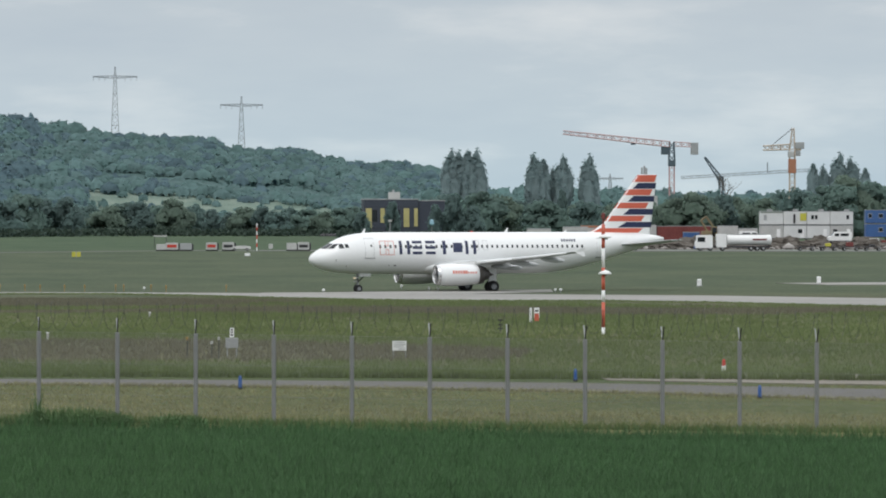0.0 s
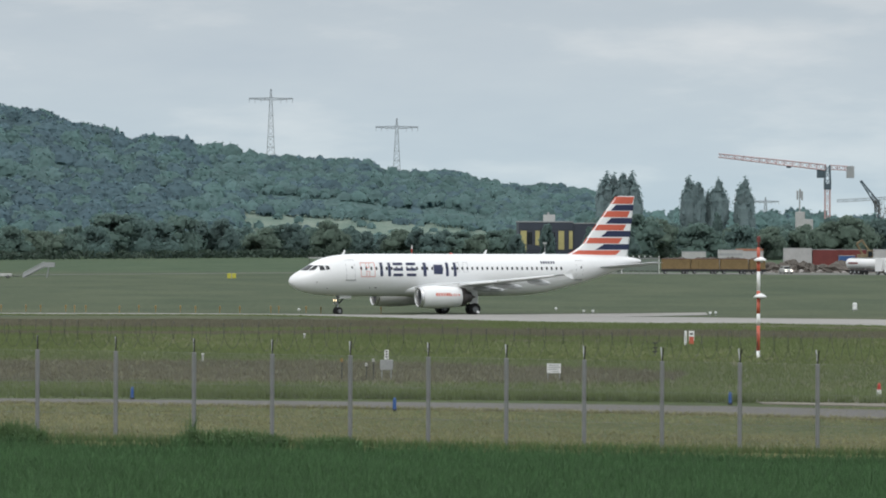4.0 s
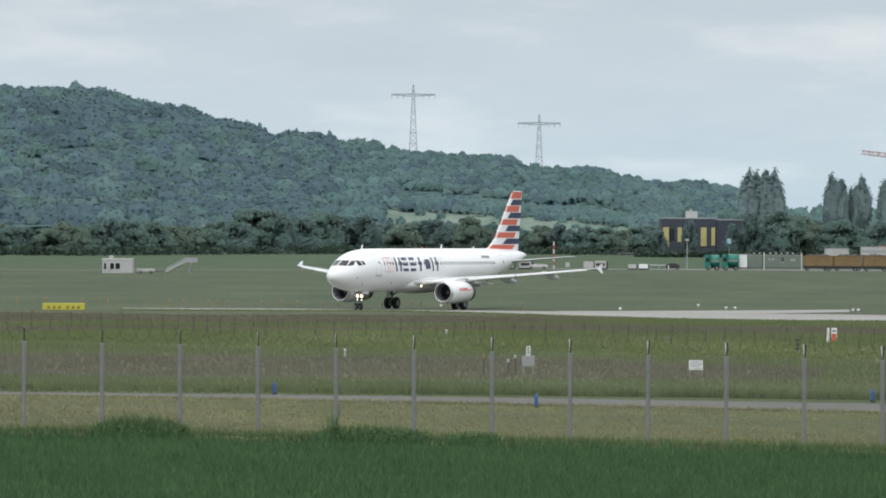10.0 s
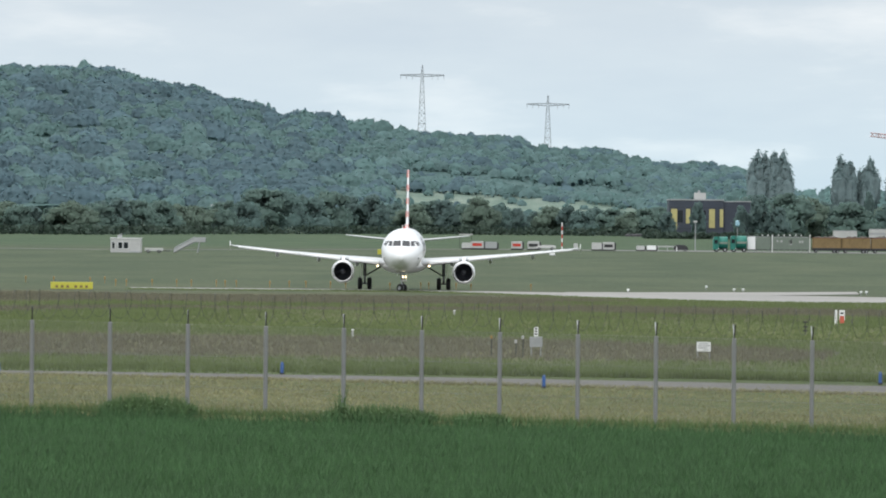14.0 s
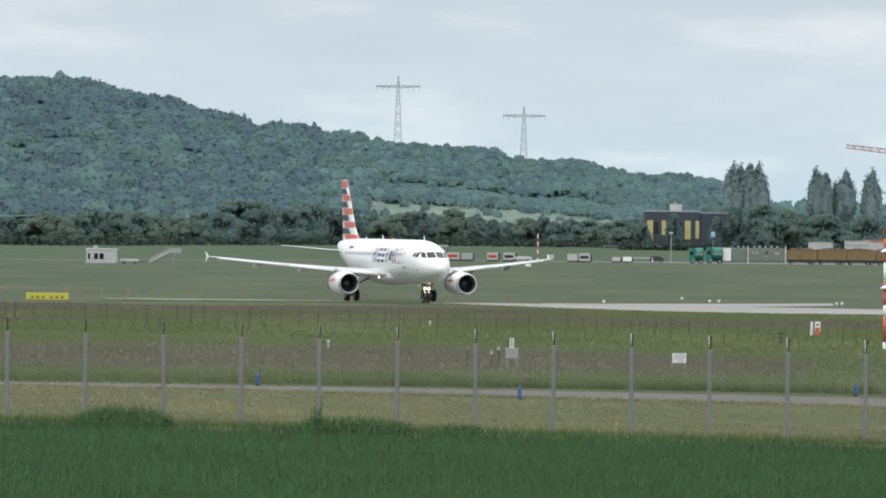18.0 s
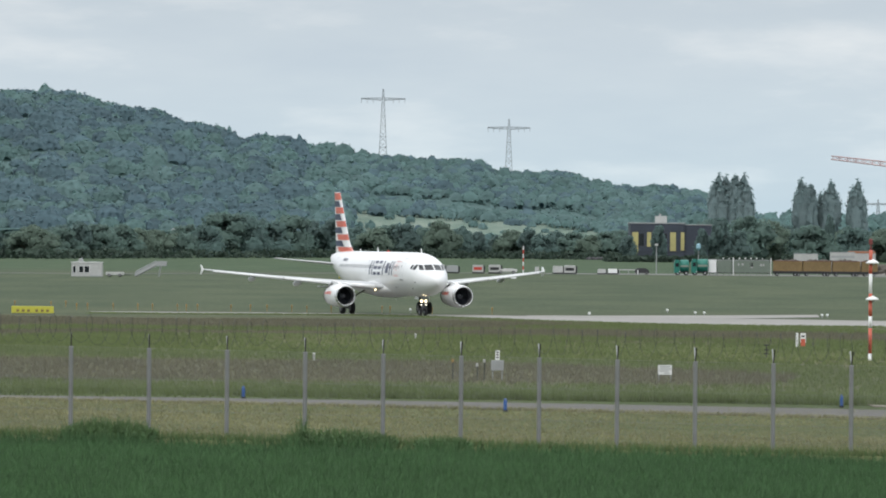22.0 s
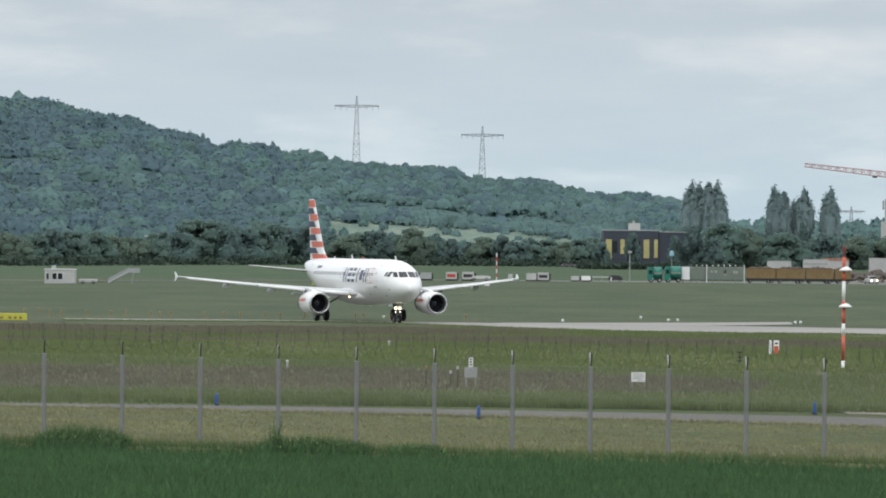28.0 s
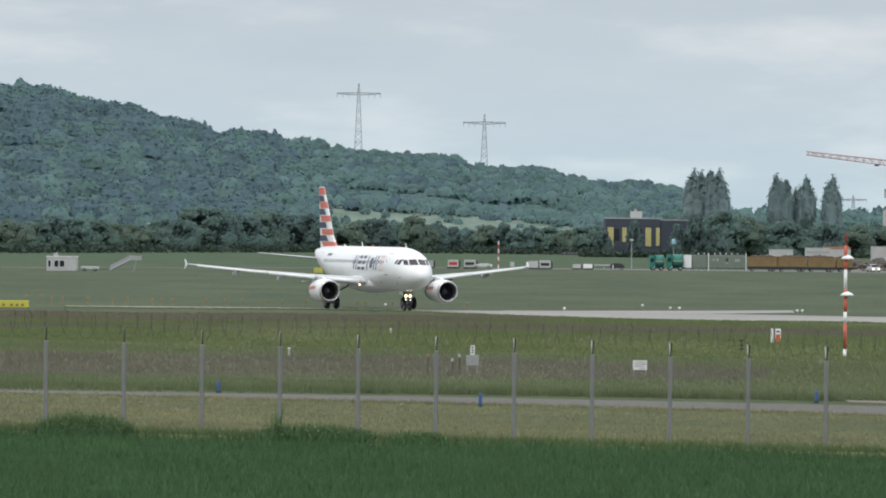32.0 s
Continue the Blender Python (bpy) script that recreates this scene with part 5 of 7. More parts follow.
        p = body[pick] * g.uniform(0.98, 1.05, (m, 1)) + g.normal(0, 0.05 * r, (m, 3)) * (1, 1, 0.6) + (x, y, z)
        facing.append(np.repeat(0.42 * w + SKYWARD + g.normal(0, 0.1, (m, 3)), 4, axis=0))
        w = w + g.normal(0, 0.22, (m, 3))
        t = np.cross(w, g.normal(0, 1, (m, 3)))
        t /= np.linalg.norm(t, axis=1)[:, None] + 1e-6
        u = np.cross(w, t)
        u /= np.linalg.norm(u, axis=1)[:, None] + 1e-6
        e = g.uniform(0.5, 1.15, (m, 1)) * (1.0 if r > 6.4 else 0.75)
        verts.append(np.stack([p - t * e, p - u * e, p + t * e, p + u * e], 1).reshape(-1, 3))
        q = count + 4 * np.arange(m)[:, None]
        faces += [q + np.array([[0, 1, 2]]), q + np.array([[0, 2, 3]])]
        slots.append(np.full(2 * m, tone))
        count += 4 * m
    facing = np.vstack(facing)
    facing /= np.linalg.norm(facing, axis=1)[:, None]
    ob = new("hill_wood", fast_mesh("hill_wood", np.vstack(verts), np.vstack(faces), ("hazy_leaf", "hazy_leaf_green", "hazy_leaf_dark", "hazy_leaf_pale"), True, facing, np.concatenate(slots)))
    return tagged(ob, "dense wooded hillside beyond the airport, leaves coloured blue-green with haze", "forest", kind="stuff")


hill_wood()


def hedge(x0, x1, y, top, n, label):
    g = np.random.default_rng(41)
    hv, hf = [], []
    for i, x in enumerate(g.uniform(x0, x1, n)):
        far = y(x) if callable(y) else y
        c = np.array([x * far / 1606 if callable(y) else x, far + g.normal(0, 2.0), g.uniform(0.2, top)])
        t, s = g.normal(0, 0.42, 3), g.normal(0, 0.42, 3)
        hv += [c - t, c + s, c + t, c - s]
        hf.append((4 * i, 4 * i + 1, 4 * i + 2, 4 * i + 3))
    tagged(new("hedge", fast_mesh("hedge", hv, hf, "hedge")), label, "hedge", kind="stuff")


hedge(-300, 420, lambda x: belt_y(x) - 44, 2.7, 9000, "low dark hedge along the field edge")
hedge(52, 103, 1468, 1.9, 1500, "low dark hedge before the industrial hall")
for k in KINDS + POPLARS:
    for o in (k, *k.children_recursive):
        bpy.data.objects.remove(o)


# ---- pylons and cranes ----
def lattice(bm, a, b, w0, w1, bays, r, up=(0, 0, 1)):
    """Four-legged lattice from a to b, w0 wide at a and w1 at b."""
    a, b = Vector(a), Vector(b)
    q = (b - a).to_track_quat("Z", "Y").to_matrix()

    def corner(k, i):
        w = (w0 + (w1 - w0) * k) / 2
        return a.lerp(b, k) + q @ Vector(((w, w), (-w, w), (-w, -w), (w, -w))[i % 4] + (0,))

    for j in range(bays):
        k0, k1 = j / bays, (j + 1) / bays
        for i in range(4):
            add_tube(bm, corner(k0, i), corner(k1, i), r, n=4, caps=False)
            add_tube(bm, corner(k0, i), corner(k1, i + 1), r * 0.6, n=3, caps=False)
            if j % 2 == 0:
                add_tube(bm, corner(k0, i), corner(k0, i + 1), r * 0.6, n=3, caps=False)
    return bm


def power_pylon(x, y, z0, z1, arm, label, r=0.22):
    t = thing("power_pylon", (x, y, 0), label, "pylon", "power pylons")
    h = z1 - z0
    part("tower", lattice(lattice(bmesh.new(), (0, 0, z0), (0, 0, z0 + h * 0.82), 6.5, 2.0, 14, r), (0, 0, z0 + h * 0.82), (0, 0, z1), 2.0, 0.5, 4, r), "pylon", t)
    for s in (-1, 1):
        bm = lattice(bmesh.new(), (s * 0.8, 0, z0 + h * 0.885), (s * arm, 0, z0 + h * 0.89), 1.7, 0.4, 7, r * 0.8)
        c = part("cross_arm", bm, "pylon", t)
        for u in (0.45, 0.72, 0.98):
            part("insulator", tube((s * arm * u, 0, z0 + h * 0.885), (s * arm * u, 0, z0 + h * 0.885 - 2.6), 0.16, 0.1, 6), "pylon", c)
    return t


power_pylon(-40.6, 3015, 46, 106.3, 14.7, "tall grey lattice power pylon on the wooded ridge")
power_pylon(43.4, 3015, 34, 86.8, 14.2, "grey lattice power pylon on the wooded ridge")
power_pylon(404, 4200, 8, 46, 12.5, "faint distant power pylon", 0.3)


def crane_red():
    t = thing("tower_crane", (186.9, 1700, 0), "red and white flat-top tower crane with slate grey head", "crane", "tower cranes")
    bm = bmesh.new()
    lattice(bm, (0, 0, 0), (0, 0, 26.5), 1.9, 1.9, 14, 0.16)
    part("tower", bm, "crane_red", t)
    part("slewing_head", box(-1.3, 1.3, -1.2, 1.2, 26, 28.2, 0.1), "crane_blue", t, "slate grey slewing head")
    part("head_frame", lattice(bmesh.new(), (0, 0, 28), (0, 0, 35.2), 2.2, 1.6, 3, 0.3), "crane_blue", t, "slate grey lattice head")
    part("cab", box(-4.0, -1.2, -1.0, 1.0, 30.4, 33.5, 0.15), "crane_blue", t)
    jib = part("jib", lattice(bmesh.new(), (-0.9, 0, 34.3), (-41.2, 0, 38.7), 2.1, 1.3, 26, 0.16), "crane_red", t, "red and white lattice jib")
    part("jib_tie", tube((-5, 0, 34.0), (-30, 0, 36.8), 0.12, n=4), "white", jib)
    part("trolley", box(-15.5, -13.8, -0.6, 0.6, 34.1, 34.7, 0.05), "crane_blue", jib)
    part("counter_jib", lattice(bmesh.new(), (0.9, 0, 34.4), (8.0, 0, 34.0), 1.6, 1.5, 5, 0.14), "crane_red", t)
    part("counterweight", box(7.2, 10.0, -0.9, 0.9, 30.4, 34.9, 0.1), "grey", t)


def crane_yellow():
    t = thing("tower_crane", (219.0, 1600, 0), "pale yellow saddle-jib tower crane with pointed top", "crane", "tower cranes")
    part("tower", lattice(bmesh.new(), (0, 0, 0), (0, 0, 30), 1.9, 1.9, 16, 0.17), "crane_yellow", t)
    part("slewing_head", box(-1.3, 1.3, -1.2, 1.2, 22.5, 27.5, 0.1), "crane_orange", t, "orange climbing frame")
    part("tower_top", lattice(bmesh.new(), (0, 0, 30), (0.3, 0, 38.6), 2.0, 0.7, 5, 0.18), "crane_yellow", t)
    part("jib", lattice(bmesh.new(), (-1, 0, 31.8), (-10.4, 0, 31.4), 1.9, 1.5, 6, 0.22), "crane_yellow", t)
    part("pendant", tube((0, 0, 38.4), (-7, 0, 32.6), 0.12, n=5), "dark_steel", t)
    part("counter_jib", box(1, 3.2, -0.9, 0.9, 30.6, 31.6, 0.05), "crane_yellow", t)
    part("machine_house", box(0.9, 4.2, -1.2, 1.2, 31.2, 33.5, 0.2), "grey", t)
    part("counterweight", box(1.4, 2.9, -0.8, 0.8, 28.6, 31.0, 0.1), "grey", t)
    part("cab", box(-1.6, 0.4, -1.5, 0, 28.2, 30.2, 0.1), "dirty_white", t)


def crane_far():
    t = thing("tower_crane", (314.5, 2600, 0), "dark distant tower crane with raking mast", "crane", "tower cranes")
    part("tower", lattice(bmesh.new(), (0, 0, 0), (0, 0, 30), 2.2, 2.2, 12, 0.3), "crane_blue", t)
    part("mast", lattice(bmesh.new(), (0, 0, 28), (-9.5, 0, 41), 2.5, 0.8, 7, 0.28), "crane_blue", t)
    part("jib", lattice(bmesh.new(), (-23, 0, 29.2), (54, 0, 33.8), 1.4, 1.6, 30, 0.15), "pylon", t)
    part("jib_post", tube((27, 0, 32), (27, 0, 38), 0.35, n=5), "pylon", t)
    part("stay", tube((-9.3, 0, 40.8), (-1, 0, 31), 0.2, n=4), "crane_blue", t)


crane_red()
crane_yellow()
crane_far()


def mobile_mast():
    t = thing("telecom_mast", (186.8, 1800, 0), "grey telecom mast on a white block", "mast")
    part("pole", tube((0, 0, 10), (0, 0, 27.3), 0.35, 0.25), "grey", t)
    for dx, z in ((-0.9, 23), (0.1, 23.6), (0.9, 22.8)):
        part("antenna_panel", box(dx - 0.35, dx + 0.35, -0.3, 0.3, z, z + 3.6, 0.05), "grey", t)
    part("block", box(-1.6, 1.9, -2, 2, 0, 18.2, 0.1), "dirty_white", t, "white rendered block")
    part("annex", box(1.9, 5.2, -2, 2, 0, 15.2, 0.1), "dirty_white", t)
    t = thing("chimney", (179.1, 2000, 0), "thin grey industrial chimney", "chimney")
    part("stack", tube((0, 0, 0), (0, 0, 26), 0.5, 0.4), "grey", t)
    part("platform", box(-0.9, 0.9, -0.9, 0.9, 22.5, 23.2, 0.05), "dark_steel", t)
    for z in (19.5, 24.4):
        part("ring", lathe([(z, 0.44), (z, 0.75), (z + 0.4, 0.75), (z + 0.4, 0.42)], 12, "Z"), "dark_steel", t)


mobile_mast()
bt = random.Random(17)
t = thing("bare_tree", (199.5, 1640, 0), "leafless dark tree beside the crane", "tree")
bm = bmesh.new()
add_tube(bm, (0, 0, 0), (0.3, 0, 14), 0.4, 0.22, 7)
tips = [(Vector((0.3, 0, 13)), 0.2, 4)]
while tips:
    p, r, k = tips.pop()
    for j in range(3):
        q = p + Vector((bt.uniform(-2.6, 2.6), bt.uniform(-1, 1), bt.uniform(0.8, 3.2))) * (0.45 + 0.15 * k)
        add_tube(bm, p, q, r, r * 0.6, 4, caps=False)
        if k > 1:
            tips.append((q, r * 0.6, k - 1))
part("trunk", bm, "bark", t)


# ---- airfield furniture ----
def marker_mast():
    t = thing("marker_mast", (24.33, 257, 0), "red and white banded mast with white disc lamps", "mast")
    for a, b, m in ((0.4, 1.14, "white"), (1.14, 2.58, "orange"), (2.58, 3.26, "white"), (3.26, 4.08, "orange"), (4.08, 4.55, "orange"), (4.55, 5.66, "white"), (5.66, 6.26, "orange"), (6.26, 7.03, "orange")):
        part("band", tube((0, 0, a), (0, 0, b), 0.1, n=14), m, t, "white band" if m == "white" else "red band", smooth=True)
    for zc in (4.22, 6.3):
        d = part("disc_lamp", lathe([(zc - 0.07, 0.02), (zc - 0.05, 0.36), (zc, 0.38), (zc + 0.1, 0.26), (zc + 0.19, 0.09), (zc + 0.2, 0.02)], 20, "Z", (0.1, 0, 0)), "white", t, "white disc lamp", smooth=True)
        part("bracket", box(-0.1, 0.26, -0.05, 0.05, zc - 0.14, zc - 0.07, 0.01), "steel", d)
    part("obstruction_lamp", lathe([(7.03, 0.05), (7.33, 0.05), (7.35, 0.11), (7.61, 0.11), (7.68, 0.02)], 12, "Z"), "rust", t, "dull red obstruction lamp")


marker_mast()


def blue_marker(x, y):
    z = ground_z(x, y)
    t = thing("road_marker", (x, y, z), "blue plastic marker post beside the perimeter road", "marker post", "marker posts along the road")
    part("post", add_lathe(bmesh.new(), [(0, 0.075), (0.42, 0.07), (0.5, 0.05), (0.53, 0.01)], 12, "Z"), "blue", t, smooth=True)
    part("foot", lathe([(-0.1, 0.1), (0.09, 0.1), (0.09, 0.02)], 10, "Z"), "dark_steel", t)


for x, y in ((2.42, 171.9), (15.95, 180.3), (21.7, 167.4), (-8.05, 183.4), (-19.0, 178.0), (29.5, 171.5)):
    blue_marker(x, y)


def sign_white():
    t = thing("notice_board", (10.46, 212, 0.55), "small white notice board with dark writing lines", "sign")
    part("board", box(-0.33, 0.33, -0.015, 0.015, 0.64, 1.09, 0.005), "white", t)
    for i, (w, o) in enumerate(((0.46, 0), (0.54, 0.02), (0.42, -0.04), (0.28, 0.1))):
        part("writing_bar", box(-w / 2 + o, w / 2 + o, -0.021, -0.016, 0.99 - i * 0.1, 1.028 - i * 0.1), "grey", t)
    for x in (-0.28, 0.28):
        part("leg", box(x - 0.02, x + 0.02, 0.016, 0.05, 0.2, 1.1), "steel", t)


def sign_grey():
    t = thing("equipment_box", (2.6, 212, 0), "grey equipment box with a white number plate above", "equipment box")
    part("cabinet", box(-0.3, 0.3, -0.12, 0.12, 1.32, 1.8, 0.02), "grey", t)
    part("panel", box(-0.2, 0.2, -0.125, -0.12, 1.48, 1.64), "grey", t)
    part("plate", box(-0.1, 0.1, -0.02, 0.02, 1.82, 2.26, 0.005), "white", t, "white plate")
    for z in (1.9, 2.02, 2.14):
        part("writing_bar", box(-0.05, 0.05, -0.026, -0.021, z, z + 0.07), "dark_steel", t)
    for x in (-0.22, 0.22):
        part("leg", box(x - 0.025, x + 0.025, -0.02, 0.02, 0.7, 1.32), "steel", t)
    for dx, h in ((-0.62, 1.75), (-0.95, 1.55), (-2.1, 1.75)):
        s = thing("ground_lamp", (2.6 + dx, 212, 0.8), "small stake lamp in the grass", "lamp", "stake lamps")
        part("stake", tube((0, 0, -0.1), (0.02, 0, h - 0.85), 0.025), "dark_steel", s)
        part("head", box(-0.06, 0.06, -0.06, 0.06, h - 0.86, h - 0.7, 0.02), "dirty_white" if dx > -2 else "orange_lamp", s)


def sign_red():
    t = thing("warning_marker", (22.95, 289, 0.26), "red and white warning boards on short posts", "sign")
    part("board", box(-0.05, 0.3, -0.03, 0.03, 0.72, 1.35, 0.005), "white", t)
    part("lower_board", box(-0.02, 0.26, -0.036, -0.031, 0.5, 0.98), "orange", t, "red lower board")
    part("post", box(-0.34, -0.18, -0.05, 0.05, 0.35, 1.35, 0.01), "white", t)
    part("leg", box(0.1, 0.14, -0.02, 0.02, 0.3, 0.72), "steel", t)
    part("writing_bar", box(0.02, 0.22, -0.037, -0.032, 1.1, 1.2), "dark_steel", t)
    t = thing("warning_marker", (23.1, 190, ground_z(23.1, 190)), "small white stake with a red cap", "marker")
    part("stake", box(-0.09, 0.09, -0.09, 0.09, -0.05, 0.28, 0.02), "white", t)
    part("cap", lathe([(0.28, 0.08), (0.5, 0.07), (0.56, 0.02)], 10, "Z"), "red", t)


def sign_yellow():
    t = thing("taxiway_sign", (-37.8, 417, ground_z(-37.8, 417) - 0.06), "long low yellow taxiway sign with dark marks", "sign")
    part("panel", box(-1.95, 1.95, -0.1, 0.1, 0.08, 0.72, 0.03), "yellow", t)
    for i in range(6):
        part("writing_bar", box(-1.5 + i * 0.5 + (0.25 if i > 2 else 0), -1.24 + i * 0.5 + (0.25 if i > 2 else 0), -0.106, -0.101, 0.2, 0.42), "ochre", t)
    for x in (-1.5, 0, 1.5):
        part("leg", box(x - 0.04, x + 0.04, -0.05, 0.05, -0.2, 0.1), "steel", t)


def edge_light(x, y, material, h, label):
    t = thing("edge_light", (x, y, ground_z(x, y)), label, "light", "taxiway edge lights")
    w = 0.13 if material == "white" else 0.075
    part("stem", tube((0, 0, -0.05), (0, 0, h * 0.6), 0.035), "steel" if material == "white" else "orange_lamp", t)
    part("head", lathe([(h * 0.5, 0.03), (h * 0.55, w), (h * 0.9, w), (h, 0.03)], 10, "Z"), material, t)


sign_white()
sign_grey()
sign_red()
sign_yellow()
for x, y in ((14.0, 430.6), (25.0, 447), (25.9, 447), (36.2, 431), (36.8, 432), (23, 462), (54, 466), (-3.2, 451)):
    edge_light(x, y, "white", 0.42, "small white taxiway edge light")
for x, y in ((-1, 440.5), (4.9, 445), (-11, 447), (-6, 449), (-5.2, 449), (-2.5, 449), (-15, 450), (-17.5, 451), (-24.5, 452), (-25.5, 450), (-26.5, 452), (-29, 452), (-30.5, 452.5), (-35.5, 452), (-36.5, 451), (-21, 449), (-9, 446), (-13.4, 447), (-33, 453), (-19.2, 452), (-40, 462), (-39, 468), (-44, 465), (-47, 466)):
    edge_light(x, y, "orange_lamp", 0.7, "orange stake light beside the taxiway")
for x, y in ((55.5, 478), (71.0, 497)):
    t = thing("field_box", (x, y, 0), "white rounded equipment box in the grass", "equipment box", "field boxes")
    part("housing", box(-0.22, 0.22, -0.22, 0.22, 0.0, 0.75, 0.1), "white", t)
    part("foot", box(-0.32, 0.32, -0.32, 0.32, -0.05, 0.06, 0.02), "grey", t)
t = thing("taxiway_sign", (-17.8, 808, 0), "pair of small yellow boards far out in the grass", "sign")
for x in (-0.42, 0.42):
    part("board", box(x - 0.36, x + 0.36, -0.08, 0.08, 0.1, 1.0, 0.03), "yellow", t)
part("leg", box(-0.06, 0.06, -0.05, 0.05, -0.1, 0.9), "grey", t)
t = thing("field_box", (13.1, 835, 0), "low white equipment box in the grass", "equipment box", "field boxes")
part("housing", box(-0.5, 0.5, -0.3, 0.3, 0.0, 0.5, 0.08), "white", t)
part("foot", box(-0.6, 0.6, -0.4, 0.4, -0.05, 0.06, 0.02), "grey", t)
t = thing("dark_marker", (18.8, 262, ground_z(18.2, 262)), "stack of small dark marker plates on a stake", "marker")
part("stake", tube((0, 0, -0.1), (0, 0, 0.75), 0.03), "dark_steel", t)
for z, w in ((0.7, 0.3), (0.42, 0.26), (0.2, 0.3)):
    part("plate", box(-w / 2, w / 2, -0.03, 0.03, z, z + 0.07, 0.01), "dark_steel", t)
for x, y, h in ((-1.8, 306, 0.35), (-7.0, 247, 0.35)):
    t = thing("stake", (x, y, ground_z(x, y)), "small white stake in the long grass", "stake", "white stakes")
    part("shaft", box(-0.06, 0.06, -0.06, 0.06, -0.05, h, 0.01), "dirty_white", t)
    part("cap", box(-0.075, 0.075, -0.075, 0.075, h, h + 0.06, 0.01), "white", t)


# ---- vehicles ----
def add_wheels(t, places, r=0.4, w=0.28):
    for x, y in places:
        k = part("wheel", lathe([(-w / 2, r * 0.5), (-w / 2, r * 0.93), (-w * 0.3, r), (w * 0.3, r), (w / 2, r * 0.93), (w / 2, r * 0.5)], 16, "Y"), "rubber", t, smooth=True)
        k.matrix_basis = pose(x, y, r)
        part("rim", lathe([(-w * 0.45, 0.02), (-w * 0.4, r * 0.55), (w * 0.4, r * 0.55), (w * 0.45, 0.02)], 12, "Y"), "grey", k)


def profile_body(name, outline, width, material, t, label="", tuck=0.12):
    """A vehicle body from its side outline, tucked in a little towards the roof."""
    bm = bmesh.new()
    zs = [z for _, z in outline]
    lo, hi = min(zs), max(zs)
    rings = []
    for s in (-1, 1):
        rings.append([bm.verts.new((x, s * (width / 2 - tuck * max(0, (z - lo) / (hi - lo) - 0.45)), z)) for x, z in outline])
    n = len(outline)
    bm.faces.new(rings[0])
    bm.faces.new(rings[1][::-1])
    for i in range(n):
        bm.faces.new((rings[0][i], rings[1][i], rings[1][(i + 1) % n], rings[0][(i + 1) % n]))
    bmesh.ops.recalc_face_normals(bm, faces=bm.faces)
    bmesh.ops.bevel(bm, geom=list(bm.edges), offset=0.05, segments=2, affect="EDGES")
    return part(name, bm, material, t, label)


def van(x, y, rz, label, material="white", z=0.0):
    t = thing("van", (x, y, z), label, "van", "vans by the site", rz=rz)
    body = profile_body("body", [(-2.6, 0.45), (-2.62, 2.25), (-2.4, 2.45), (1.1, 2.45), (1.9, 1.5), (2.6, 1.25), (2.7, 0.45)], 1.95, material, t)
    for s in (-1, 1):
        part("side_window", box(0.25, 1.25, s * 0.985 - 0.01, s * 0.985 + 0.01, 1.45, 2.05), "glass", body)
        part("rear_side_window", box(-1.9, -0.1, s * 0.985 - 0.01, s * 0.985 + 0.01, 1.5, 2.05), "glass", body)
        part("headlight", box(2.6, 2.72, s * 0.7 - 0.18, s * 0.7 + 0.18, 0.85, 1.08, 0.02), "grey", body)
    bm = bmesh.new()
    vs = [bm.verts.new(p) for p in ((1.24, -0.82, 2.33), (1.24, 0.82, 2.33), (1.93, 0.88, 1.55), (1.93, -0.88, 1.55))]
    bm.faces.new(vs)
    part("windscreen", bm, "glass", body)
    part("bumper", box(2.62, 2.8, -0.9, 0.9, 0.4, 0.7, 0.05), "dark_steel", t)
    add_wheels(t, [(a, s * 0.86) for a in (-1.7, 1.75) for s in (-1, 1)], 0.35, 0.22)
    return t


def car(x, y, rz, material, label, lit=False, h=1.5):
    t = thing("car", (x, y, 0), label, "car", "cars on the service road", rz=rz)
    body = profile_body("body", [(-2.1, 0.4), (-2.15, 0.95), (-1.7, 1.0), (-1.2, h), (0.5, h), (1.2, 1.0), (2.05, 0.85), (2.15, 0.4)], 1.8, material, t, tuck=0.4)
    for s in (-1, 1):
        part("side_window", box(-1.1, 0.5, s * 0.8 - 0.01, s * 0.8 + 0.01, 1.02, h - 0.1), "glass", body)
        part("headlight", lathe([(2.14, 0.01), (2.16, 0.17), (2.05, 0.17)], 12, "X", (0, s * 0.62, 0.74)), "lamp_soft" if lit else "grey", body, "lit headlight" if lit else "")
    part("windscreen", box(0.62, 1.05, -0.68, 0.68, 1.05, h - 0.12), "glass", body)
    add_wheels(t, [(a, s * 0.8) for a in (-1.35, 1.35) for s in (-1, 1)], 0.33, 0.2)
    return t


def container(x0, x1, y, z0, z1, material, label, name="container", depth=2.4, ribs=True, group="site containers", door=None):
    t = thing(name, ((x0 + x1) / 2, y, 0), label, "container", group)
    w = (x1 - x0) / 2
    shell = part("shell", box(-w, w, 0, depth, z0, z1, 0.03), material, t)
    if ribs:
        bm = bmesh.new()
        k = -w + 0.25
        while k < w - 0.2:
            add_box(bm, k, k + 0.12, -0.035, -0.002, z0 + 0.15, z1 - 0.15)
            k += 0.42
        part("ribs", bm, material, shell)
    part("top_rail", box(-w - 0.02, w + 0.02, -0.05, depth + 0.05, z1 - 0.02, z1 + 0.1, 0.02), "grey", t)
    part("bottom_rail", box(-w - 0.02, w + 0.02, -0.05, depth + 0.05, z0 - 0.02, z0 + 0.12, 0.02), "dark_steel", t)
    if z0 > 0.2:
        for k in (-w + 0.2, w - 0.2):
            part("support", box(k - 0.12, k + 0.12, 0.1, 0.4, 0, z0), "grey", t)
    return t


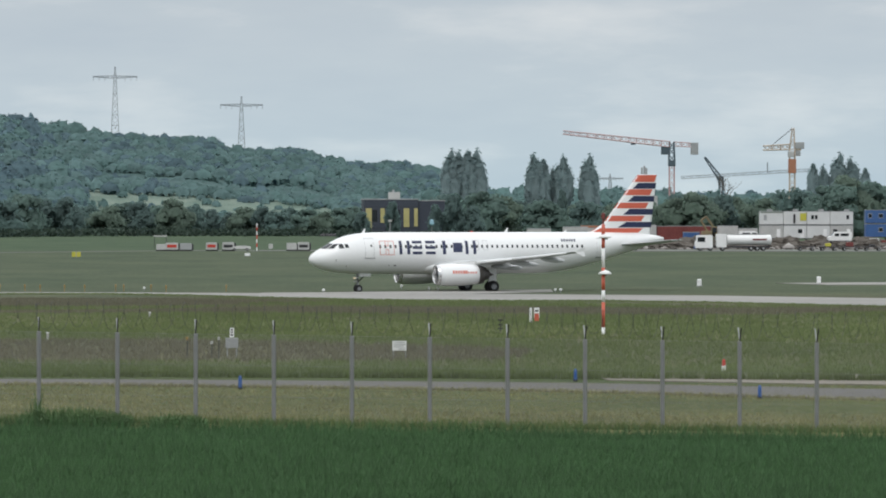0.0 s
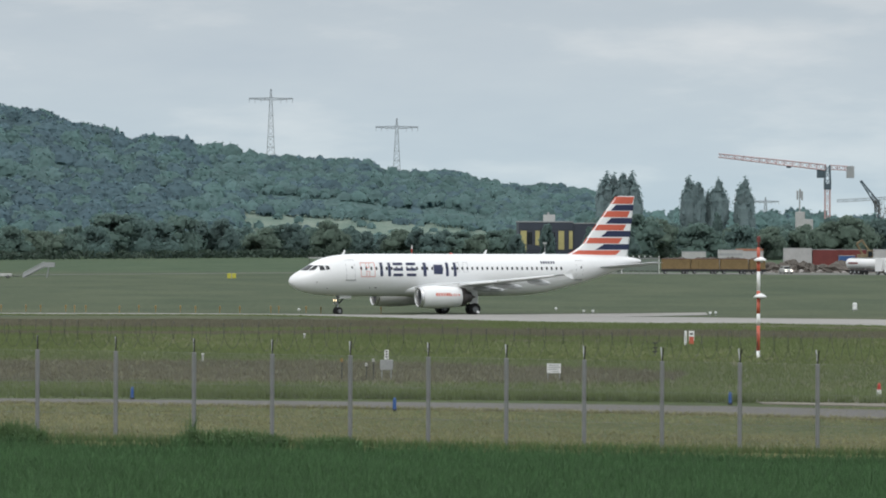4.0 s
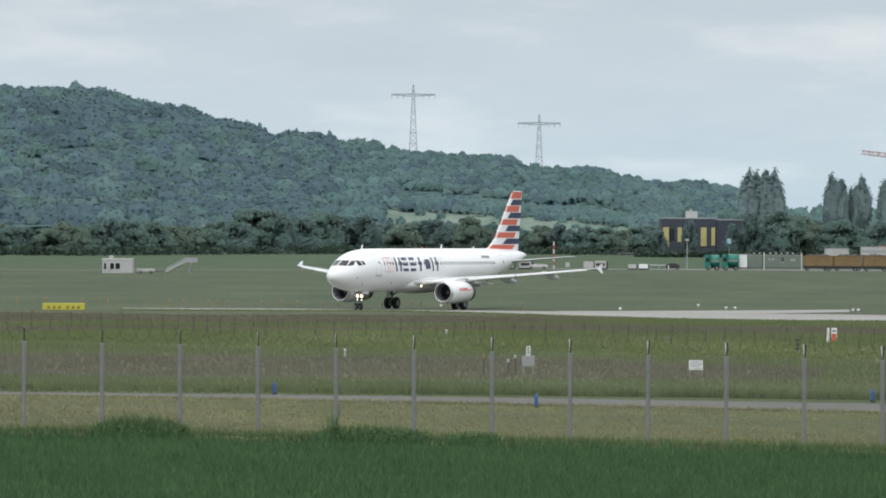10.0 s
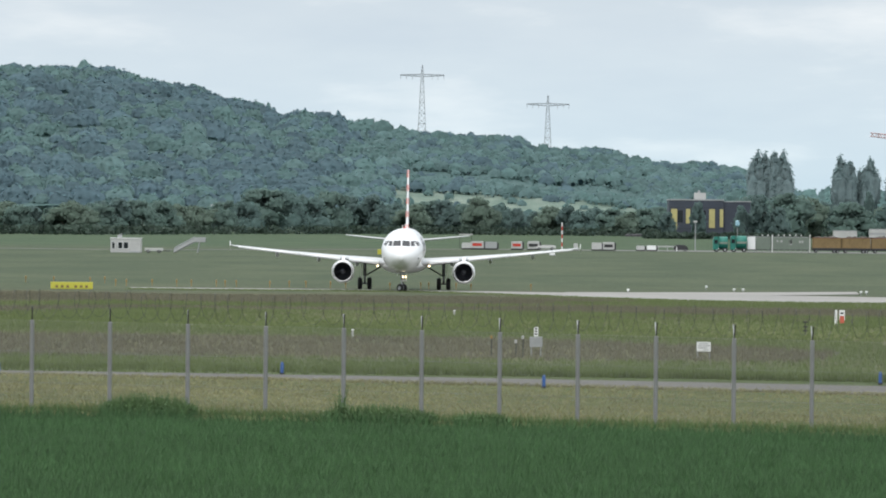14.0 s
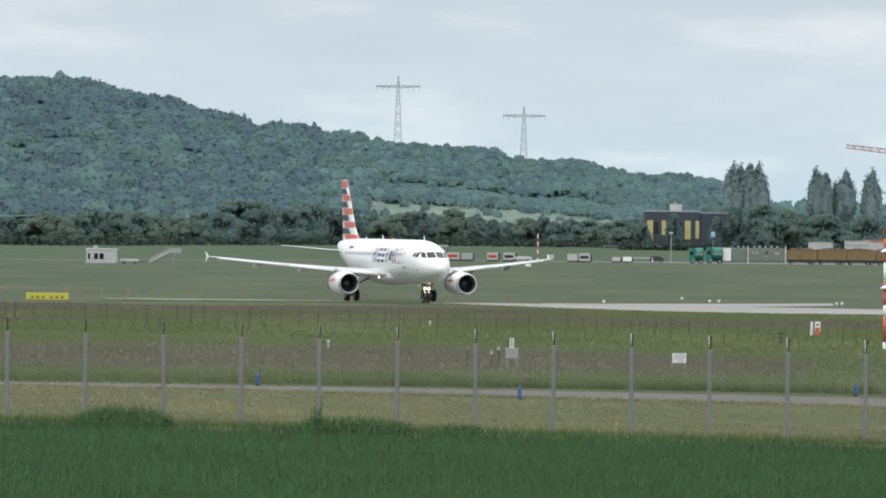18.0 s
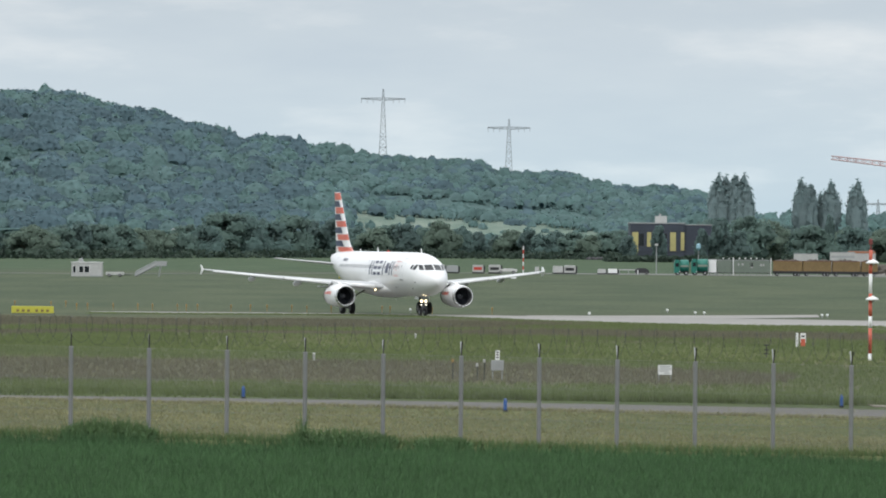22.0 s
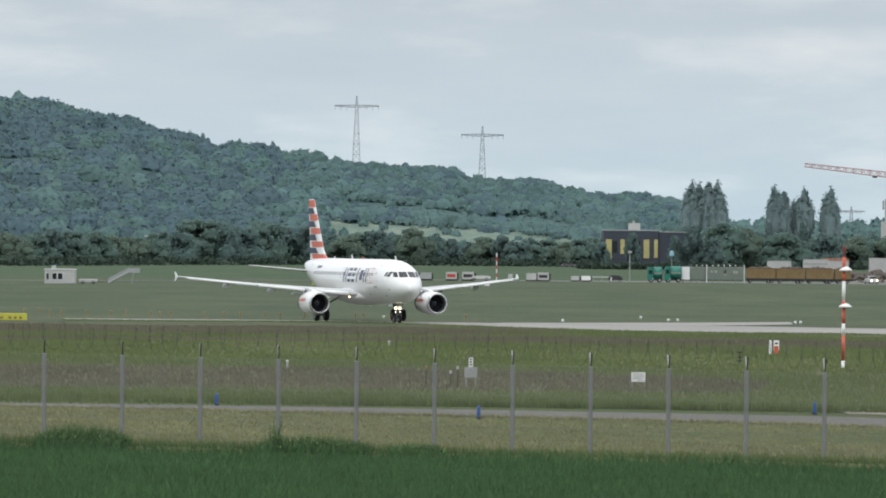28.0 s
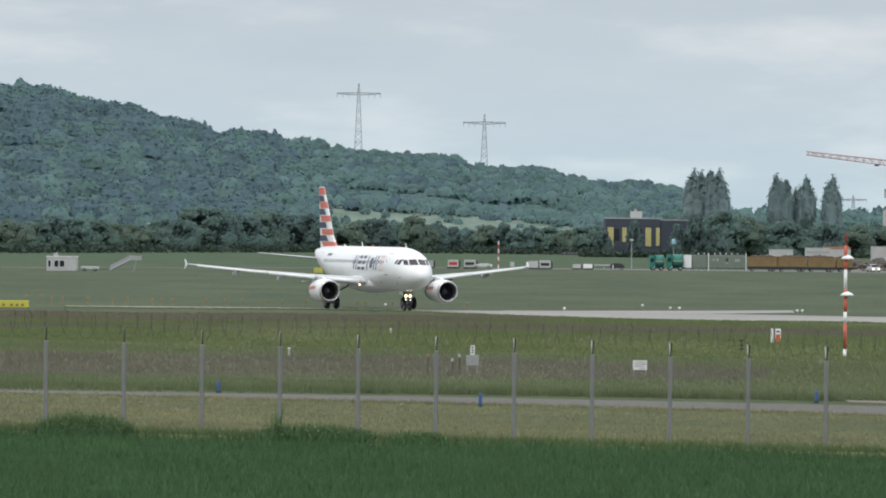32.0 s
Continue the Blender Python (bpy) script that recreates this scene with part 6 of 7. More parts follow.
def site_cabin(x0, x1, y, z0, z1, material, label, windows=((0.25, 0.3),), group="site cabins"):
    t = container(x0, x1, y, z0, z1, material, label, "site_cabin", 2.5, False, group)
    w, h = x1 - x0, z1 - z0
    for i, (u, ww) in enumerate(windows):
        k = part("window", box(-w / 2 + w * u, -w / 2 + w * (u + ww), -0.03, -0.004, z0 + h * 0.4, z0 + h * 0.75), "dirty_white", t)
        part("pane", box(-w / 2 + w * u + 0.06, -w / 2 + w * (u + ww) - 0.06, -0.04, -0.031, z0 + h * 0.43, z0 + h * 0.72), "glass", k)
    return t


def guard_hut():
    t = thing("guard_hut", (-63.6, 807, 0), "white flat-roofed guard hut with dark windows", "hut")
    part("wall", box(-2.7, 2.7, 0, 3.2, 0, 2.5, 0.02), "dirty_white", t)
    part("roof", box(-2.8, 2.8, -0.1, 3.3, 2.5, 2.62, 0.02), "white", t)
    for x0, x1, z0, z1 in ((-2.4, -1.95, 0.7, 1.85), (-1.3, -0.55, 0.75, 1.85), (-0.35, 0.5, 0.75, 1.85)):
        k = part("window", box(x0 - 0.06, x1 + 0.06, -0.03, -0.003, z0 - 0.06, z1 + 0.06), "white", t)
        part("pane", box(x0, x1, -0.042, -0.031, z0, z1), "glass", k)
    part("roof_unit", box(-1.55, -0.75, 1, 1.8, 2.62, 3.15, 0.05), "grey", t)
    part("roof_aerial", tube((-1.1, 1.4, 3.1), (-0.8, 1.4, 3.45), 0.05), "steel", t)
    part("step", box(0.7, 2.6, -0.5, -0.05, 0, 0.25, 0.02), "grey", t)
    t = thing("trailer", (-58.6, 807, 0), "low white trailer parked by the hut", "trailer")
    part("bed", box(-1.5, 1.7, -0.8, 0.8, 0.35, 0.85, 0.05), "dirty_white", t)
    part("drawbar", tube((1.6, 0, 0.4), (3.0, 0, 0.35), 0.06), "dark_steel", t)
    add_wheels(t, [(-0.9, -0.8), (-0.9, 0.8), (1.0, -0.8), (1.0, 0.8)], 0.28, 0.2)
    t = thing("boarding_stairs", (-52.2, 807, 0), "grey mobile boarding stairs with a top platform", "stairs")
    bm = bmesh.new()
    for i in range(11):
        add_box(bm, -2.6 + i * 0.33, -2.22 + i * 0.33, -0.7, 0.7, 0.18 + i * 0.185, 0.25 + i * 0.185)
    part("treads", bm, "grey", t)
    for s in (-1, 1):
        part("stringer", add_tube(tube((-2.7, s * 0.72, 0.2), (1.0, s * 0.72, 2.2), 0.17), (-2.6, s * 0.72, 1.0), (1.0, s * 0.72, 2.9), 0.06), "grey", t)
        bm = bmesh.new()
        vs = [bm.verts.new((x, s * 0.76 + d, z)) for d in (-0.03, 0.03) for x, z in ((-2.75, 0.1), (-2.7, 0.85), (1.0, 2.75), (1.0, 1.9))]
        bm.faces.new(vs[:4])
        bm.faces.new(vs[:3:-1])
        for i in range(4):
            bm.faces.new((vs[i], vs[(i + 1) % 4], vs[4 + (i + 1) % 4], vs[4 + i]))
        part("flank", bm, "grey", t, "grey sheet metal flank")
        part("side_panel", box(0.95, 2.9, s * 0.74 - 0.02, s * 0.74 + 0.02, 2.0, 2.7), "grey", t)
        part("leg", tube((1.9, s * 0.7, 2.1), (1.5, s * 0.7, 0.1), 0.07), "grey", t)
        part("platform_rail", box(1.0, 2.9, s * 0.7 - 0.03, s * 0.7 + 0.03, 2.25, 2.85), "grey", t)
    part("platform", box(1.0, 2.9, -0.75, 0.75, 2.1, 2.25, 0.02), "dark_steel", t)


guard_hut()
BOX_TRUCKS = ((-3.2, 2.0, 0.25, 1.45, "dirty_white", None), (-0.9, 2.7, 0.0, 1.75, "dirty_white", "red"), (2.0, 2.5, 0.0, 1.65, "grey", None), (7.4, 2.3, 0.1, 1.8, "dirty_white", "red"), (10.9, 2.5, 0.1, 1.85, "dirty_white", "dark_steel"), (24.2, 2.1, 0.1, 1.7, "dirty_white", None), (26.7, 2.4, 0.1, 1.85, "dirty_white", "dark_steel"), (33.4, 1.7, 0.1, 1.15, "dirty_white", None), (35.7, 1.9, 0.1, 1.2, "white", None))
for x, w, z0, z1, m, s in BOX_TRUCKS:
    t = thing("baggage_container", (x, 950, 0), "weathered airport baggage container with a marking panel" if s else "plain weathered airport baggage container", "container", "baggage containers")
    profile_body("body", [(-w / 2, 0.3), (-w / 2, z1 - 0.1), (-w / 2 + 0.2, z1), (w / 2 - 0.1, z1), (w / 2, z1 - 0.3), (w / 2, 0.3)], 1.6, m, t)
    part("base", box(-w / 2 - 0.1, w / 2 + 0.1, -0.8, 0.8, 0.0, 0.28, 0.03), "dark_steel", t)
    if s:
        part("marking_panel", box(-w * 0.38, w * 0.36, -0.83, -0.805, 0.75, 1.35), s, t, "plain marking panel")
    part("curtain", box(w / 2 + 0.01, w / 2 + 0.35, -0.7, 0.7, 0.2, z1 - 0.15, 0.03), "dark_steel", t, "dark end curtain")
car(13.5, 950, 180, "dirty_white", "pale low car beside the baggage containers", h=1.1)
t = thing("covered_cart", (42.1, 954, 0), "low dark tarpaulin-covered cart on the verge", "cart")
profile_body("tarpaulin", [(-1.6, 0.35), (-1.45, 1.1), (-0.9, 1.4), (0.7, 1.35), (1.3, 1.0), (1.5, 0.35)], 1.6, "dark_steel", t)
part("chassis", box(-1.5, 1.4, -0.7, 0.7, 0.25, 0.38, 0.02), "grey", t)
add_wheels(t, [(a, s * 0.7) for a in (-1.0, 0.9) for s in (-1, 1)], 0.28, 0.18)
t = thing("marker_stake", (41.0, 950, 0), "short white marker stake before the cart", "post")
part("stake", box(-0.1, 0.1, -0.1, 0.1, 0, 1.0, 0.02), "white", t)
part("foot", box(-0.2, 0.2, -0.2, 0.2, 0, 0.08, 0.01), "grey", t)
t = thing("low_barrier", (39.3, 956, 0), "thin pale barrier rail on short posts", "barrier")
part("rail", box(-2.2, 2.2, -0.05, 0.05, 0.85, 1.1, 0.02), "dirty_white", t)
for s in (-1.9, 0, 1.9):
    part("post", box(s - 0.06, s + 0.06, -0.05, 0.05, 0, 0.86), "grey", t)
t = thing("sign_board", (19.8, 950, 0), "small white sign board on the verge", "sign")
part("board", box(-0.45, 0.45, -0.03, 0.03, 0.5, 1.5, 0.02), "dirty_white", t)
part("post", tube((0, 0.05, 0), (0, 0.05, 0.6), 0.06), "grey", t)
t = thing("signal_pole", (16.9, 950, 0), "tall red and white banded pole", "pole")
for i in range(7):
    part("band", tube((0, 0, i * 0.84), (0, 0, i * 0.84 + 0.84), 0.125, n=10), "white" if i % 2 == 0 else "red", t)
t = thing("awning", (-3.5, 1000, 0), "long pale awning on thin posts", "awning")
part("awning", box(-1.5, 1.5, -1, 1, 2.75, 3.05, 0.03), "dirty_white", t)
for s in (-1.3, 1.3):
    part("post", tube((s, 0, 0), (s, 0, 2.8), 0.06), "dark_steel", t)
for i in range(7):
    x = 51.5 + i * 1.5
    t = thing("scrap_pile", (x, 1595, 0), "low dark heap beside the hedge", "heap", "dark heaps")
    bm = bmesh.new()
    bmesh.ops.create_icosphere(bm, subdivisions=2, radius=1.0)
    for v in bm.verts:
        v.co = Vector((v.co.x * 1.1, v.co.y, max(-0.1, v.co.z) * 1.05)) * (1 + 0.25 * noise.noise(v.co * 2 + Vector((i * 3.0, 0, 0))))
    part("mound", bm, "dark_steel", t)


def green_truck(x, w, h):
    t = thing("tank_lorry", (x, 950, 0), "dark teal green lorry with a rounded tank body", "lorry", "teal lorries")
    profile_body("cab", [(-w / 2, 0.5), (-w / 2, h * 0.75), (-w / 2 + 0.25, h - 0.2), (-w / 2 + 1.1, h - 0.2), (-w / 2 + 1.2, 0.5)], 2.3, "teal", t)
    part("side_window", box(-w / 2 + 0.25, -w / 2 + 0.95, -1.18, -1.15, h * 0.52, h * 0.75), "glass", t)
    part("tank", lathe([(-w / 2 + 1.25, 0.3), (-w / 2 + 1.3, h * 0.38), (w / 2 - 0.15, h * 0.38), (w / 2, 0.3)], 24, "X", (0, 0, h * 0.57), close=True), "teal", t, smooth=True)
    part("stripe", box(-w / 2 + 1.3, w / 2 - 0.2, -h * 0.38 - 0.03, -h * 0.38 + 0.01, h * 0.5, h * 0.62), "grey_green", t, "pale band")
    part("chassis", box(-w / 2 + 0.1, w / 2, -0.9, 0.9, 0.45, 0.7, 0.03), "dark_steel", t)
    part("lamp", box(-w / 2 + 1.0, -w / 2 + 1.25, -1.2, -1.12, 0.62, 0.85), "dirty_white", t)
    add_wheels(t, [(a, s * 0.95) for a in (-w / 2 + 0.75, w / 2 - 0.7) for s in (-1, 1)], 0.45, 0.3)


green_truck(50.2, 3.2, 3.4)
green_truck(54.0, 3.6, 3.6)
container(55.9, 57.5, 950, 0.5, 3.3, "white", "white narrow container with a small dark mark", ribs=False)
container(57.7, 60.8, 951, 0.5, 3.2, "grey_green", "grey green sheet metal container")
t = container(61.0, 68.9, 951, 0.5, 3.2, "grey_green", "long grey green sheet metal hoarding with pale plates")
for x0, x1, z0, z1, m in ((-2.9, -2.4, 2.1, 2.6, "dirty_white"), (-2.1, -1.7, 2.1, 2.6, "dirty_white"), (-0.3, 0.3, 1.9, 2.7, "dark_steel"), (-0.3, 0.3, 1.6, 1.85, "dirty_white"), (1.8, 2.7, 2.0, 2.5, "dirty_white")):
    part("plate", box(x0, x1, -0.06, -0.037, z0, z1), m, t)
for i, x in enumerate((59.0, 60.2, 61.1, 62.4, 63.6, 64.8, 66.0, 67.2, 69.0)):
    p = thing("hoarding_post", (x, 950.6, 0), "white post of the sheet metal hoarding", "post", "hoarding posts")
    part("post", box(-0.08, 0.08, -0.08, 0.08, 0, 3.55 if i not in (2, 8) else 3.75), "grey_green" if i not in (2, 8) else "white", p)
    part("cap", box(-0.11, 0.11, -0.11, 0.11, 3.5, 3.75, 0.02), "white", p)
for x0, w in ((69.4, 6.1), (75.6, 6.0), (81.8, 5.9), (87.9, 3.4)):
    t = thing("skip_trailer", (x0 + w / 2, 950, 0), "ochre yellow tipping skip on a flat trailer", "trailer", "ochre skip trailers")
    body = profile_body("skip", [(-w / 2, 1.02), (-w / 2 + 0.05, 3.2), (w / 2 - 0.05, 3.2), (w / 2, 1.02)], 2.4, "ochre", t)
    for k in range(5):
        part("rib", box(-w / 2 + 0.3 + k * (w - 0.6) / 4 - 0.06, -w / 2 + 0.3 + k * (w - 0.6) / 4 + 0.06, -1.27, -1.16, 1.1, 3.15), "ochre", body)
    part("rim", box(-w / 2, w / 2, -1.22, -1.1, 3.12, 3.2, 0.02), "rust", body)
    bm = bmesh.new()
    bmesh.ops.create_grid(bm, x_segments=24, y_segments=6, size=1.0)
    for v in bm.verts:
        rim = (1 - abs(v.co.x) ** 4) * (1 - abs(v.co.y) ** 4)
        v.co = Vector((v.co.x * (w / 2 - 0.1), v.co.y * 1.05, 3.05 + rim * (0.3 + 0.55 * noise.noise((v.co.x * 3 + x0, v.co.y * 2, 0.0)) + 0.3 * noise.noise((v.co.x * 9, v.co.y * 5, x0)))))
    part("load", bm, "mound", t, "brown earth load heaped in the skip")
    part("flatbed", box(-w / 2 - 0.05, w / 2 + 0.05, -1.15, 1.15, 0.5, 1.0, 0.04), "dark_steel", t)
    add_wheels(t, [(a, s * 0.95) for a in (-w / 2 + 0.8, w / 2 - 1.5, w / 2 - 0.8) for s in (-1, 1)], 0.33, 0.3)
container(77.8, 83.0, 1000, 2.7, 4.5, "dirty_white", "pale container seen over the skips", ribs=False)
t = container(85.8, 91.2, 1000, 3.0, 4.9, "dirty_white", "pale container with a grey stripe over the skips", ribs=False)
part("stripe", box(-2.6, 2.6, -0.03, -0.01, 3.7, 4.2), "grey", t)


# ---- building yard ----
t = container(94.5, 101, 1055, 1.2, 4.6, "dirty_white", "weathered pale shed with a red roof edge", ribs=False)
part("roof_edge", box(-3.2, 3.2, -0.1, 0.1, 4.6, 5.1, 0.03), "crane_orange", t, "dull red roof edge")
t = container(106.4, 112.9, 1060, 0.2, 5.2, "dirty_white", "pale corrugated shed with open frames")
container(113.1, 119.0, 1060, 0.2, 4.9, "rust", "dark red shipping container")
container(119.1, 126.0, 1062, 0.2, 4.9, "rust", "dark red shipping container")
container(126.4, 131.0, 1050, 0.4, 5.0, "dirty_white", "pale flat-roofed site shed", ribs=False)
container(131.2, 135.6, 1050, 0.4, 4.4, "dirty_white", "pale site shed, lower", ribs=False)
for i, (above, below) in enumerate((((), ()), ((), ((0.62, 0.2),)), (((0.18, 0.13), (0.34, 0.13)), ()), (((0.7, 0.13),), ((0.12, 0.2),)))):
    x0 = 140.1 + i * 5.65
    t = site_cabin(x0, x0 + 5.55, 1080, 5.2, 8.4, "cabin_white", "white stacked site cabin", above)
    part("roof_unit", box(-1.0 + 0.6 * i, 0.2 + 0.6 * i, 0.6, 1.6, 8.5, 8.95, 0.05), "grey", t)
    if i == 0:
        part("board", box(-1.9, -1.2, -0.05, -0.02, 6.3, 7.6), "grey", t, "grey notice panel")
        part("board", box(-2.75, 2.75, -0.05, -0.02, 8.05, 8.35), "grey_green", t, "pale green fascia board")
    t = site_cabin(x0, x0 + 5.55, 1080, 1.9, 5.0, "dirty_white" if i in (0, 3) else "cabin_white", "grey ground floor site cabin" if i in (0, 3) else "white ground floor site cabin with a door", below)
    part("door", box(1.2, 2.1, -0.03, -0.005, 1.95, 4.2), "white", t)
container(115.6, 119.2, 1026, 0.3, 3.6, "cabin_blue", "dark blue steel container beside the excavator")
t = thing("wall_poster", (150.5, 1079.9, 0), "yellow square placard on the cabin wall", "sign")
part("placard", box(-0.75, 0.75, -0.06, -0.04, 6.2, 8.0), "yellow", t)
part("dark_panel", box(-2.4, -1.9, -0.06, -0.04, 5.6, 7.8), "dark_steel", t)
for i in range(2):
    site_cabin(162.9 + i * 5.0, 167.8 + i * 5.0, 1062, 5.6, 8.7, "cabin_blue", "blue stacked site cabin with a white-framed window", ((0.12, 0.18), (0.62, 0.22)))
    site_cabin(162.9 + i * 5.0, 167.8 + i * 5.0, 1062, 2.3, 5.4, "cabin_blue", "blue ground floor site cabin", ((0.62, 0.22),))
for i in range(4):
    t = thing("generator_box", (157 + i * 2.6, 1010, 0), "grey steel box on the yard", "box", "yard boxes")
    part("housing", box(-1.0, 1.0, 0, 1.6, 0.2, 2.3 - 0.4 * (i % 2), 0.05), ("dirty_white", "rust", "grey", "dirty_white")[i], t)
    part("skid", box(-1.1, 1.1, -0.05, 1.65, 0, 0.2, 0.02), "dark_steel", t)
van(147.5, 1000, 180, "white van parked below the site cabins", "white", 1.4)
van(129.3, 1014, 0, "white van behind the tanker", "white", 1.5)
heap_rnd = random.Random(23)
HEAPS = [(104, 6, 2.4, 1012), (99, 4, 1.8, 1005), (117, 7, 2.4, 1018), (128, 5, 2.4, 1006), (137, 8, 2.3, 1012), (146, 9, 2.6, 1014), (156, 8, 2.4, 1020), (166, 8, 2.3, 1015), (109, 5, 1.6, 1000)]
HEAPS += [(95 + 4.1 * k + heap_rnd.uniform(-1.2, 1.2), heap_rnd.uniform(4, 7.5), heap_rnd.uniform(1.2, 2.3), heap_rnd.uniform(996, 1024)) for k in range(19)]
for i, (x, w, h, y) in enumerate(HEAPS):
    t = thing("spoil_heap", (x, y, 0), "brown grey heap of soil and rubble", "heap", "spoil heaps")
    bm = bmesh.new()
    bmesh.ops.create_icosphere(bm, subdivisions=4, radius=1.0)
    for v in bm.verts:
        k = 1 + 0.4 * noise.noise(v.co * 2.2 + Vector((i * 5.0, 1, 0))) + 0.22 * noise.noise(v.co * 6 + Vector((i, 0, 0))) + 0.1 * noise.noise(v.co * 15 + Vector((i, 0, 0)))
        v.co = Vector((v.co.x * w * 0.62 * k, v.co.y * 4 * k, max(-0.1, v.co.z) * h * k))
    part("mound", bm, "mound", t)

g = np.random.default_rng(77)
rv, rf, rn = [], [], 0
for i in range(1100):
    k = g.uniform(0.15, 0.6) * (2.4 if i % 30 == 0 else 1)
    p = ICO_V * g.uniform(0.6, 1.3, (len(ICO_V), 1)) * k * np.array([g.uniform(0.8, 2.2), 1, g.uniform(0.5, 1.1)])
    rv.append(p + np.array([g.uniform(93, 185), g.uniform(986, 1030), k * 0.3]))
    rf.append(ICO_F + rn)
    rn += len(ICO_V)
tagged(new("rubble", fast_mesh("rubble", np.vstack(rv), np.vstack(rf), "rubble")), "scattered stones, boards and rubble on the yard", "rubble", kind="stuff")


def excavator():
    t = thing("excavator", (122.6, 1035, 0), "ochre excavator with a folded arm on the yard", "excavator")
    for s in (-1, 1):
        k = profile_body("track", [(-2, 0.2), (-1.7, 0), (1.7, 0), (2, 0.2), (2, 0.7), (1.7, 0.9), (-1.7, 0.9), (-2, 0.7)], 0.6, "dark_steel", t)
        k.matrix_basis = pose(0, s * 1.1, 1.2)
    part("house", box(-1.9, 1.2, -1.2, 1.2, 2.3, 3.9, 0.15), "dusty_ochre", t)
    cab = part("cab", box(0.3, 1.6, -1.2, -0.1, 2.4, 4.9, 0.12), "dusty_ochre", t)
    part("cab_window", box(0.45, 1.45, -1.23, -1.19, 3.5, 4.7), "glass", cab)
    for a, b, r in (((-0.4, 0.4, 3.6), (-2.0, 0.4, 6.3), 0.3), ((-2.0, 0.4, 6.3), (-0.8, 0.4, 7.2), 0.28), ((-0.8, 0.4, 7.2), (1.3, 0.4, 4.2), 0.24)):
        part("arm", tube(a, b, r, r * 0.8, 6), "dusty_ochre", t)
    part("bucket", box(0.9, 2.0, -0.1, 0.9, 3.4, 4.4, 0.15), "grey", t)


excavator()
car(95.9, 952, -78, "dirty_white", "parked car with lit headlights facing the field", True, 1.7)
for i in range(4):
    x = 132.4 + i * 4.7
    t = thing("flat_trailer", (x, 946, 0), "low dark flat trailer on the service road", "trailer", "flat trailers")
    part("deck", box(-2.0, 2.0, -0.9, 0.9, 0.75, 0.95, 0.03), "dark_steel", t)
    part("load", box(-0.9 + 0.3 * (i % 2), 0.6, -0.6, 0.6, 0.95, 1.35 + 0.25 * (i % 3), 0.08), ("mound", "yellow", "rust", "dark_steel")[i], t)
    part("drawbar", tube((1.9, 0, 0.7), (2.6, 0, 0.5), 0.06), "dark_steel", t)
    add_wheels(t, [(a, s * 0.85) for a in (-1.3, 1.3) for s in (-1, 1)], 0.35, 0.22)


def tank_truck():
    """White articulated fuel tanker; x forward, origin at its middle."""
    t = thing("fuel_tanker", (0, 0, 0), "white fuel tanker lorry on the service road", "lorry")
    cab = profile_body("cab", [(4.4, 0.55), (4.4, 3.0), (4.6, 3.3), (7.7, 3.25), (8.1, 1.8), (8.15, 0.55)], 2.4, "white", t)
    part("windscreen", box(7.85, 8.05, -1.0, 1.0, 1.9, 2.75, 0.02), "glass", cab)
    for s in (-1, 1):
        part("side_window", box(6.0, 7.6, s * 1.2 - 0.012, s * 1.2 + 0.012, 1.85, 2.85), "glass", cab)
        part("headlight", box(8.1, 8.2, s * 0.85 - 0.2, s * 0.85 + 0.2, 0.8, 1.0, 0.02), "grey", cab)
    part("bumper", box(7.9, 8.25, -1.15, 1.15, 0.4, 0.95, 0.05), "cabin_blue", t)
    part("pump_cabinet", box(1.5, 3.6, -1.2, 1.2, 0.7, 3.5, 0.06), "white", t)
    bm = lathe([(-8.1, 0.4), (-7.95, 1.0), (-7.8, 1.12), (1.15, 1.12), (1.3, 1.0), (1.4, 0.4)], 28, "X", close=True)
    bmesh.ops.scale(bm, vec=(1, 1.05, 0.95), verts=bm.verts)
    bmesh.ops.translate(bm, vec=(0, 0, 2.3), verts=bm.verts)
    tank = part("tank", bm, "white", t, smooth=True)
    for s in (-1, 1):
        part("marking_bar", box(-7.0, -4.0, s * 1.19 - 0.02, s * 1.19 + 0.02, 2.2, 2.55), "rust", tank, "plain dark red marking bar")
    part("catwalk", box(-7, 1.0, -0.4, 0.4, 3.35, 3.5, 0.02), "grey", tank)
    part("chassis", box(-7.6, 7.8, -0.8, 0.8, 0.6, 1.0, 0.04), "dark_steel", t)
    add_wheels(t, [(a, s * 1.0) for a in (-6.3, -5.0, -3.7, 2.3, 4.9, 7.0) for s in (-1, 1)], 0.5, 0.32)
    return t


tanker = tank_truck()


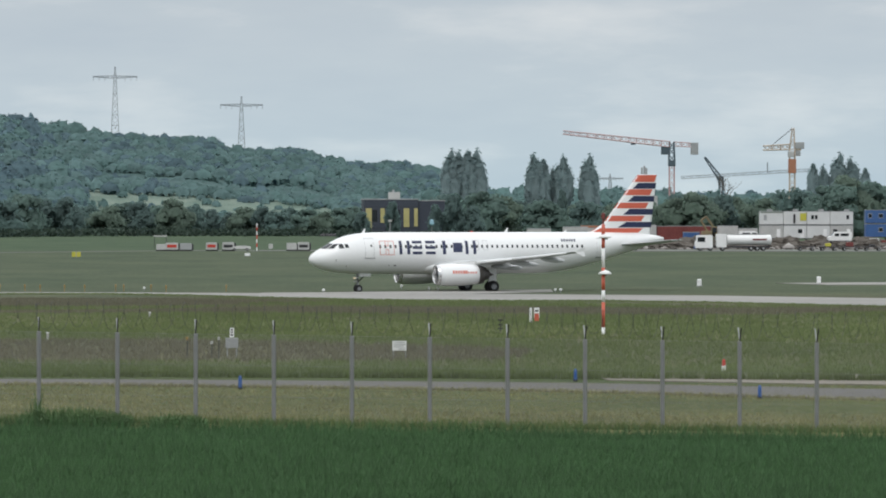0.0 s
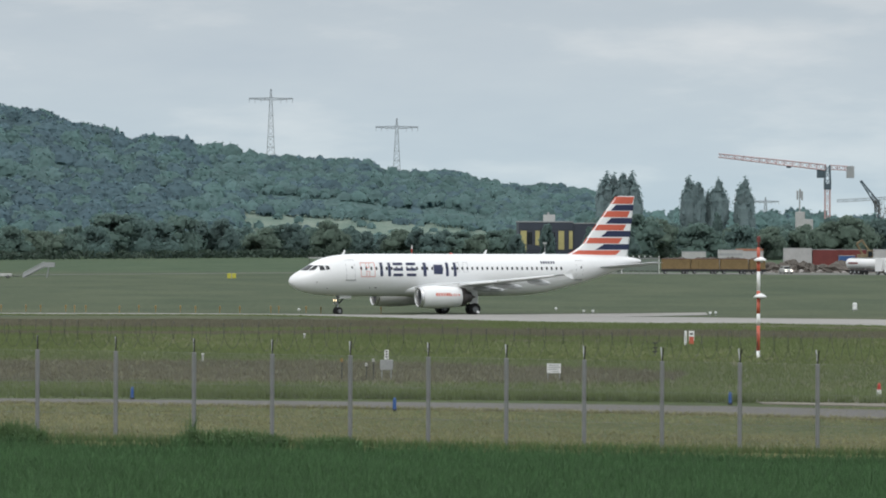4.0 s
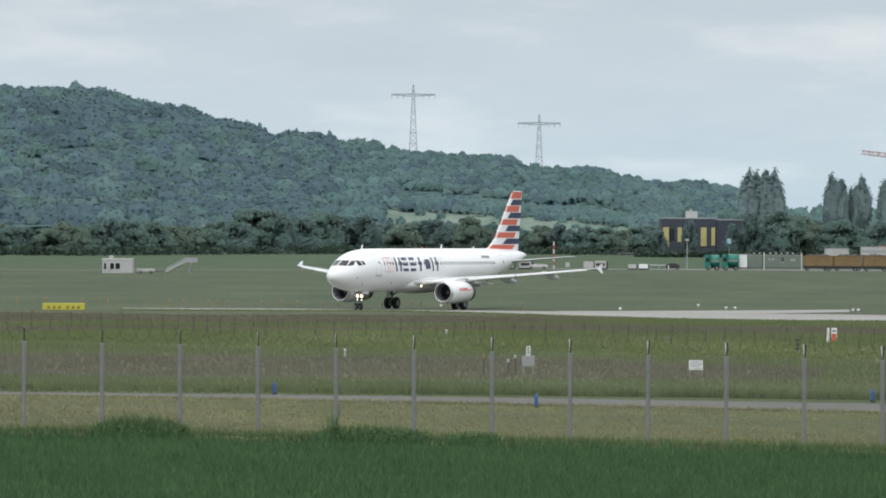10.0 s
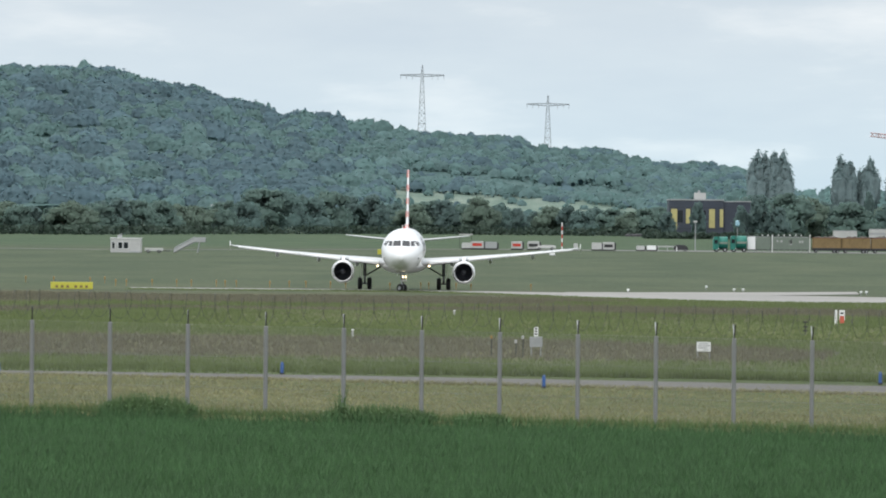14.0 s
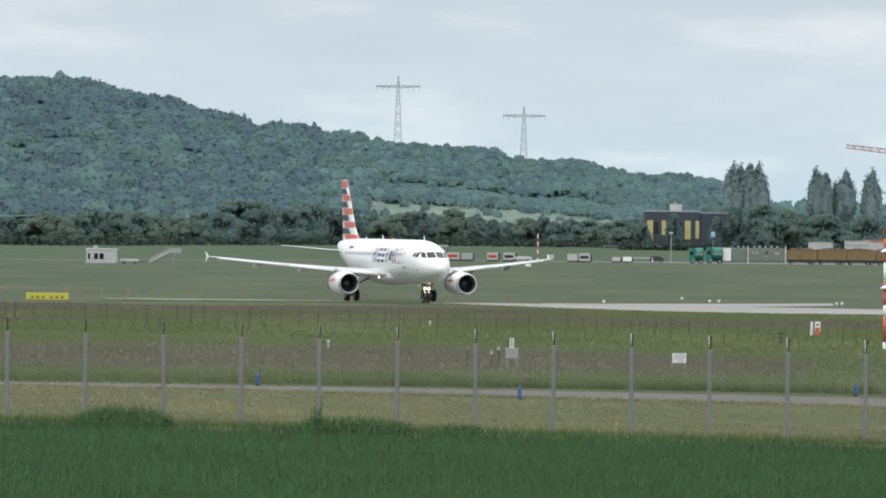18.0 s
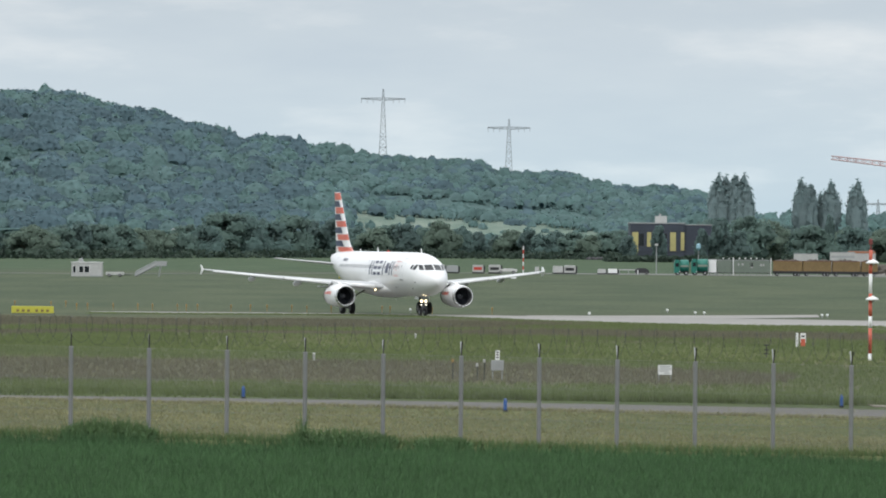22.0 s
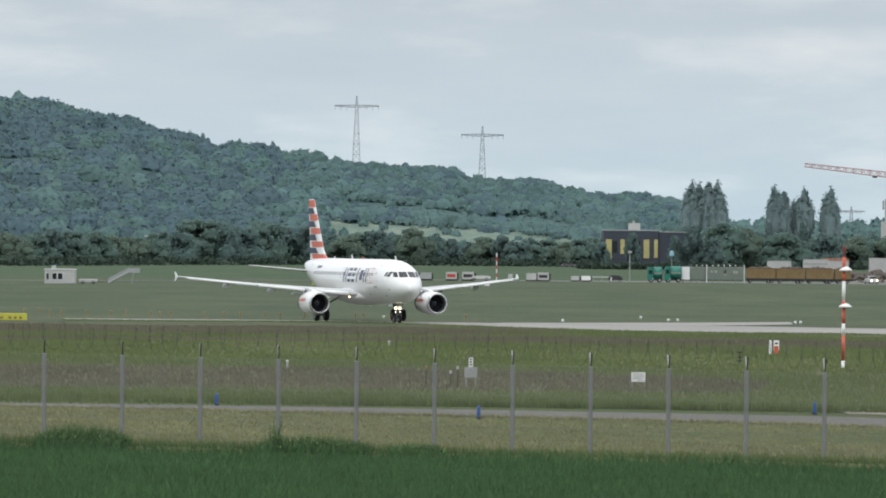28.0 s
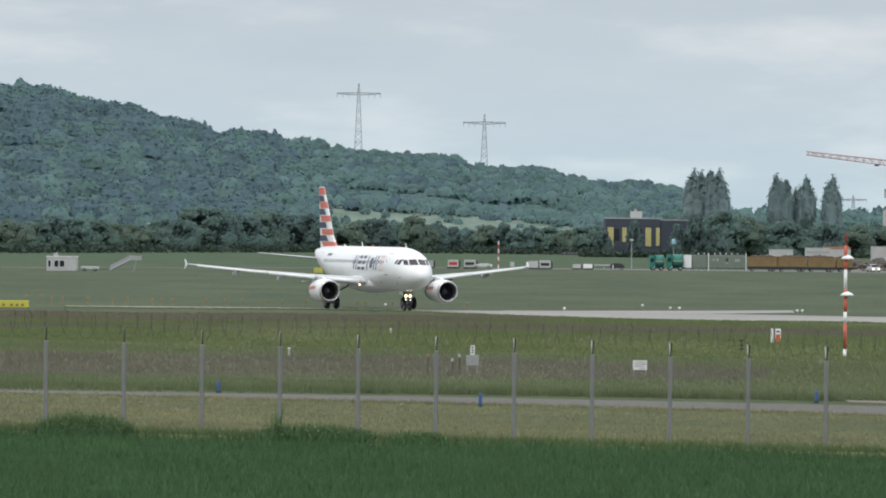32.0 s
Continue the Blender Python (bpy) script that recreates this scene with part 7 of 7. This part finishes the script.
def banner_hall():
    t = thing("banner_hall", (71.2, 1500, 0), "dark blue industrial hall with yellow banners", "hall")
    hall = part("wall", box(-9, 9, 0, 20, 0, 12.6, 0.05), "navy_wall", t)
    part("roof", box(-9.2, 9.2, -0.2, 20.2, 12.6, 13.0, 0.05), "grey", t)
    part("annex", box(9.02, 18, 1, 18, 0, 12.2, 0.05), "navy_wall", t)
    part("annex_roof", box(9.02, 18.2, 0.8, 18.2, 12.2, 12.5, 0.05), "grey", t)
    plant_room = part("roof_plant", box(-0.6, 3.2, 3, 7, 13.0, 15.2, 0.1), "dirty_white", t, "white roof plant")
    part("vent", tube((1, 5, 15.2), (1, 5, 16), 0.4), "grey", plant_room)
    for x0, x1, z0 in ((-8.4, -6.4, 2.8), (-3.5, -2.1, 5.0), (4.2, 6.1, 3.6), (7.7, 8.9, 3.8)):
        part("banner", box(x0, x1, -0.12, -0.02, z0, 9.8, 0.02), "banner", t, "dull yellow banner")
    for z in (3.2, 6.4, 10.2):
        part("cladding_joint", box(-9.02, 9.02, -0.05, -0.004, z, z + 0.12), "dark_steel", hall)
    for x in (-5.4, -0.4, 2.2):
        k = part("window", box(x - 0.9, x + 0.9, -0.06, -0.004, 5.2, 9.4), "dark_steel", t)
        for j in range(3):
            part("pane", box(x - 0.8 + j * 0.55, x - 0.32 + j * 0.55, -0.08, -0.061, 5.4, 9.2), "glass", k)


banner_hall()
for x, y, h, head, label in ((46.3, 980, 6.2, "dirty_white", "thin grey lamp post with a small pale head"), (78.0, 1380, 5.4, "lamp_blue", "short grey lamp post with a pale blue head")):
    t = thing("street_lamp", (x, y, 0), label, "lamp", "yard lamp posts")
    part("pole", tube((0, 0, 0), (0, 0, h), 0.12, 0.08), "grey", t)
    part("head", box(-0.4, 0.4, -0.2, 0.2, h - 0.1, h + 0.3, 0.05) if head == "dirty_white" else lathe([(h - 1.2, 0.15), (h - 0.6, 0.75), (h + 0.6, 0.6), (h + 0.9, 0.1)], 10, "Z"), head, t)
for x, y, z, w in ((-232, 2050, 3.0, 9), (-110, 1900, 7.3, 8), (-96, 1900, 7.8, 6), (-225, 1950, 4, 10)):
    t = thing("farm_building", (x, y, ground_z(x, y)), "pale house half hidden behind the trees", "house", "far houses")
    part("wall", box(-w / 2, w / 2, 0, 8, 0, z + 1, 0.05), "grey", t)
    bm = bmesh.new()
    vs = [bm.verts.new(p) for p in ((-w / 2 - 0.3, -0.3, z + 1), (w / 2 + 0.3, -0.3, z + 1), (w / 2 + 0.3, 4, z + 3), (-w / 2 - 0.3, 4, z + 3), (w / 2 + 0.3, 8.3, z + 1), (-w / 2 - 0.3, 8.3, z + 1))]
    for f in ((0, 1, 2, 3), (3, 2, 4, 5), (0, 3, 5), (1, 4, 2)):
        bm.faces.new([vs[i] for i in f])
    part("roof", bm, "grey", t)


# ---- what moves ----
# seconds, place of the nose gear, heading in degrees
TAXI = [(0.0, 17.85, 444.7, -163.6), (1.0, 12.92, 443.1, -162.9), (2.0, 8.44, 441.5, -161.9), (3.0, 4.32, 440.0, -160.6), (4.5, -1.1, 438.0, -157.0), (6.0, -5.87, 436.0, -151.3), (7.5, -9.17, 433.6, -141.0), (9.0, -10.78, 431.4, -128.6), (10.0, -10.92, 429.7, -119.8), (11.0, -10.49, 428.0, -111.6),
        (12.0, -9.7, 426.2, -104.3), (13.0, -8.8, 424.4, -97.2), (14.0, -7.42, 422.8, -90.0), (15.2, -5.85, 421.6, -83.6), (16.5, -4.24, 420.6, -77.6), (18.0, -2.92, 419.5, -74.2), (19.0, -2.37, 419.0, -73.6), (20.0, -2.02, 418.75, -73.6), (21.0, -1.88, 418.7, -73.6), (24.0, -1.78, 418.7, -73.6),
        (28.0, -1.75, 418.7, -73.6), (29.5, -1.7, 418.6, -73.6), (32.0, -0.96, 417.9, -73.7)]


def taxi_at(t):
    return lerp_table([(a, *r) for a, *r in TAXI], t)


def motions():
    walk(aircraft, [(t, pose(x, y, -0.07 + max(0.0, (444.5 - y) * 0.0105), 0, 0, h)) for t, x, y, h in TAXI])
    # the tanker turns round on the service road and drives off behind the site
    walk(tanker, [(t, pose(x, y, 0.05, 0, 0, h)) for t, x, y, h in ((0.0, 117.0, 946, 178), (0.5, 114.4, 945, 213), (1.0, 112.6, 944, 229), (1.5, 112.0, 943, 241), (2.0, 111.7, 942, 253), (2.5, 111.5, 941, 267), (3.0, 111.5, 940, 281), (3.5, 112.0, 939.4, 291), (5.0, 117, 938, 330), (10.0, 165, 937, 360), (32.0, 380, 937, 360))])
    # the nose gear steers, and every wheel rolls the distance that it runs
    steps, run, rolled = [i * 0.125 for i in range(257)], 0.0, [0.0]
    for t0, t1 in zip(steps, steps[1:]):
        (x0, y0, _), (x1, y1, _) = taxi_at(t0), taxi_at(t1)
        run += math.hypot(x1 - x0, y1 - y0)
        rolled.append(run)
    steer = [(0, 0), (3, 6), (6, 22), (8, 42), (10, 52), (14, 50), (16.5, 30), (18.5, 6), (20, 0), (32, 0)]
    walk(nose_gear, [(t, pose(0, 0, 0, 0, 0, s)) for t, s in steer])
    for w, at, radius in WHEELS:
        walk(w, [(t, pose(*at) @ Matrix.Rotation(d / radius, 4, "Y")) for t, d in zip(steps, rolled)])


motions()
